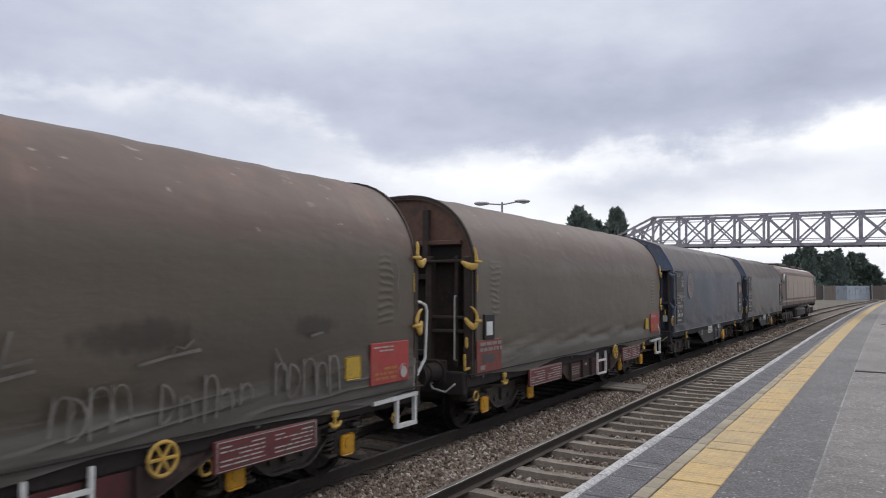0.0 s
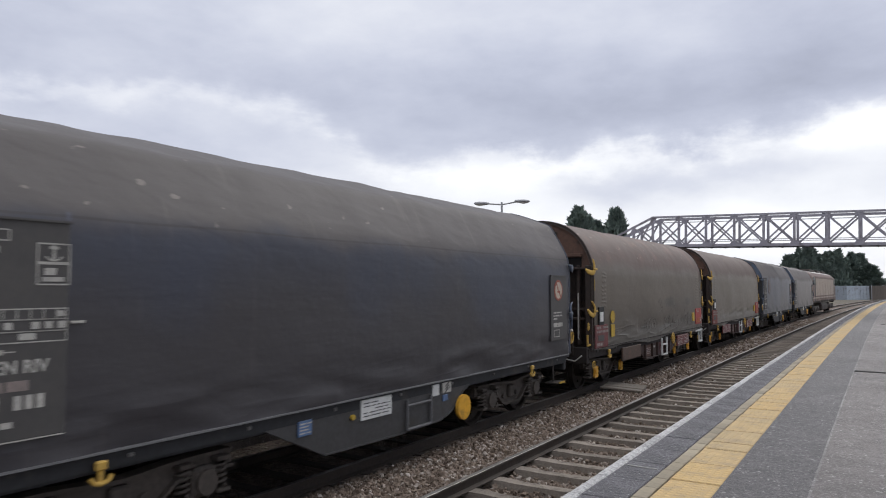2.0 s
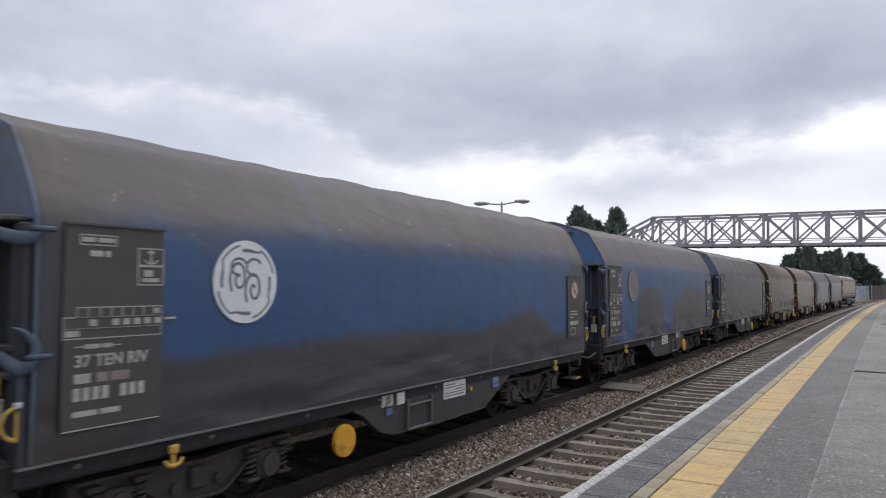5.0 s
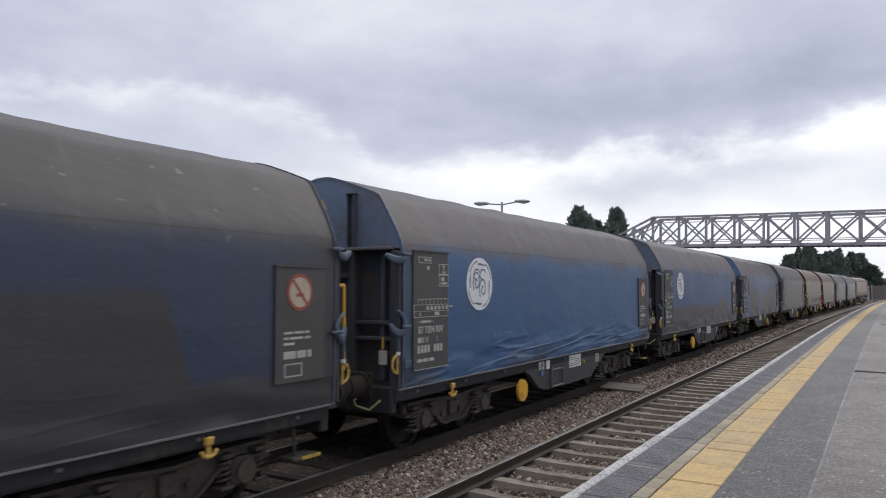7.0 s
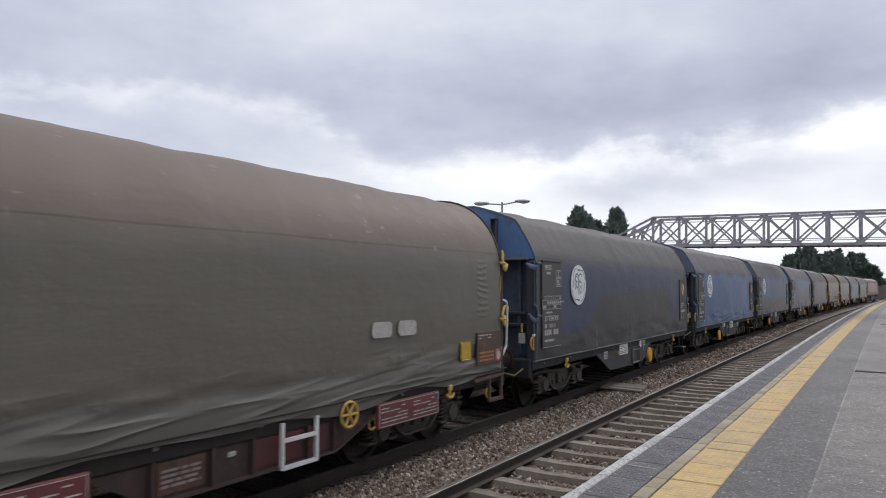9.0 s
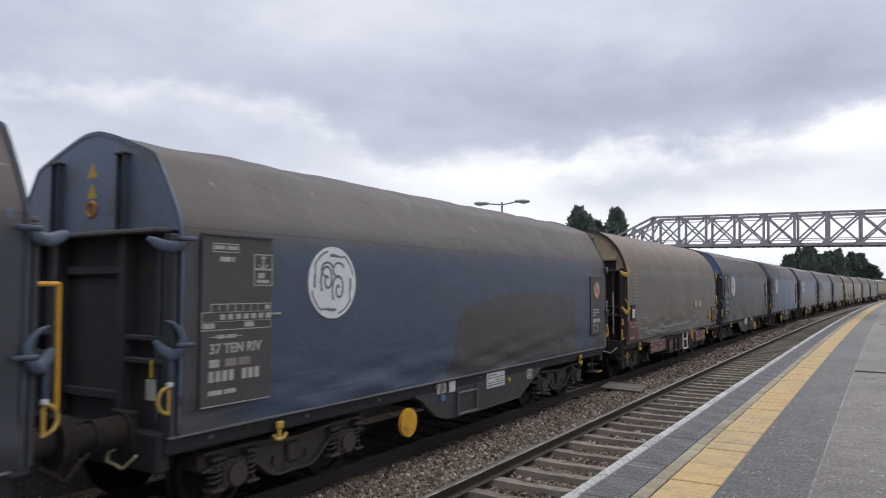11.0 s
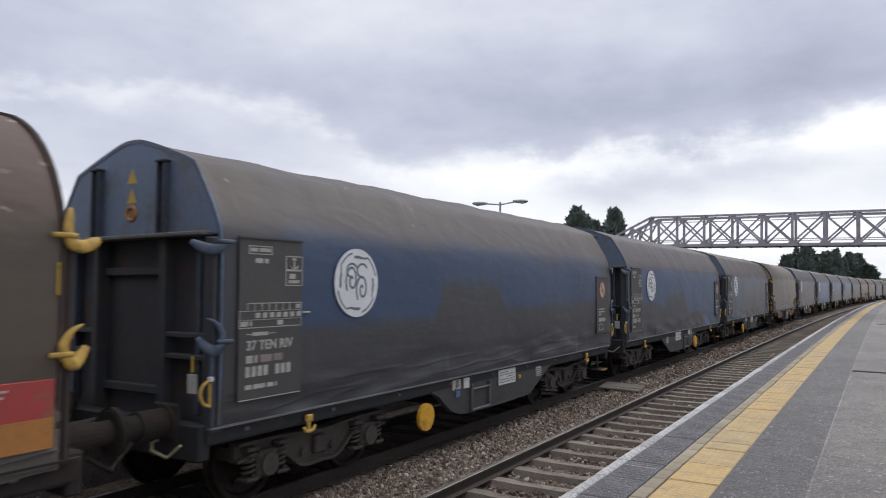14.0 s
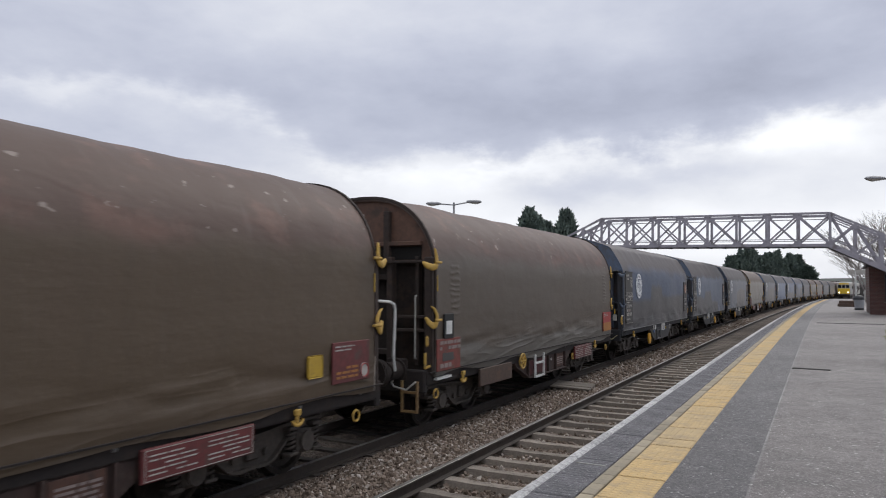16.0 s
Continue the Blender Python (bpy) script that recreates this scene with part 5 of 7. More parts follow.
        box(bm, (1.466, 5.33, 1.98), (0.022, 0.78, 1.26), None, 0.004)
        box(bm, (1.475, 5.33, 2.615), (0.03, 0.80, 0.02))
        return bm
    b2 = part("notice_board", shared("notice" + (panel.name if panel else ""), panel or PANEL, notice), None, w, "dark board with a round warning sign")
    part("warning_sign", shared("warn_ring", SIGN_RED, lambda: disc_x(bmesh.new(), 1.4805, 5.30, 2.33, 0.205)), None, b2)
    part("sign_face", shared("warn_face", SIGN_CREAM, lambda: disc_x(bmesh.new(), 1.4835, 5.30, 2.33, 0.165)), None, b2)

    def pict():
        bm = bmesh.new()
        box(bm, (1.4885, 5.30, 2.33), (0.004, 0.03, 0.33), pose(0, 0, 0, 40, 0, 0))
        box(bm, (1.4885, 5.30, 2.30), (0.004, 0.12, 0.035))
        return bm
    part("pictogram", shared("pict", SIGN_RED, pict), None, b2)

    def lines():
        bm = bmesh.new()
        bars(bm, 1.4795, 5.06, 5.48, 1.74, 1.92, 3, 5, 0.45)
        bars(bm, 1.4795, 5.06, 5.50, 1.60, 1.70, 1, 6, 0.8)
        outline(bm, 1.4795, 5.08, 5.34, 1.42, 1.55)
        return bm
    tagged(part("marking", shared("notice_lines", OFFWHITE, lines), None, b2), kind="stuff")
    for y in (-4.48, 4.32) if mirror else (-4.32, 4.11):
        a = part("roping_hook", shared("anchor", HOOK_YELLOW, anchor_mesh), None, w, "yellow roping hook")
        a.location = (-0.02, y, 0.86)
    k = -1 if mirror else 1
    d = part("brake_disc", shared("yellow_disc", YELLOW, lambda: disc_x(bmesh.new(), 1.44, 0, 0, 0.19, 32, 0.05)), None, w, "round yellow brake release plate")
    d.location = (0, 1.62 * k - (0.45 if mirror else 0), 0.56)
    bm = bmesh.new()
    box(bm, (1.412, -0.54 * k, 0.855), (0.02, 0.64, 0.25), None, 0.004)
    pl = part("data_plate", bm, WHITE, w, "white plate with rows of small print")
    bm = bmesh.new()
    bars(bm, 1.4235, -0.54 * k - 0.28, -0.54 * k + 0.28, 0.755, 0.955, 5, 11, 0.3)
    tagged(part("small_print", bm, STEEL_GREY, pl), kind="stuff")
    bm = bmesh.new()
    box(bm, (1.412, 0.87 * k, 0.90), (0.02, 0.17, 0.16), None, 0.004)
    part("white_label", bm, WHITE, w)
    bm = bmesh.new()
    box(bm, (1.412, 1.17 * k, 0.905), (0.02, 0.24, 0.15), None, 0.004)
    pl = part("pictogram_label", bm, OFFWHITE, w)
    bm = bmesh.new()
    for q in range(3):
        box(bm, (1.4235, 1.17 * k, 0.87 + 0.04 * q), (0.003, 0.15 - 0.03 * q, 0.018), pose(0, 0, 0, 30, 0, 0))
    tagged(part("pictogram", bm, STEEL_GREY, pl), kind="stuff")
    bm = bmesh.new()
    box(bm, (1.412, 1.13 * k, 0.76), (0.02, 0.13, 0.09), None, 0.004)
    part("blue_label", bm, LABEL_BLUE, w, "small blue label")
    bm = bmesh.new()
    y0, y1 = 0.13 * k, 0.72 * k
    pipe(bm, [(1.43, y0, 0.86), (1.43, y0, 0.46), (1.43, y1, 0.46), (1.43, y1, 0.86)], 0.022, 8)
    pipe(bm, [(1.43, y0, 0.78), (1.43, y1, 0.78)], 0.018, 8)
    part("step_frame", bm, STEEL_LIGHT, w, "square tubular step frame")
    bm = bmesh.new()
    box(bm, (1.412, -1.86 * k, 0.81), (0.02, 0.22, 0.17), None, 0.004)
    pl = part("blue_label", bm, LABEL_BLUE if i in (4, 5, 6, 7) else OFFWHITE, w, "small label on the girder")
    bm = bmesh.new()
    bars(bm, 1.4235, -1.86 * k - 0.09, -1.86 * k + 0.09, 0.74, 0.88, 4, seed + 13, 0.4)
    tagged(part("small_print", bm, STEEL_GREY if i not in (4, 5, 6, 7) else OFFWHITE, pl), kind="stuff")
    bm = rod(bmesh.new(), (1.40, -1.02 * k, 0.80), (1.435, -1.02 * k, 0.80), 0.035, 10)
    part("drain_plug", bm, YELLOW_SIGN, w, "small brass-yellow plug")
    # corner handles and steps
    bm = bmesh.new()
    pipe(bm, [(1.30, FRONT_B + 0.10, 2.41), (1.30, FRONT_B + 0.32, 2.41), (1.30, FRONT_B + 0.33, 1.37)], 0.021, 8)
    part("grab_rail", bm, YELLOW, w, "upright yellow grab rail")
    for y, way in ((FRONT_B + 0.16, 1), (REAR_B - 0.09, -1)):
        h = part("loop_handle", shared("loop%d" % way, HOOK_YELLOW, lambda: loop_mesh(way)), None, w, "yellow D-shaped handle")
        h.location = (1.42, y, 1.36)
        bm = rod(bmesh.new(), (1.44, y, 1.80), (1.43, y, 1.46), 0.024, 8, 0.018)
        lever = part("release_lever", bm, HOOK_BLUE, w, "worn light blue lever")
        part("lever_tip", box(bmesh.new(), (1.43, y, 1.50), (0.05, 0.05, 0.05), None, 0.01), WHITE, lever)
    bm = bmesh.new()
    box(bm, (1.20, REAR_B - 0.12, 1.44), (0.13, 0.02, 0.19), None, 0.005)
    part("end_label", bm, OFFWHITE, w)
    bm = bmesh.new()
    pipe(bm, [(1.30, HB - 0.45, 0.82), (1.30, HB - 0.42, 0.50)], 0.02, 6)
    box(bm, (1.30, HB - 0.35, 0.49), (0.26, 0.42, 0.03), None, 0.008)
    part("shunter_step", bm, STEEL_DARK, w)
    bm = bmesh.new()
    box(bm, (1.432, HB - 0.30, 0.49), (0.02, 0.30, 0.034))
    part("step_edge", bm, YELLOW_SIGN, w)
    # yellow warning triangles on the rear end
    end = [c for c in w.children if c.name.startswith("end_wall")][0]
    bm = bmesh.new()
    for z in (3.375, 3.59):
        a = [bm.verts.new((x, REAR_B - 0.004, zz)) for x, zz in ((-0.085, z - 0.07), (0.085, z - 0.07), (0.0, z + 0.09))]
        b = [bm.verts.new((x, REAR_B + 0.008, zz)) for x, zz in ((-0.085, z - 0.07), (0.085, z - 0.07), (0.0, z + 0.09))]
        bm.faces.new(a), bm.faces.new(list(reversed(b)))
        for q in range(3):
            bm.faces.new((a[q], a[(q + 1) % 3], b[(q + 1) % 3], b[q]))
    part("warning_triangle", bm, YELLOW_SIGN, end)
    bm = bmesh.new()
    ring(bm, (0, REAR_B - 0.002, 3.19), 0.075, 0.022, "Y", 20, 6)
    box(bm, (0, REAR_B - 0.002, 3.19), (0.05, 0.008, 0.06))
    part("warning_disc", bm, grain_orange(), end, "faded orange warning disc")
    bm = bmesh.new()
    box(bm, (1.20, REAR_B - 0.12, 1.63), (0.03, 0.02, 0.16), None, 0.004)
    part("tag", bm, YELLOW_SIGN, end)
    return w


def brown_wagon(i, hood_mat, mirror, seed, caps, placard, front_placard, label, extra=None, drape=0.085):
    w = thing("covered_wagon", pose(0, 0, 0), label, "freight wagon", "wagons of the train")
    part("hood", hood_mesh([(x, z - 0.016 * max(0.0, min(1.0, (z - 2.7) / 0.8))) for x, z in arch_brown()], 2 * HR, seed, 10, drape, 0.012, 0.005), hood_mat, w, "dirty olive-brown canvas hood sagging at its hem", True)
    underframe(w, HU, mirror, BELLY)
    for way in (-1, 1):
        end_gear(w, way, HOOK_YELLOW, "curved yellow locking hook", "brown", END_TAN if extra == "patched" and way < 0 else END_RUST)
    for y in (-3.80, 3.32):
        add_bogie(w, y, caps)
    k = -1 if mirror else 1
    # rear frame, square label and placard
    bm = bmesh.new()
    box(bm, (1.47, -HR + 0.42, 1.74), (0.03, 0.34, 0.42), None, 0.01)
    f = part("label_frame", bm, RUBBER, w, "black frame round a white label")
    bm = bmesh.new()
    box(bm, (1.489, -HR + 0.40, 1.72), (0.012, 0.20, 0.22), None, 0.003)
    part("white_label", bm, WHITE, f)
    bm = bmesh.new()
    box(bm, (1.468, -HR + 0.42, 1.28), (0.02, 0.84, 0.52), None, 0.006)
    p = part("placard", bm, placard, w, "faded red placard with worn markings")
    bm = bmesh.new()
    bars(bm, 1.4805, -HR + 0.10, -HR + 0.84, 1.34, 1.52, 2, seed, 0.6)
    bars(bm, 1.4805, -HR + 0.10, -HR + 0.50, 1.05, 1.15, 1, seed + 2, 0.7)
    tagged(part("marking", bm, LETTER_DIM, p), kind="stuff")
    bm = bmesh.new()
    box(bm, (1.4805, -HR + 0.38, 1.24), (0.004, 0.40, 0.13))
    part("painted_patch", bm, PANEL, p)
    # front placard and yellow square
    pc = 4.78 + (0.14 if i in (10, 14) else 0)
    bm = bmesh.new()
    box(bm, (1.468, pc, 1.41), (0.02, 0.83, 0.53), None, 0.006)
    p = part("placard", bm, front_placard, w, "red placard with orange bars")
    if i == 14:
        part("painted_patch", box(bmesh.new(), (1.4805, pc, 1.265), (0.006, 0.82, 0.235)), grain_orange(), p, "faded orange lower strip")
    else:
        bm = bmesh.new()
        bars(bm, 1.4805, pc - 0.34, pc + 0.14, 1.19, 1.37, 3, seed + 3, 0.5)
        tagged(part("marking", bm, grain_orange(), p), kind="stuff")
        part("sign_face", disc_x(bmesh.new(), 1.4805, pc + 0.29, 1.27, 0.10), OFFWHITE, p)
        part("sign_ring", ring(bmesh.new(), (1.487, pc + 0.29, 1.27), 0.088, 0.008, "X", 24, 6), RED, p, "red ring")
    bm = bmesh.new()
    bars(bm, 1.4805, pc - 0.36, pc + 0.06, 1.55, 1.64, 2, seed + 4, 0.4)
    tagged(part("marking", bm, OFFWHITE, p), kind="stuff")
    bm = bmesh.new()
    box(bm, (1.468, pc - 0.76, 1.41), (0.016, 0.29, 0.28), None, 0.02)
    if front_placard != RED or extra:
        part("yellow_square", bm, YELLOW_SIGN, w)
    # boards over the bogies
    for y, wd, m_, nm in ((-2.65 - (0.3 if i == 14 else 0), 1.50, MAROON if extra in ("text", "patched") else STEEL_BROWN, "battery_box"), (2.68 if i != 15 else 2.26, 1.46, MAROON, "data_plate")):
        bm = bmesh.new()
        box(bm, (1.43, y, 0.735), (0.05, wd, 0.32), None, 0.01)
        q = part(nm, bm, m_, w, "maroon board with pale print" if m_ == MAROON else "rusty steel box front")
        if m_ == MAROON:
            bm = bmesh.new()
            outline(bm, 1.4565, y - wd / 2 + 0.03, y + wd / 2 - 0.03, 0.595, 0.875, 0.007)
            for c in (-1, 1):
                bars(bm, 1.4565, y + c * wd / 4 - wd / 4 + 0.07, y + c * wd / 4 + wd / 4 - 0.08, 0.625, 0.845, 5, seed + 7, 0.3)
            tagged(part("small_print", bm, LETTER_DIM if c < 0 else OFFWHITE, q), kind="stuff")
    # ladder and handwheel on the girder
    bm = bmesh.new()
    y0 = 0.43 * k + (0.1 if extra == "patched" else 0) - (0.19 if i == 14 else 0)
    for y in (y0 - 0.27, y0 + 0.27):
        beam(bm, (1.45, y, 0.44), (1.45, y, 0.93), 0.04, 0.04)
    for z in (0.45, 0.74):
        beam(bm, (1.45, y0 - 0.27, z), (1.45, y0 + 0.27, z), 0.04, 0.04)
    part("ladder", bm, WHITE, w, "white painted step ladder")
    bm = bmesh.new()
    ring(bm, (1.47, 0, 0), 0.15, 0.02, "X", 24, 8)
    for a in range(3):
        rod(bm, (1.47, 0.15 * math.cos(a * 1.047), 0.15 * math.sin(a * 1.047)), (1.47, -0.15 * math.cos(a * 1.047), -0.15 * math.sin(a * 1.047)), 0.018, 6)
    rod(bm, (1.38, 0, 0), (1.49, 0, 0), 0.03, 8)
    hw = part("handwheel", bm, HOOK_YELLOW, w, "yellow brake handwheel")
    hw.location = (0, 1.36 * k - (0.3 if i == 14 else 0), 0.86)
    for y in (-HR + 1.0, HR - 1.68):
        a = part("roping_hook", shared("anchor", HOOK_YELLOW, anchor_mesh), None, w, "yellow roping hook")
        a.location = (-0.02, y, 0.84)
    for y in (-HR + 0.10, HR - 0.40, 1.9):
        h = part("towing_eye", shared("eye", HOOK_YELLOW, lambda: ring(bmesh.new(), (0, 0, 0), 0.09, 0.02, "X", 16, 8)), None, w, "yellow towing eye")
        h.location = (1.40, y, 0.66)
        h.rotation_euler = (radians(25), 0, 0)
        h.scale = (0.8, 0.8, 0.8)
    # white handrail and step at the front corner
    bm = bmesh.new()
    yf = HR + (0.74 if mirror else 0.50)
    pipe(bm, [(1.28, HR - 0.02, 2.21), (1.30, yf - 0.14, 2.17), (1.31, yf - 0.04, 2.13), (1.31, yf, 2.04), (1.30, yf - 0.03, 1.36), (1.28, yf + (0.05 if mirror else -0.22), 1.13)], 0.021, 8)
    if i != 14:
        part("handrail", bm, WHITE, w, "bent white tubular handrail")
    bm = bmesh.new()
    for y in (HR - 0.40, HR + 0.02):
        beam(bm, (1.42, y, 0.52), (1.42, y, 0.90), 0.05, 0.05)
    beam(bm, (1.42, HR - 0.42, 0.54), (1.42, HR + 0.04, 0.54), 0.07, 0.05)
    beam(bm, (1.43, HR - 0.94, 0.91), (1.43, HR + 0.05, 0.93), 0.06, 0.05)
    if not mirror:
        part("corner_step", bm, WHITE if extra != "patched" else STEEL_BROWN, w, "corner step for the shunter")
    bm = bmesh.new()
    pipe(bm, [(1.10, -HR - 0.02, 2.25), (1.12, -HR - 0.09, 2.24), (1.12, -HR - 0.10, 1.24), (1.10, -HR - 0.02, 1.22)], 0.015, 8)
    part("handrail", bm, OFFWHITE, w)
    bm = bmesh.new()
    pipe(bm, [(1.38, -HR - 0.02, 1.38), (1.38, -HR - 0.02, 1.12), (1.38, -HR - 0.22, 1.10), (1.38, -HR - 0.22, 1.34)], 0.024, 8)
    box(bm, (1.38, -HR - 0.16, 1.52), (0.05, 0.08, 0.18), None, 0.03)
    part("release_handle", bm, HOOK_YELLOW, w, "yellow release handle")
    if mirror:
        bm = bmesh.new()
        for x in (1.03, 1.31):
            beam(bm, (x, -HU - 0.17, 0.40), (x, -HU - 0.17, 0.90), 0.035, 0.035)
        for z in (0.42, 0.72):
            beam(bm, (1.02, -HU - 0.17, z), (1.32, -HU - 0.17, z), 0.05, 0.035)
        part("corner_step", bm, STEP_OCHRE, w, "dirty ochre corner step")
        part("step_plate", beam(bmesh.new(), (1.44, -HR + 0.02, 0.90), (1.44, -HR + 0.52, 0.91), 0.07, 0.035), WHITE, w, "narrow white step plate")
    bm = bmesh.new()
    for y in (-HR + 0.05, HR - 0.05):
        box(bm, (1.455, y, 2.45), (0.02, 0.022, 0.26), None, 0.004)
    part("edge_strip", bm, YELLOW_SIGN, w)
    if i == 14:
        part("end_placard", box(bmesh.new(), (-0.08, -HR + 0.062, 3.46), (0.17, 0.012, 0.40), None, 0.003), LETTER_DIM, w, "tall faded pink placard")
    bm = bmesh.new()
    box(bm, (0.2, -HR - 0.12, 1.42), (0.10, 0.02, 0.08), None, 0.004)
    part("end_label", bm, WHITE, w)
    if extra == "graffiti":
        strokes(w)
        bm = bmesh.new()
        disc_x(bm, 1.475, -4.19, 1.69, 0.15, 24, 0.01)
        part("yellow_square", bm, YELLOW_SIGN, w, "round yellow patch")
        bm = bmesh.new()
        box(bm, (1.475, -4.19, 1.37), (0.012, 0.25, 0.29), None, 0.004)
        part("yellow_square", bm, YELLOW_SIGN, w)
    if extra == "patched":
        for y in (2.0, 2.57):
            bm = bmesh.new()
            plate(bm, [(y + 0.15 * math.copysign(1, math.cos(a)) + 0.06 * math.cos(a), 1.84 + 0.03 * math.copysign(1, math.sin(a)) + 0.07 * math.sin(a)) for a in np.arange(0.13, 6.28, 0.262)], 1.466, 1.480)
            part("repair_patch", bm, OFFWHITE, w, "pale sewn repair patch")
    return w


_orange = []


def grain_orange():
    if not _orange:
        _orange.append(grained("faded_orange_print", (0.45, 0.18, 0.04), (0.32, 0.15, 0.05), 20, 3, 0.7, 0, 0.0005))
    return _orange[0]


def strokes(w):
    """Pale sprayed scrawl on the canvas: humps, loops and dashes that spell nothing."""
    rng = random.Random(5)
    paint = grained("thin_grey_spray", (0.215, 0.200, 0.180), (0.100, 0.088, 0.074), 7, 3, 0.8, 0, 0.0005)
    bm = bmesh.new()

    def sweep(pts, wide):
        n = len(pts)
        rows = []
        for i, (y, z) in enumerate(pts):
            (ya, za), (yb, zb) = pts[max(0, i - 1)], pts[min(n - 1, i + 1)]
            way = Vector((0, yb - ya, zb - za)).normalized()
            off = Vector((0, -way.z, way.y)) * wide / 2 * rng.uniform(0.75, 1.1)
            c = Vector((1.488, y, z))
            rows.append([bm.verts.new(c + off), bm.verts.new(c - off), bm.verts.new(c - off + Vector((0.003, 0, 0))), bm.verts.new(c + off + Vector((0.003, 0, 0)))])
        for a, b in zip(rows, rows[1:]):
            for k in range(4):
                bm.faces.new((a[k], a[(k + 1) % 4], b[(k + 1) % 4], b[k]))

    def hump(c, wd, lo, hi):
        lean = rng.uniform(-0.03, 0.05)
        sweep([(c - wd / 2 + lean * 0.3, lo + rng.uniform(-0.03, 0.05)), (c - wd / 2 + lean, hi)], 0.028)
        sweep([(c + wd / 2 * math.sin(a) * (1 if a < 1.6 else 1.05) + lean, hi - 0.13 + 0.12 * math.cos(a)) for a in np.linspace(-1.5, 1.6, 8)] + [(c + wd / 2, lo + rng.uniform(-0.02, 0.08))], 0.024)

    def loop(c, wd, lo, hi):
        sweep([(c - wd / 2, lo), (c - wd / 2 + 0.02, hi)], 0.026)
        sweep([(c - wd / 2 + wd * math.sin(a), (lo + hi) / 2 + (hi - lo) / 2 * math.cos(a)) for a in np.linspace(0.1, 3.0, 9)], 0.024)
    for y0, y1, n, lo, hi in ((0.28, 1.05, 4, 1.20, 1.52), (1.28, 2.40, 5, 1.16, 1.50), (2.70, 3.75, 5, 1.18, 1.56), (-1.7, -0.5, 5, 1.22, 1.55)):
        for q in range(n):
            c, wd = y0 + (q + 0.5) * (y1 - y0) / n, (y1 - y0) / n * 0.72
            rng.choice((hump, hump, hump, loop))(c + rng.uniform(-0.03, 0.03), wd * rng.uniform(0.7, 1.3), lo + rng.uniform(-0.05, 0.06), hi + rng.uniform(-0.12, 0.06))
    sweep([(0.02, 2.06), (-0.02, 1.90), (-0.04, 1.80), (0.18, 1.83)], 0.034)
    sweep([(-0.18, 2.04), (-0.22, 1.92)], 0.034)
    sweep([(-0.35, 1.64), (-0.1, 1.70), (0.2, 1.75)], 0.030)
    sweep([(1.08, 1.71), (1.38, 1.76), (1.74, 1.80)], 0.034)
    sweep([(1.42, 1.76), (1.46, 1.85), (1.56, 1.82), (1.66, 1.90)], 0.022)
    sweep([(3.25, 1.84), (3.45, 1.87)], 0.030)
    sweep([(2.70, 1.74), (2.78, 1.62), (2.84, 1.50)], 0.026)
    sweep([(4.86, 2.70), (4.93, 2.62), (4.92, 2.40), (4.97, 2.25), (4.93, 2.05)], 0.02)
    bmesh.ops.recalc_face_normals(bm, faces=bm.faces)
    tagged(part("spray_paint", bm, paint, w), "pale grey sprayed scrawl", kind="stuff")


BROWN = (0.104, 0.084, 0.061)
BROWN_DK = (0.070, 0.057, 0.043)
BROWN_DUST = (0.122, 0.086, 0.070)
BLUE = (0.030, 0.079, 0.188)
GREY = (0.055, 0.048, 0.047)
DUST = (0.103, 0.085, 0.077)


RED_DULL = grained("faded_red_panel", (0.24, 0.055, 0.045), (0.14, 0.05, 0.04), 10, 3.0, 0.7, 0.0, 0.001, (0.10, 0.07, 0.05))
LABEL_TEAL = grained("faded_teal_board", (0.045, 0.095, 0.125), (0.05, 0.06, 0.07), 10, 1.0, 0.6, 0, 0.001)


def grimy_tarp(*spec, **more):
    """Canvas with brake dust thick at both ends."""
    return tarp(*spec, ends=0.88, **more)


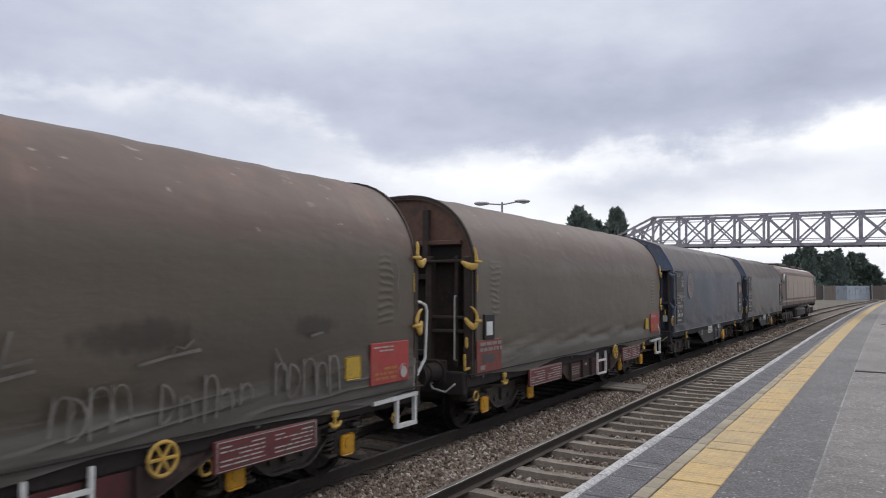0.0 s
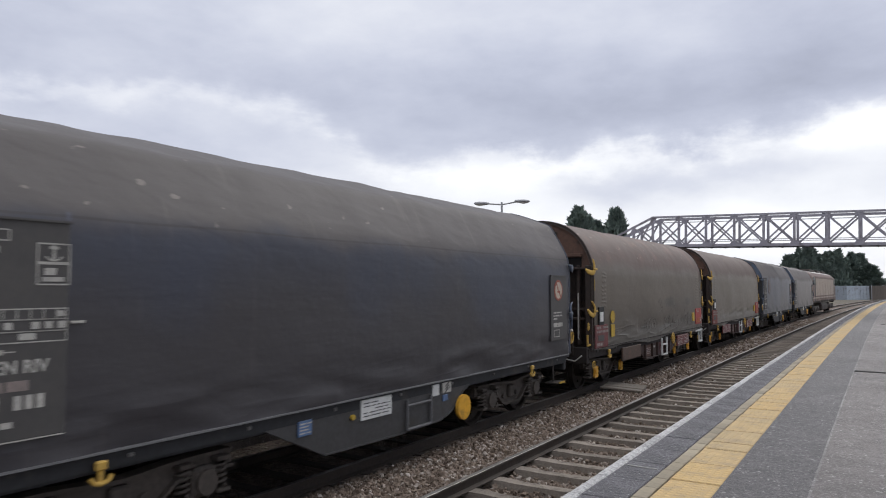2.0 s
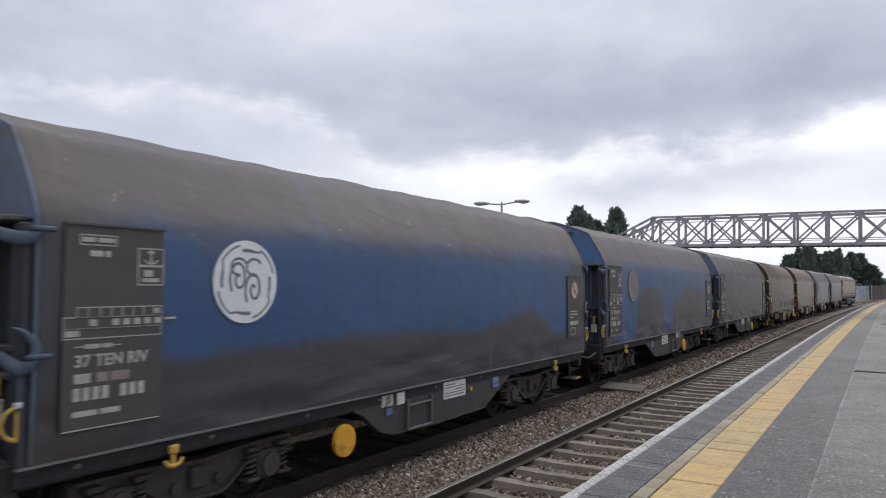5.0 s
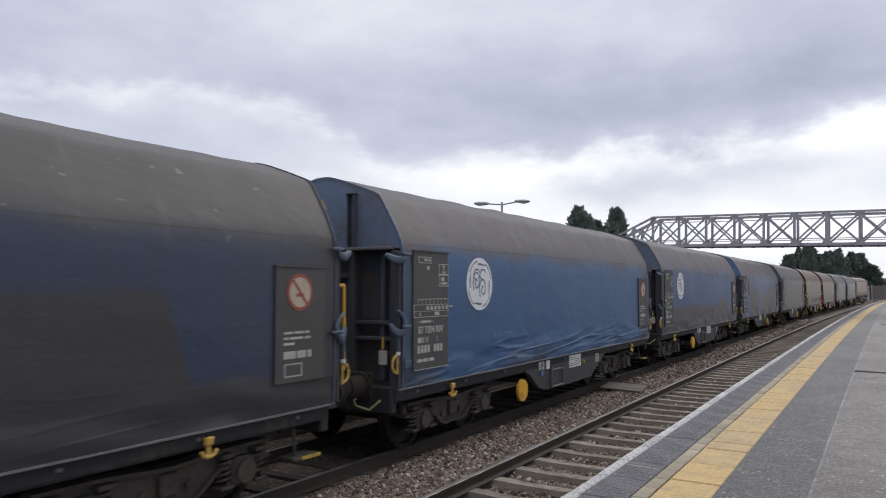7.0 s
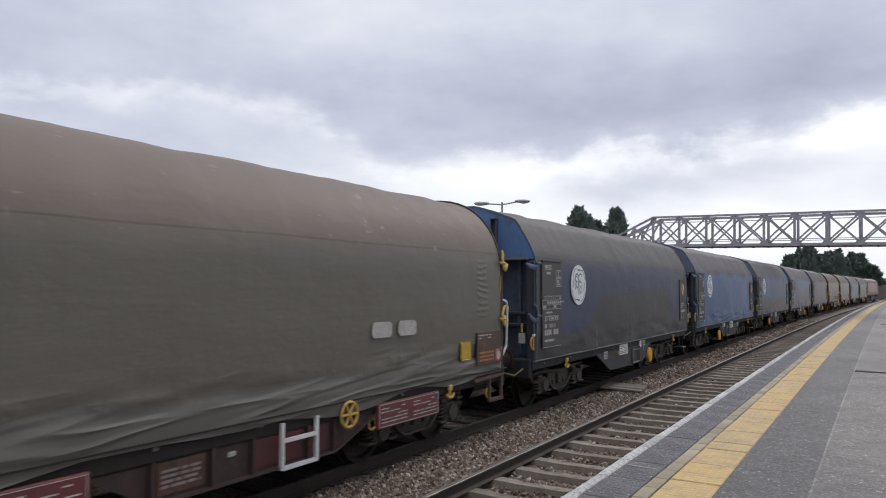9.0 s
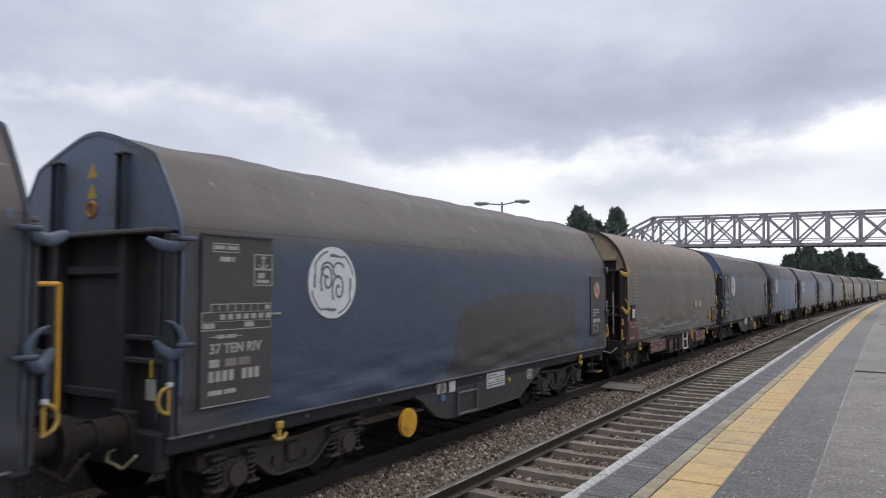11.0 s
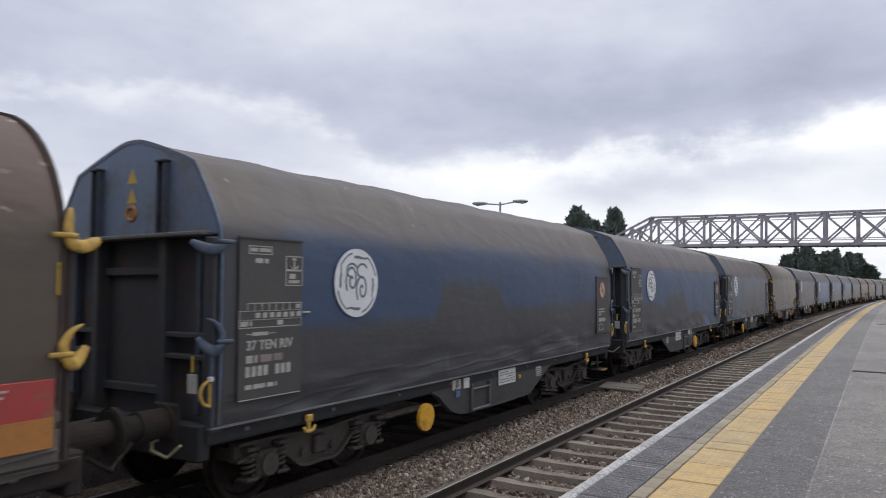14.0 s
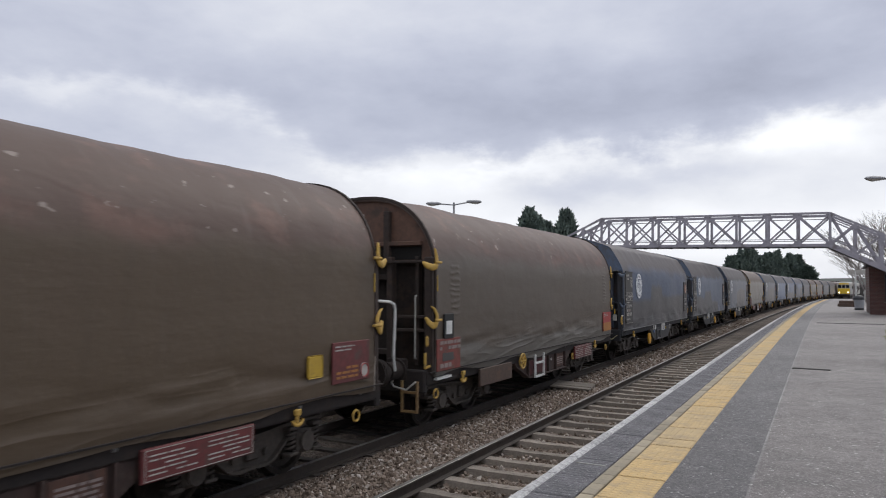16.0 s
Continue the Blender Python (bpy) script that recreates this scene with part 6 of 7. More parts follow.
def make_train():
    blue_label = "blue canvas-hooded wagon, %s"
    brown_label = "olive-brown canvas-hooded wagon, %s, yellow hooks"
    W = []
    W.append(blue_wagon(1, tarp("tarp_charcoal_a", (0.072, 0.068, 0.071), GREY, DUST, 1, 2.0, 0.8), False, 0, 1, None, blue_label % "blackened with grime"))
    W.append(blue_wagon(2, grimy_tarp("tarp_slate", (0.056, 0.070, 0.103), (0.062, 0.066, 0.078), DUST, 2, 1.2, 0.9, 0.6), False, 1, 2, None, blue_label % "faded and dusty"))
    W.append(brown_wagon(3, tarp("tarp_olive_a", (0.112, 0.094, 0.070), BROWN_DK, BROWN_DUST, 3, 0.8, 0.3, 0.5, seam=0, lash=0.5), False, 3, YELLOW, RED_DULL, RED, brown_label % "fairly clean", "text"))
    W.append(brown_wagon(4, tarp("tarp_olive_b", BROWN, BROWN_DK, (0.118, 0.080, 0.064), 4, 1.6, 0.5, 0.5, seam=0, rust=0.45, hem=0.7, slack=0.2, smudge=((1.15, 1.95, 0.65, 0.17), (3.35, 1.95, 0.40, 0.13)), lash=0.5), False, 4, YELLOW, MAROON, RED, brown_label % "sprayed with pale scrawl", "graffiti"))
    W.append(blue_wagon(5, tarp("tarp_charcoal_b", (0.040, 0.045, 0.066), (0.044, 0.040, 0.043), (0.088, 0.076, 0.072), 5, 1.9, 0.7, 0.5), False, 0, 5, None, blue_label % "blackened with grime"))
    W.append(blue_wagon(6, grimy_tarp("tarp_blue_a", BLUE, GREY, DUST, 6, 0, 0, 0.06, seam=0, fade=0.5, dust_low=2.68, show=0.3, stain=((-6, 1.0), (-3.6, 1.0), (-3.2, 2.1), (-2.6, 2.42), (-1.4, 2.38), (-0.95, 1.9), (-0.7, 1.1), (0.1, 1.1), (0.35, 2.0), (0.8, 2.2), (1.1, 1.85), (1.5, 2.2), (2.4, 2.42), (4.2, 2.28), (6, 2.2))),
                        False, 1, 6, LABEL_TEAL, blue_label % "with large black stains"))
    W.append(blue_wagon(7, grimy_tarp("tarp_blue_b", (0.029, 0.078, 0.188), GREY, DUST, 7, 0, 0, 0.10, seam=0, fade=0.5, dust_low=2.68, show=0.3, stain=((-6, 1.7), (-2, 1.8), (1, 1.7), (3.2, 1.95), (4.3, 1.5), (6, 1.7))), True, 2, 7, None, blue_label % "dark with grime along its lower half"))
    W.append(blue_wagon(8, grimy_tarp("tarp_blue_c", (0.036, 0.096, 0.210), (0.045, 0.064, 0.10), DUST, 8, 0.75, 0.45, 0.3, hem=1.4, seam=2.98, show=0.45), True, 2, 8, None, blue_label % "bright and fairly clean", 0.05))
    W.append(blue_wagon(9, grimy_tarp("tarp_blue_d", (0.030, 0.044, 0.084), (0.042, 0.039, 0.039), (0.082, 0.072, 0.066), 9, 0, 0, 0.09, stain=((-6, 1.3), (-3.3, 1.5), (-2.3, 2.2), (3.4, 2.36), (3.9, 1.5), (6, 1.4))), False, 2, 9, None, blue_label % "mostly covered by dark grime"))
    W.append(brown_wagon(10, tarp("tarp_olive_c", (0.130, 0.117, 0.096), (0.098, 0.087, 0.071), (0.158, 0.120, 0.098), 10, 0.8, 0.3, 0.5, hem=1.0, seam=2.95, show=0.15, slack=0.15, lash=0.5), False, 10, None, MAROON, STEEL_BROWN, brown_label % "rippled at its hem", "patched", 0.10))
    W.append(blue_wagon(11, grimy_tarp("tarp_blue_e", (0.055, 0.078, 0.122), (0.062, 0.055, 0.054), DUST, 11, 0, 0, 0.07, stain=((-6, 1.0), (-1.2, 1.0), (-0.6, 2.1), (1.5, 2.34), (3.8, 2.2), (4.2, 1.1), (6, 1.0))), True, 2, 11, None, blue_label % "with one large black stain"))
    W.append(blue_wagon(12, grimy_tarp("tarp_blue_f", (0.032, 0.071, 0.148), (0.049, 0.049, 0.053), DUST, 12, 0, 0, 0.10, show=0.2, stain=((-6, 1.95), (-3.5, 1.95), (-2.2, 1.8), (-1.6, 2.2), (0.0, 2.2), (0.45, 1.66), (2.7, 1.60), (2.95, 1.0), (6, 1.0))), False, 2, 12, None, blue_label % "dark with grime below the badge"))
    W.append(blue_wagon(13, grimy_tarp("tarp_blue_g", (0.034, 0.063, 0.128), (0.050, 0.048, 0.050), DUST, 13, 0, 0, 0.12, hem=0.3, seam=0, fade=0.45, show=0.4, stain=((-6, 1.95), (-2, 1.95), (-1.6, 2.45), (0.0, 2.45), (0.4, 2.05), (6, 2.1))), True, 2, 13, None, blue_label % "dull with dark grime"))
    W.append(brown_wagon(14, tarp("tarp_olive_d", (0.093, 0.073, 0.055), BROWN_DK, (0.114, 0.074, 0.060), 14, 0.8, 0.3, 0.5, hem=0.55, rust=0.65, seam=0, lash=0.5), True, 14, None, RED_DULL, RED, brown_label % "sagging and rippled", None, 0.12))
    W.append(brown_wagon(15, tarp("tarp_olive_e", (0.100, 0.070, 0.044), (0.073, 0.052, 0.034), (0.102, 0.063, 0.050), 15, 0.8, 0.3, 0.5, rust=0.6, seam=0, hem=0.3, ends=0.8), True, 15, None, MAROON, MAROON, brown_label % "reddish dust on top"))
    return W


# coupling lengths in order, and each wagon's place on the line at the start
LENGTHS = [LB, LB, LR, LR, LB, LB, LB, LB, LB, LR, LB, LB, LB, LR, LR]
START = [0.0] * 15
START[11] = 10.28 - SPEED * 12.5
for _k in range(10, -1, -1):
    START[_k] = START[_k + 1] + (LENGTHS[_k] + LENGTHS[_k + 1]) / 2
for _k in range(12, 15):
    START[_k] = START[_k - 1] - (LENGTHS[_k] + LENGTHS[_k - 1]) / 2

START[9] += 0.2
START[13] += 0.06
TRAIN = make_train()


# ------------------------------------------------------------------ locomotive
ROOF_GREY = grained("loco_roof", (0.55, 0.52, 0.48), (0.38, 0.35, 0.32), 12, 1.0, 0.6, 0.1, 0.003, (0.10, 0.09, 0.085))
GOLD = grained("loco_gold_band", (0.42, 0.335, 0.265), (0.31, 0.245, 0.195), 12, 1.2, 0.5, 0.0, 0.001, (0.25, 0.20, 0.15))
LOCO_DARK = grained("grimy_maroon", (0.21, 0.135, 0.115), (0.14, 0.095, 0.082), 10, 0.8, 0.6, 0, 0.002, (0.12, 0.10, 0.09))
GLASS = grained("dark_window", (0.012, 0.014, 0.018), (0.02, 0.022, 0.026), 5, 0.5, 0.12, 0.0, 0.0002)
YELLOW_END = grained("warning_yellow", (0.80, 0.55, 0.03), (0.70, 0.47, 0.03), 12, 1.0, 0.5, 0.0, 0.001)
LENS, _g = surface("lit_headlamp")
_e = _g.n("ShaderNodeEmission", {0: (1.0, 0.95, 0.85, 1), 1: 6.0})
_g.n("ShaderNodeOutputMaterial", {0: _e.outputs[0]})


def body_section(y, half, low, high, k=1.0):
    """Slab sides and a rounded roof."""
    pts = [(-half, low), (-half, high - 0.75), (-half * 0.97, high - 0.45), (-half * 0.82, high - 0.2), (-half * 0.45, high - 0.03), (0, high)]
    pts = pts + [(-x, z) for x, z in reversed(pts[:-1])]
    return [(x, y, z) for x, z in pts]


def make_loco():
    w = thing("locomotive", pose(0, 0, 0), "diesel freight locomotive, maroon with a wide gold band", "locomotive")
    H = 10.6
    secs = [body_section(-H, 1.20, 1.25, 2.6), body_section(-H + 0.15, 1.27, 1.25, 3.3), body_section(-H + 0.9, 1.32, 1.25, 3.75), body_section(-H + 2.6, 1.32, 1.25, 3.85), body_section(H - 2.6, 1.32, 1.25, 3.85),
            body_section(H - 0.9, 1.32, 1.25, 3.75), body_section(H - 0.15, 1.27, 1.25, 3.3), body_section(H, 1.20, 1.25, 2.6)]
    body = part("body", loft(secs), LOCO_DARK, w, "grimy dark maroon locomotive body")
    bm = bmesh.new()
    for sx in (-1, 1):
        box(bm, (sx * 1.325, 0, 2.45), (0.012, 2 * H - 5.2, 1.50))
        box(bm, (sx * 1.327, 0, 1.52), (0.012, 2 * H - 1.6, 0.10))
    part("gold_band", bm, GOLD, w, "wide gold band along the side")
    for y in np.linspace(-H + 3.4, H - 3.4, 7):
        for sx in (-1, 1):
            rib = part("body_rib", shared("body_rib", GOLD, lambda: box(bmesh.new(), (0, 0, 2.0), (0.012, 0.05, 1.7))), None, body)
            rib.location = (1.333 * sx, y, 0)
    part("roof", loft([[(x, y, z + 0.012) for x, _, z in body_section(y, 1.28, 3.35, 3.87)] for y in (-H + 2.6, H - 2.6)]), ROOF_GREY, w, "pale dusty roof with grilles")
    for y, l in ((-5.2, 3.4), (0.2, 2.6), (4.6, 3.0)):
        bm = bmesh.new()
        box(bm, (0, y, 3.92), (1.5, l, 0.16), None, 0.03)
        for k in range(int(l / 0.3)):
            box(bm, (0, y - l / 2 + 0.2 + k * 0.3, 4.01), (1.4, 0.06, 0.03))
        part("roof_grille", bm, STEEL_DARK, w)
    for way in (-1, 1):
        for sx in (-1, 1):
            bm = bmesh.new()
            box(bm, (sx * 1.325, way * (H - 1.5), 2.95), (0.02, 0.9, 0.62), None, 0.005)
            part("side_window", bm, GLASS, w)
            bm = bmesh.new()
            box(bm, (sx * 1.325, way * (H - 2.35), 2.2), (0.016, 0.55, 1.95), None, 0.004)
            part("cab_door", bm, PANEL, w, "dark cab door")
            bm = bmesh.new()
            box(bm, (sx * 0.6, way * (H - 0.03), 2.95), (0.9, 0.03, 0.55), pose(0, 0, 0, -way * 12, 0, 0))
            part("windscreen", bm, GLASS, w)
            b = part("buffer", shared("buffer" + str(way), STEEL_DARK, lambda: buffer_mesh(way)), None, w)
            b.location = (0.875 * sx, way * (H - 0.05), 1.05)
        bm = bmesh.new()
        box(bm, (0, way * (H + 0.0), 1.75), (2.4, 0.04, 1.0), None, 0.01)
        part("warning_panel", bm, YELLOW_END, w, "yellow end panel")
    bm = bmesh.new()
    box(bm, (0, 0, 1.14), (2.3, 2 * H - 0.2, 0.2), None, 0.02)
    part("solebar", bm, STEEL_DARK, w)
    bm = bmesh.new()
    box(bm, (0, 0, 0.62), (2.5, 5.2, 0.66), None, 0.12)
    part("fuel_tank", bm, STEEL_DARK, w)
    for y in (-6.6, 6.6):
        bm = bmesh.new()
        for sx in (-1, 1):
            plate(bm, [(-2.5, 0.62), (-2.3, 0.78), (2.3, 0.78), (2.5, 0.62), (2.3, 0.42), (-2.3, 0.42)], sx * 1.02, sx * 1.16)
            for k in (-1.0, 1.0):
                box(bm, (sx * 1.16, k, 0.5), (0.10, 0.5, 0.36), None, 0.03)
        box(bm, (0, 0, 0.6), (2.0, 3.4, 0.2))
        b = part("bogie", bm, STEEL_DARK, w)
        b.location = (0, y, 0)
        for dy in (-1.85, 0.0, 1.85):
            q = part("wheelset", shared("wheelset", WHEEL, wheel_mesh), None, b)
            q.location = (0, dy, R_WHEEL)
            WHEELS.append((q, dy, R_WHEEL))
            for tag, way in (("", lambda f: f), ("_far", mirrored)):
                p = part("axlebox", shared("axlebox" + tag, STEEL_DARK, way(axlebox_mesh)), None, b)
                p.location = (0, dy, 0)
    return w


def make_unit():
    """The yellow-fronted passenger unit that comes the other way, far off."""
    w = thing("passenger_unit", pose(0, 0, 0), "oncoming passenger train with a yellow front", "train")
    H = 11.4
    secs = [body_section(-H, 1.25, 0.9, 3.1), body_section(-H + 0.25, 1.32, 0.85, 3.65), body_section(-H + 1.2, 1.36, 0.85, 3.8), body_section(H, 1.36, 0.85, 3.8)]
    part("body", loft(secs), OFFWHITE, w, "pale carriage body")
    bm = bmesh.new()
    box(bm, (0, -H - 0.01, 1.62), (2.46, 0.06, 1.25), None, 0.02)
    box(bm, (0, -H + 0.06, 3.30), (2.0, 0.20, 0.30), None, 0.02)
    part("front_panel", bm, YELLOW_END, w, "yellow front")
    for x in (-0.82, 0.0, 0.82):
        bm = bmesh.new()
        box(bm, (x, -H + 0.02, 2.68), (0.68, 0.06, 0.72), None, 0.02)
        part("windscreen", bm, GLASS, w)
    for x in (-0.9, 0.9):
        bm = bmesh.new()
        rod(bm, (x, -H - 0.02, 1.35), (x, -H - 0.07, 1.35), 0.12, 12)
        part("headlight", bm, LENS, w, "lit headlight")
    for k in range(7):
        for sx in (-1, 1):
            bm = bmesh.new()
            box(bm, (sx * 1.362, -H + 4.0 + k * 2.7, 2.45), (0.02, 1.6, 0.8), None, 0.004)
            part("side_window", bm, GLASS, w)
    bm = bmesh.new()
    box(bm, (0, 0, 0.62), (2.3, 2 * H - 1.0, 0.5), None, 0.05)
    part("underframe", bm, STEEL_DARK, w)
    for y in (-8.0, 8.0):
        for dy in (-1.2, 1.2):
            q = part("wheelset", shared("wheelset", WHEEL, wheel_mesh), None, w)
            q.location = (0, y + dy, R_WHEEL)
            UNIT_WHEELS.append((q, y + dy, R_WHEEL))
    return w


UNIT_WHEELS = []
LOCO = make_loco()
LOCO_START = START[0] + LB / 2 + 10.9
UNIT = make_unit()
UNIT_SPEED, UNIT_END = 19.0, 190.0


# ------------------------------------------------------------------ footbridge
BRIDGE_PAINT = grained("grey_lilac_bridge_paint", (0.37, 0.355, 0.395), (0.26, 0.245, 0.275), 9, 0.8, 0.55, 0.1, 0.002, (0.14, 0.12, 0.12))
DECK_DARK = grained("bridge_deck", (0.09, 0.08, 0.085), (0.06, 0.055, 0.06), 9, 0.8, 0.8, 0.0, 0.003)
BRICK_RED = None


def brick_look():
    m, g = surface("red_brick_wall")
    co = g.n("ShaderNodeTexCoord").outputs["Object"]
    turned = g.n("ShaderNodeMapping", {"Vector": co, "Rotation": (radians(90), 0, 0)}).outputs[0]
    b = g.n("ShaderNodeTexBrick", {"Vector": turned, "Color1": (0.14, 0.060, 0.048, 1), "Color2": (0.095, 0.045, 0.038, 1), "Mortar": (0.16, 0.13, 0.115, 1), "Scale": 1.0, "Mortar Size": 0.008, "Brick Width": 0.225, "Row Height": 0.075})
    col = g.mix(g.m("MULTIPLY", g.noise(co, 3.0, 5.0, 0.6), 0.5), b.outputs[0], (0.075, 0.035, 0.03))
    close(g, col, 0.85, 0.0, b.outputs[1], -0.006)
    return m


BRICK = brick_look()


def make_bridge():
    """Lattice footbridge over both tracks; local +X runs from the far side to the near platform, +Y away along the line."""
    p = spot(45.9, 7.2)
    th = along(45.9)[2]
    base = pose(p.x, p.y, 0, 0, 1.25, -math.degrees(th))
    br = thing("footbridge", base, "grey lattice steel footbridge with stairs over the tracks", "footbridge")
    L, N = 13.2, 8
    lo, hi = 4.72, 6.70
    for y in (0.0, 1.75):
        bay = L / N
        bm = bmesh.new()
        beam(bm, (-L, y, lo + 0.08), (0, y, lo + 0.08), 0.14, 0.17)
        tr = part("bottom_chord", bm, BRIDGE_PAINT, br)
        bm = bmesh.new()
        beam(bm, (-L, y, hi - 0.06), (0, y, hi - 0.06), 0.13, 0.12)
        part("top_chord", bm, BRIDGE_PAINT, br)
        bm = bmesh.new()
        beam(bm, (-L, y - 0.02, hi - 0.28), (0, y - 0.02, hi - 0.28), 0.05, 0.045)
        part("handrail", bm, BRIDGE_PAINT, br)
        bm = bmesh.new()
        beam(bm, (-L, y - 0.01, lo + 0.42), (0, y - 0.01, lo + 0.42), 0.05, 0.04)
        part("kick_rail", bm, BRIDGE_PAINT, br)
        for i in range(N + 1):
            x = -L + i * bay
            bm = bmesh.new()
            beam(bm, (x, y, lo + 0.14), (x, y, hi - 0.1), 0.14, 0.12)
            part("upright", bm, BRIDGE_PAINT, br)
            for z, way in ((hi - 0.2, -1), (lo + 0.25, 1)):
                bm = bmesh.new()
                plate(bm, [(x - 0.25, z - 0.10 * way), (x + 0.25, z - 0.10 * way), (x + 0.12, z + 0.10 * way), (x - 0.12, z + 0.10 * way)], y - 0.03, y + 0.03)
                bmesh.ops.transform(bm, matrix=Matrix(((0, 1, 0, 0), (1, 0, 0, 0), (0, 0, 1, 0), (0, 0, 0, 1))), verts=bm.verts)
                part("gusset", bm, BRIDGE_PAINT, br)
            if i < N:
                for a, b in ((lo + 0.2, hi - 0.15), (hi - 0.15, lo + 0.2)):
                    bm = bmesh.new()
                    beam(bm, (x, y + (0.03 if a < b else -0.03), a), (x + bay, y + (0.03 if a < b else -0.03), b), 0.05, 0.095)
                    part("diagonal", bm, BRIDGE_PAINT, br)
    bm = bmesh.new()
    box(bm, (-L / 2, 0.87, lo + 0.12), (L, 1.7, 0.08))
    part("deck", bm, DECK_DARK, br, "dark plank deck")
    for i in range(N * 2 + 1):
        bm = bmesh.new()
        beam(bm, (-L + i * L / N / 2, 0, lo + 0.02), (-L + i * L / N / 2, 1.75, lo + 0.02), 0.09, 0.10)
        part("crossbeam", bm, DECK_DARK, br)
    # stairs down on both sides
    for x0, way in ((0.0, 1), (-L, -1)):
        run, fall = 7.6, 3.75
        slope = fall / run
        for y in (0.0, 1.75):
            for dz, hgt, wid, nm in ((0.08, 0.30, 0.12, "stringer"), (hi - lo - 0.06, 0.12, 0.12, "stair_rail"), (hi - lo - 0.35, 0.07, 0.05, "stair_handrail"), (0.55, 0.07, 0.05, "stair_handrail")):
                bm = bmesh.new()
                beam(bm, (x0, y, lo + dz), (x0 + way * run, y, lo + dz - fall), wid, hgt)
                part(nm, bm, BRIDGE_PAINT, br)
            for i in range(6):
                x = x0 + way * (i * 1.25 + 0.0)
                z = lo - slope * i * 1.25
                if i:
                    bm = bmesh.new()
                    beam(bm, (x, y, z), (x, y, z + hi - lo), 0.16, 0.1)
                    part("upright", bm, BRIDGE_PAINT, br)
                if i < 5:
                    z2 = z - slope * 1.25
                    for a, b in ((z + 0.15, z2 + hi - lo - 0.1), (z + hi - lo - 0.1, z2 + 0.15)):
                        bm = bmesh.new()
                        beam(bm, (x, y, a), (x + way * 1.25, y, b), 0.05, 0.10)
                        part("diagonal", bm, BRIDGE_PAINT, br)
        for i in range(22):
            bm = bmesh.new()
            box(bm, (x0 + way * (i + 0.5) * run / 22, 0.87, lo + 0.05 - (i + 0.5) * fall / 22), (0.30, 1.65, 0.05))
            part("tread", bm, DECK_DARK, br)
        bm = bmesh.new()
        beam(bm, (x0, 0.87, lo - 0.05), (x0 + way * run, 0.87, lo - 0.05 - fall), 1.6, 0.04)
        part("soffit", bm, DECK_DARK, br)
    # legs
    for x in (-L + 0.15,):
        for y in (0.0, 1.75):
            bm = bmesh.new()
            beam(bm, (x, y, PLAT - 0.02), (x, y, lo), 0.22, 0.22)
            part("leg", bm, BRIDGE_PAINT, br)
    return br


def make_building():
    """Brick block under the stairs."""
    p = spot(47.4, 9.2)
    th = along(47.4)[2]
    h = thing("station_building", pose(p.x, p.y, PLAT, 0, 0, -math.degrees(th)), "small red brick station building under the stairs", "building")
    bm = bmesh.new()
    W, D, T = 6.0, 5.0, 0.25
    # front wall with a window opening
    for x0, x1, z0, z1 in ((0, 0.75, 0, 2.72), (1.75, W, 0, 2.72), (0.75, 1.75, 0, 0.72), (0.75, 1.75, 2.3, 2.72)):
        box(bm, ((x0 + x1) / 2, T / 2, (z0 + z1) / 2), (x1 - x0 - 0.002, T, z1 - z0 - 0.002))
    part("wall", bm, BRICK, h)
    for x, y, sx, sy in ((T / 2, D / 2 + T / 2 + 0.002, T, D - T - 0.004), (W - T / 2, D / 2 + T / 2 + 0.002, T, D - T - 0.004), (W / 2, D - T / 2, W - 2 * T - 0.01, T)):
        bm = bmesh.new()
        box(bm, (x, y, 1.36), (sx, sy, 2.72))
        part("wall", bm, BRICK, h)
    bm = bmesh.new()
    box(bm, (W / 2, D / 2, 2.80), (W + 0.3, D + 0.3, 0.15), None, 0.02)
    part("roof", bm, DECK_DARK, h)
    bm = bmesh.new()
    outline(bm, 0, 0.75, 1.75, 0.72, 2.3, 0.07)
    bmesh.ops.transform(bm, matrix=Matrix(((0, 1, 0, 0), (12, 0, 0, 0.08), (0, 0, 1, 0), (0, 0, 0, 1))), verts=bm.verts)
    f = part("window", bm, PANEL, h, "dark framed window")
    bm = bmesh.new()
    box(bm, (1.25, 0.12, 1.51), (0.95, 0.02, 1.5))
    part("pane", bm, GLASS, f)
    bm = bmesh.new()
    box(bm, (1.25, -0.01, 0.70), (1.15, 0.14, 0.06), None, 0.01)
    part("sill", bm, CONCRETE, f)
    return h


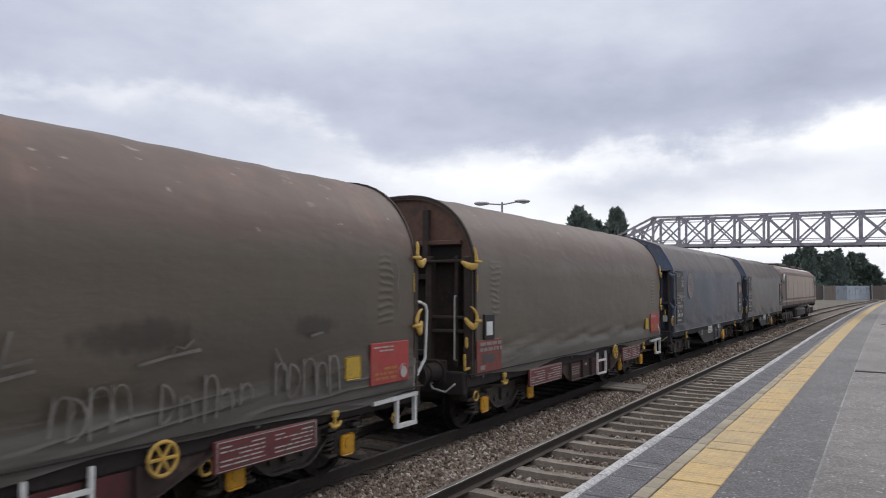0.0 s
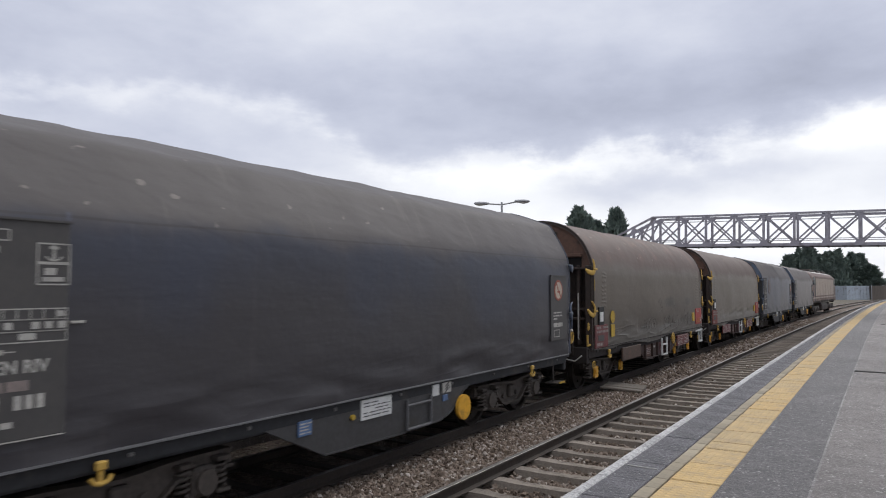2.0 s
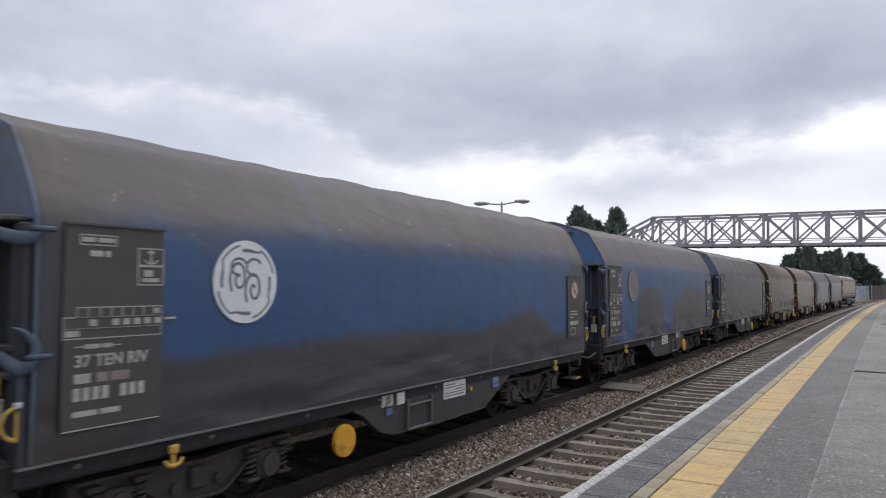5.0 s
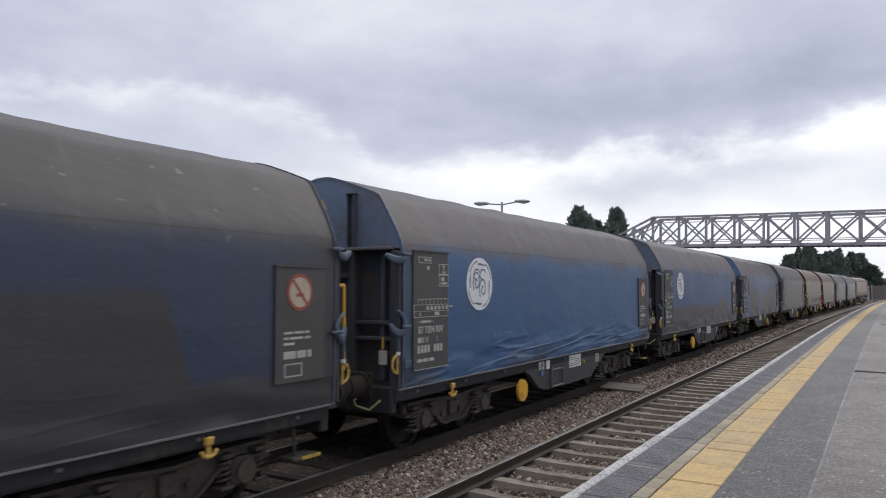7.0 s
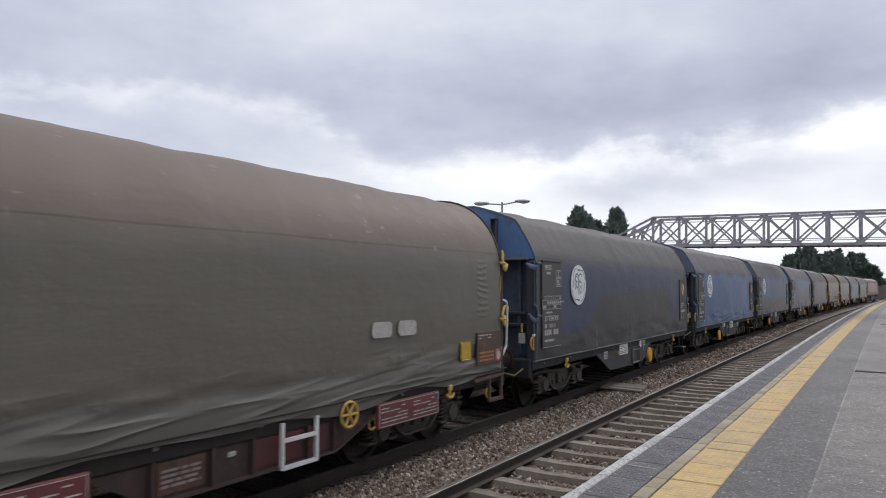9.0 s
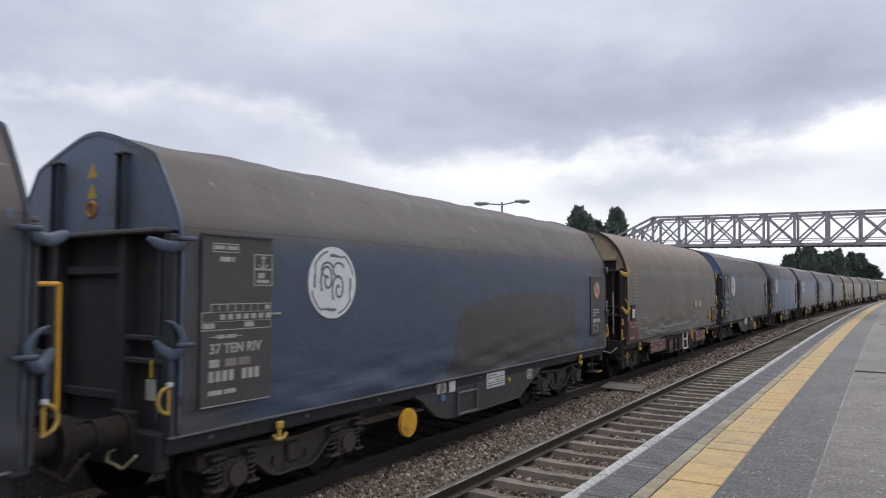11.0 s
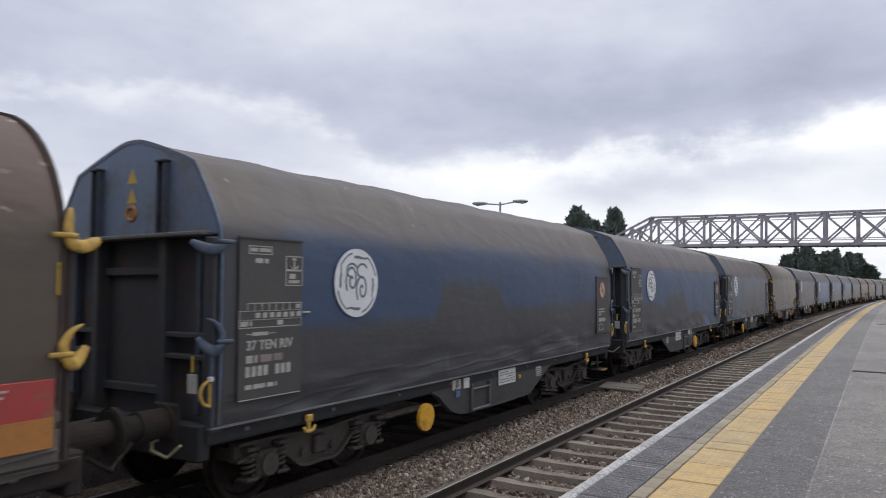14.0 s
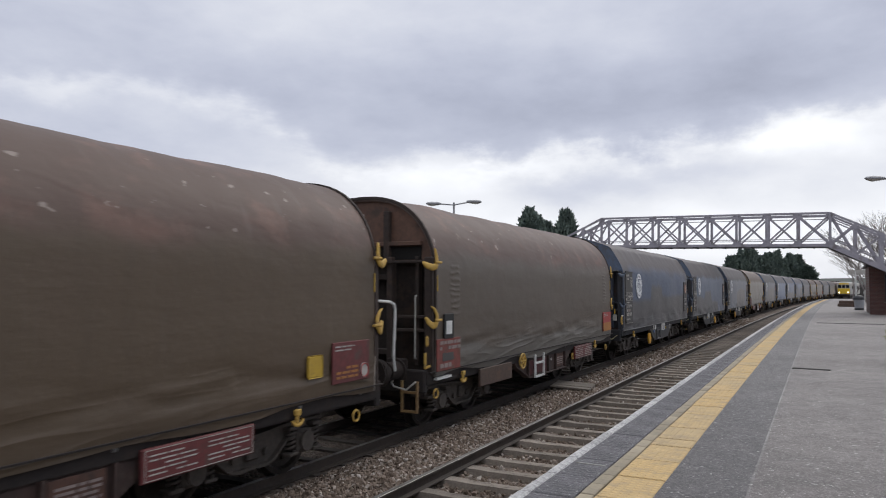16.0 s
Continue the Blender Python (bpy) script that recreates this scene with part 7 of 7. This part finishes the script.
def lamp_post(m, label, height=5.0):
    lp = thing("platform_lamp", m, label, "lamp post", "platform lamps")
    bm = bmesh.new()
    rod(bm, (0, 0, 0), (0, 0, 1.1), 0.085, 14)
    rod(bm, (0, 0, 1.1), (0, 0, height), 0.052, 12, 0.04)
    part("pole", bm, STEEL_POLE, lp)
    bm = bmesh.new()
    pipe(bm, [(-0.62, 0, height - 0.06), (0, 0, height - 0.10), (0.62, 0, height + 0.02)], 0.028, 8)
    part("arm", bm, STEEL_POLE, lp)
    for sx, dz in ((-1, -0.05), (1, 0.04)):
        bm = bmesh.new()
        secs = []
        for u, r, h in ((0.52, 0.05, 0.04), (0.66, 0.11, 0.07), (0.92, 0.13, 0.075), (1.08, 0.09, 0.055), (1.14, 0.03, 0.02)):
            secs.append([(sx * u, r * math.cos(a), height + dz + h * math.sin(a)) for a in np.linspace(0, 2 * math.pi, 13)[:-1]])
        bm.free()
        head = part("lantern", loft(secs), STEEL_POLE, lp, "flat grey street lantern", True)
        secs = [[(sx * u, r * math.cos(a), height + dz - 0.02 + h * math.sin(a)) for a in np.linspace(math.pi, 2 * math.pi, 8)] for u, r, h in ((0.68, 0.08, 0.05), (0.9, 0.11, 0.085), (1.05, 0.07, 0.05))]
        part("glass_bowl", loft(secs), OFFWHITE, head)
    return lp


STEEL_POLE = grained("galvanised_steel", (0.38, 0.38, 0.39), (0.27, 0.27, 0.28), 20, 2, 0.5, 0.4, 0.001)
BIN_GREY = plain("bin_grey", (0.34, 0.36, 0.39), 0.5)
BIN_DARK = plain("bin_dark", (0.03, 0.032, 0.036), 0.5)


def make_bin():
    p = spot(56.5, 8.9)
    b = thing("litter_bin", pose(p.x, p.y, PLAT, 0, 0, 20), "grey litter bin with a dark hood on the platform", "litter bin")
    bm = loft([[(r * math.cos(a), r * math.sin(a), z) for a in np.linspace(0, 2 * math.pi, 17)[:-1]] for r, z in ((0.24, 0.0), (0.27, 0.05), (0.33, 0.72))])
    part("body", bm, BIN_GREY, b)
    bm = loft([[(r * math.cos(a), r * math.sin(a), z) for a in np.linspace(0, 2 * math.pi, 17)[:-1]] for r, z in ((0.355, 0.72), (0.36, 0.80), (0.30, 0.94), (0.12, 1.0))])
    part("hood", bm, BIN_DARK, b, "dark rounded hood")
    bm = loft([[(r * math.cos(a), r * math.sin(a), z) for a in np.linspace(0, 2 * math.pi, 17)[:-1]] for r, z in ((0.29, 0.0), (0.285, 0.14))])
    part("base", bm, BIN_DARK, b)
    p = spot(57.8, 8.75)
    s = thing("platform_sign", pose(p.x, p.y, PLAT, 0, 0, -35), "white enamel sign on a pale post", "sign")
    bm = bmesh.new()
    rod(bm, (0, 0, 0), (0, 0, 2.7), 0.06, 10)
    part("post", bm, WHITE, s)
    bm = bmesh.new()
    box(bm, (0.15, -0.03, 2.62), (1.2, 0.04, 0.34), None, 0.01)
    part("board", bm, OFFWHITE, s)
    p = spot(53.5, 9.3)
    # unlit ticket reader with a round white head
    s = thing("post_box_lamp", pose(p.x, p.y, PLAT, 0, 0, -35), "white rounded ticket reader on a short post", "ticket reader")
    bm = bmesh.new()
    rod(bm, (0, 0, 0), (0, 0, 1.0), 0.05, 10)
    part("post", bm, STEEL_POLE, s)
    bm = bmesh.new()
    rod(bm, (0, -0.12, 1.2), (0, 0.12, 1.2), 0.22, 20)
    box(bm, (0, 0, 1.0), (0.36, 0.22, 0.5), None, 0.05)
    part("head", bm, WHITE, s)
    p = spot(66.0, 8.2)
    s = thing("planter", pose(p.x, p.y, PLAT, 0, 0, -35), "brown timber planter box on the platform", "planter")
    for k in range(2):
        bm = bmesh.new()
        box(bm, (0, 0, 0.13 + 0.25 * k), (1.25 - 0.2 * k, 0.6, 0.24), None, 0.02)
        part("box", bm, STEEL_BROWN, s)


# ------------------------------------------------------------------ trees
def leaf_look(name, a, b):
    m, g = surface(name)
    r = g.n("ShaderNodeNewGeometry").outputs["Random Per Island"]
    co = g.n("ShaderNodeTexCoord").outputs["Object"]
    col = g.mix(r, a, b)
    col = g.mix(g.ramp(g.noise(co, 0.8, 3.0), 0.45, 0.7), col, tuple(c * 0.75 for c in a))
    close(g, col, 0.8)
    return m


CONIFER = leaf_look("conifer_green", (0.125, 0.165, 0.145), (0.190, 0.240, 0.200))
SHRUB = leaf_look("shrub_yellow_green", (0.10, 0.12, 0.03), (0.18, 0.19, 0.05))
BARK = grained("grey_bark", (0.13, 0.11, 0.10), (0.08, 0.07, 0.06), 14, 2, 0.9, 0, 0.01)
TWIG = grained("bare_twigs", (0.27, 0.24, 0.225), (0.19, 0.165, 0.155), 8, 1, 0.9, 0, 0.002)


def conifer_crown(height, width, seed, count=9500, point=0.6, heads=6):
    """Dense clumps of narrow sprays round a few leaning leaders."""
    rng = np.random.default_rng(seed)
    leaders = [(rng.uniform(-0.26, 0.26) * width, rng.uniform(-0.26, 0.26) * width, rng.uniform(0.80, 1.0)) for _ in range(heads)]
    leaders[0] = (0.0, 0.0, 1.0)
    fine = math.sqrt(4200 / count)
    V, F = [], []
    for i in range(count):
        lx, ly, lh = leaders[rng.integers(0, heads)]
        u = rng.random() ** (0.8 if point < 0.9 else 1.25)
        z = height * lh * (0.05 + 0.95 * u)
        r = width * 0.5 * (0.95 * (1 - u) ** point + 0.05) * rng.uniform(0.75, 1.12) * (0.72 + 0.28 * math.sin(u * 23 + lx * 9))
        a = rng.uniform(0, 2 * math.pi)
        c = np.array([lx * (1 - 0.3 * u) + r * math.cos(a), ly * (1 - 0.3 * u) + r * math.sin(a), z])
        up = np.array([0.55 * math.cos(a), 0.55 * math.sin(a), 0.9]) + rng.normal(0, 0.35, 3)
        up /= np.linalg.norm(up)
        side = np.cross(up, rng.normal(0, 1, 3))
        side /= np.linalg.norm(side) + 1e-6
        l, w = rng.uniform(0.05, 0.11) * height * fine, rng.uniform(0.010, 0.024) * height * fine
        k = len(V)
        V += [c - side * w, c + up * l * 0.5 - side * w * 1.1, c + up * l, c + up * l * 0.45 + side * w * 1.2, c + side * w]
        F.append((k, k + 1, k + 2, k + 3, k + 4))
    me = bpy.data.meshes.new("conifer_crown")
    me.from_pydata([tuple(v) for v in V], [], F)
    me.materials.append(CONIFER)
    return me


def trunk(height, r):
    bm = bmesh.new()
    rod(bm, (0, 0, -0.3), (0, 0, height * 0.4), r, 9, r * 0.7)
    rod(bm, (0, 0, height * 0.4), (0.05 * r, 0, height * 0.85), r * 0.7, 8, r * 0.2)
    for k in range(6):
        a = k * 2.1
        z = height * (0.15 + 0.1 * k)
        rod(bm, (0, 0, z), (math.cos(a) * height * 0.12, math.sin(a) * height * 0.12, z + height * 0.08), r * 0.3, 6, r * 0.1)
    return bm


def place_conifers():
    crowns = [conifer_crown(10, 4.6, 30 + k) for k in range(4)] + [conifer_crown(10, 4.6, 40 + k, 4200, 1.15 if k % 2 else 0.95, 2 + k % 2) for k in range(4)]
    stem = shared("conifer_trunk", BARK, lambda: trunk(10, 0.22))

    def put(x, y, h, wd, k, label, group):
        t = thing("conifer_tree", pose(x, y, -0.62, 0, 0, 37 * k), label, "tree", group)
        c = part("crown", crowns[k % 4 + (4 if group == "conifer row" else 0)], None, t)
        c.scale = (wd / 4.6, wd / 4.6, h / 10)
        s = part("trunk", stem, None, t)
        s.scale = (1, 1, h / 10)
    near = "dense dark green conifer behind the far platform"
    put(15.4, 80, 11.8, 6.0, 0, near, "conifers behind the platform")
    put(18.0, 82, 10.4, 4.4, 1, near, "conifers behind the platform")
    put(20.0, 81, 11.8, 4.6, 2, near, "conifers behind the platform")
    rng = random.Random(3)
    row = ((100.8, 12.3), (103.3, 14.3), (105.4, 14.6), (107.4, 13.3), (109.3, 12.8), (111.1, 12.5), (112.9, 13.1), (114.7, 13.5), (116.5, 12.2), (118.5, 13.0), (120.3, 12.3), (122.1, 11.7), (123.7, 10.0),
           (100.2, 9.4), (102.1, 13.0), (104.4, 13.3), (108.4, 11.5), (110.3, 11.3), (112.1, 11.0), (113.9, 11.3), (115.7, 10.9), (117.5, 11.0), (119.5, 10.7), (121.3, 10.4), (122.9, 9.1))
    for i, (x, h) in enumerate(row):
        y = 205 + rng.uniform(-6, 6)
        put(x * y / 205, y, h * rng.uniform(0.90, 1.02), rng.uniform(5.4, 7.4) * (1 if i < 13 else 1.2), i, "tall dark green conifer in a long row beyond the fence", "conifer row")


def bare_tree_mesh(height, seed, spread=0.5):
    rng = random.Random(seed)
    bm = bmesh.new()

    def grow(p, way, length, r, depth):
        q = p + way * length
        rod(bm, p, q, r, 5 if depth > 1 else 3, r * 0.65)
        if depth == 0:
            return
        for k in range(3 if depth > 1 else 4):
            a = rng.uniform(0, 6.28)
            n_ = (way + Vector((math.cos(a), math.sin(a), rng.uniform(-0.1, 0.5))) * spread * rng.uniform(0.6, 1.3)).normalized()
            grow(p.lerp(q, rng.uniform(0.55, 1.0)), n_, length * rng.uniform(0.62, 0.82), r * 0.58, depth - 1)
    grow(Vector((0, 0, -0.3)), Vector((0, 0, 1)), height * 0.25, height * 0.0095, 6)
    return bm


def place_bare_trees():
    kinds = [shared("bare_tree_%d" % k, TWIG, lambda: bare_tree_mesh(8, 60 + k)) for k in range(3)]
    spots = [(25.5, 95, 8.0, 0), (21.4, 92, 8.6, 1), (22.9, 90, 8.2, 2), (36.5, 110, 9.6, 1), (39.2, 112, 9.8, 2), (46.9, 115, 9.0, 0), (48.7, 116, 9.2, 1), (131.5, 215, 10, 0), (123.9, 200, 9, 2),
             # beyond the station building
             (50.3, 74.7, 10.6, 1), (49.1, 70.8, 15.2, 0), (51.9, 72.6, 17.4, 2), (50.7, 68.7, 17.6, 1), (53.4, 70.5, 17.0, 0), (55.5, 71.5, 17.2, 1)]
    for x, y, h, k in spots:
        t = thing("bare_tree", pose(x, y, -0.62, 0, 0, 50 * k + x), "leafless grey-brown tree with fine twigs", "tree", "bare trees")
        c = part("crown", kinds[k], None, t)
        c.scale = (h / 8, h / 8, h / 8)


def make_shrub():
    rng = np.random.default_rng(12)
    p = spot(16.9, 8.55)
    t = thing("shrub", pose(p.x, p.y, PLAT, 0, 0, 0), "yellow-green leafy shrub in a low tub on the platform", "shrub")
    V, F = [], []
    for i in range(1500):
        u = rng.normal(0, 1, 3)
        u /= np.linalg.norm(u)
        c = u * np.array([0.46, 0.46, 0.36]) * rng.uniform(0.55, 1.05) + np.array([0, 0, 0.55])
        a = rng.normal(0, 1, 3)
        a /= np.linalg.norm(a)
        b = np.cross(a, u)
        b /= np.linalg.norm(b) + 1e-6
        l = rng.uniform(0.03, 0.055)
        k = len(V)
        V += [c - a * l, c + b * l * 0.45, c + a * l, c - b * l * 0.45]
        F.append((k, k + 1, k + 2, k + 3))
    me = bpy.data.meshes.new("foliage")
    me.from_pydata([tuple(v) for v in V], [], F)
    me.materials.append(SHRUB)
    part("foliage", me, None, t)
    bm = loft([[(r * math.cos(a), r * math.sin(a), z) for a in np.linspace(0, 2 * math.pi, 17)[:-1]] for r, z in ((0.28, 0.0), (0.34, 0.30), (0.36, 0.30), (0.36, 0.34))])
    part("tub", bm, BIN_DARK, t)


# ------------------------------------------------------------------ distance
def make_fence():
    sheet = grained("weathered_grey_sheet", (0.40, 0.45, 0.50), (0.30, 0.33, 0.37), 4, 0.4, 0.6, 0.2, 0.004, (0.16, 0.15, 0.14), 0.7)
    brown = grained("rusty_brown_sheet", (0.20, 0.17, 0.145), (0.14, 0.12, 0.105), 4, 0.4, 0.8, 0.1, 0.004, None, 0.5)
    f = thing("boundary_fence", pose(0, 0, 0), "grey-blue sheet metal fence beyond the tracks", "fence")

    def panel():
        bm = bmesh.new()
        for k in range(8):
            box(bm, (-1.3 + k * 0.372, 0.03 * (k % 2), 1.75), (0.34, 0.06, 3.5))
        return bm
    me = shared("fence_panel", sheet, panel)
    old = shared("fence_panel_brown", brown, panel)
    post = shared("fence_post", STEEL_POLE, lambda: box(bmesh.new(), (0, 0, 1.85), (0.14, 0.14, 3.7)))
    for i in range(14):
        x = 72.0 + i * 3.0
        for nm, m_, dx in (("panel", me, 0.0), ("post", post, -1.5)):
            ob = part(nm, old if nm == "panel" and i in (7, 8, 12, 13) else m_, None, f)
            ob.matrix_basis = pose(x + dx, 176.0 + (0.3 * (i % 4)), -0.62, 0, 0, 0)
    s = thing("signal_post", pose(81.5, 178, -0.62), "slender white post beyond the tracks", "post")
    bm = bmesh.new()
    rod(bm, (0, 0, 0), (0, 0, 6.2), 0.35, 8, 0.3)
    part("post", bm, WHITE, s)
    for x, y, wd, h in ((112, 185, 26, 3.2), (150, 205, 30, 3.6)):
        b = thing("low_shed", pose(x, y, -0.62, 0, 0, -10), "low dark trackside shed", "shed")
        bm = bmesh.new()
        box(bm, (0, 0, h / 2), (wd, 7, h), None, 0.05)
        part("wall", bm, WALL_DARK, b)
        bm = bmesh.new()
        box(bm, (0, 0, h + 0.15), (wd + 0.6, 7.6, 0.3), None, 0.05)
        part("roof", bm, DECK_DARK, b)


def make_hill():
    bm = bmesh.new()
    rows = []
    rng = np.random.default_rng(2)
    for j, (dist, h) in enumerate(((330, -0.7), (420, 4.5), (560, 10.5), (800, 13), (1200, 10), (1500, -0.7))):
        row = []
        for i in range(70):
            a = radians(-60 + i * 2.2)
            hh = h if h < 0 else h * (0.55 + 0.75 * noise.noise((i * 0.12, j * 0.4, 1.0)) ** 2 + 0.35 * max(0, math.sin(radians(-60 + i * 2.2) * 1.6)))
            row.append(bm.verts.new((dist * math.sin(a), dist * math.cos(a), hh + (0.5 * noise.noise((i * 1.7, j * 2.0, 0)) if h > 0 else 0))))
        rows.append(row)
    for a, b in zip(rows, rows[1:]):
        for i in range(69):
            bm.faces.new((a[i], a[i + 1], b[i + 1], b[i]))
    bmesh.ops.recalc_face_normals(bm, faces=bm.faces)
    m = grained("far_wooded_hill", (0.075, 0.085, 0.075), (0.055, 0.065, 0.055), 0.12, 0.02, 0.95, 0.0, 0.5)
    tagged(obj("backdrop", bm, m, True), "low wooded hills in the distance", "hill", "", "structure")


make_bridge()
make_building()
lamp_post(pose(2.398, 28.6, PLAT - 0.004, 0, 0, 0), "grey twin-headed lamp post on the far platform")
lamp_post(pose(15.8, 20.95, PLAT - 0.004, 0, 0, -4), "grey twin-headed lamp post on the near platform")
make_bin()
place_conifers()
place_bare_trees()
make_shrub()
make_fence()
make_hill()
build_sleepers(TRACK2, 230, -6, 0.66, "sleepers_near")
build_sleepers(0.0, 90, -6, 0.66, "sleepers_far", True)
build_paving()


def motions():
    ts = [t for t, _ in GAIN]
    for w, s0 in zip(TRAIN, START):
        walk(w, [(t, at_line(s0 + run(t))) for t in ts])
    walk(LOCO, [(t, at_line(LOCO_START + run(t))) for t in ts])
    walk(UNIT, [(t, at_line(UNIT_END + 11.4 + UNIT_SPEED * (16 - t), TRACK2)) for t in ts])
    turn = math.degrees(SPEED / R_WHEEL)
    for w, y, z in WHEELS:
        walk(w, [(k / 15, pose(0, y, z, -turn * k / 15, 0, 0)) for k in range(241)])
    turn = math.degrees(UNIT_SPEED / R_WHEEL)
    for w, y, z in UNIT_WHEELS:
        walk(w, [(k / 30, pose(0, y, z, turn * k / 30, 0, 0)) for k in range(481)])


motions()
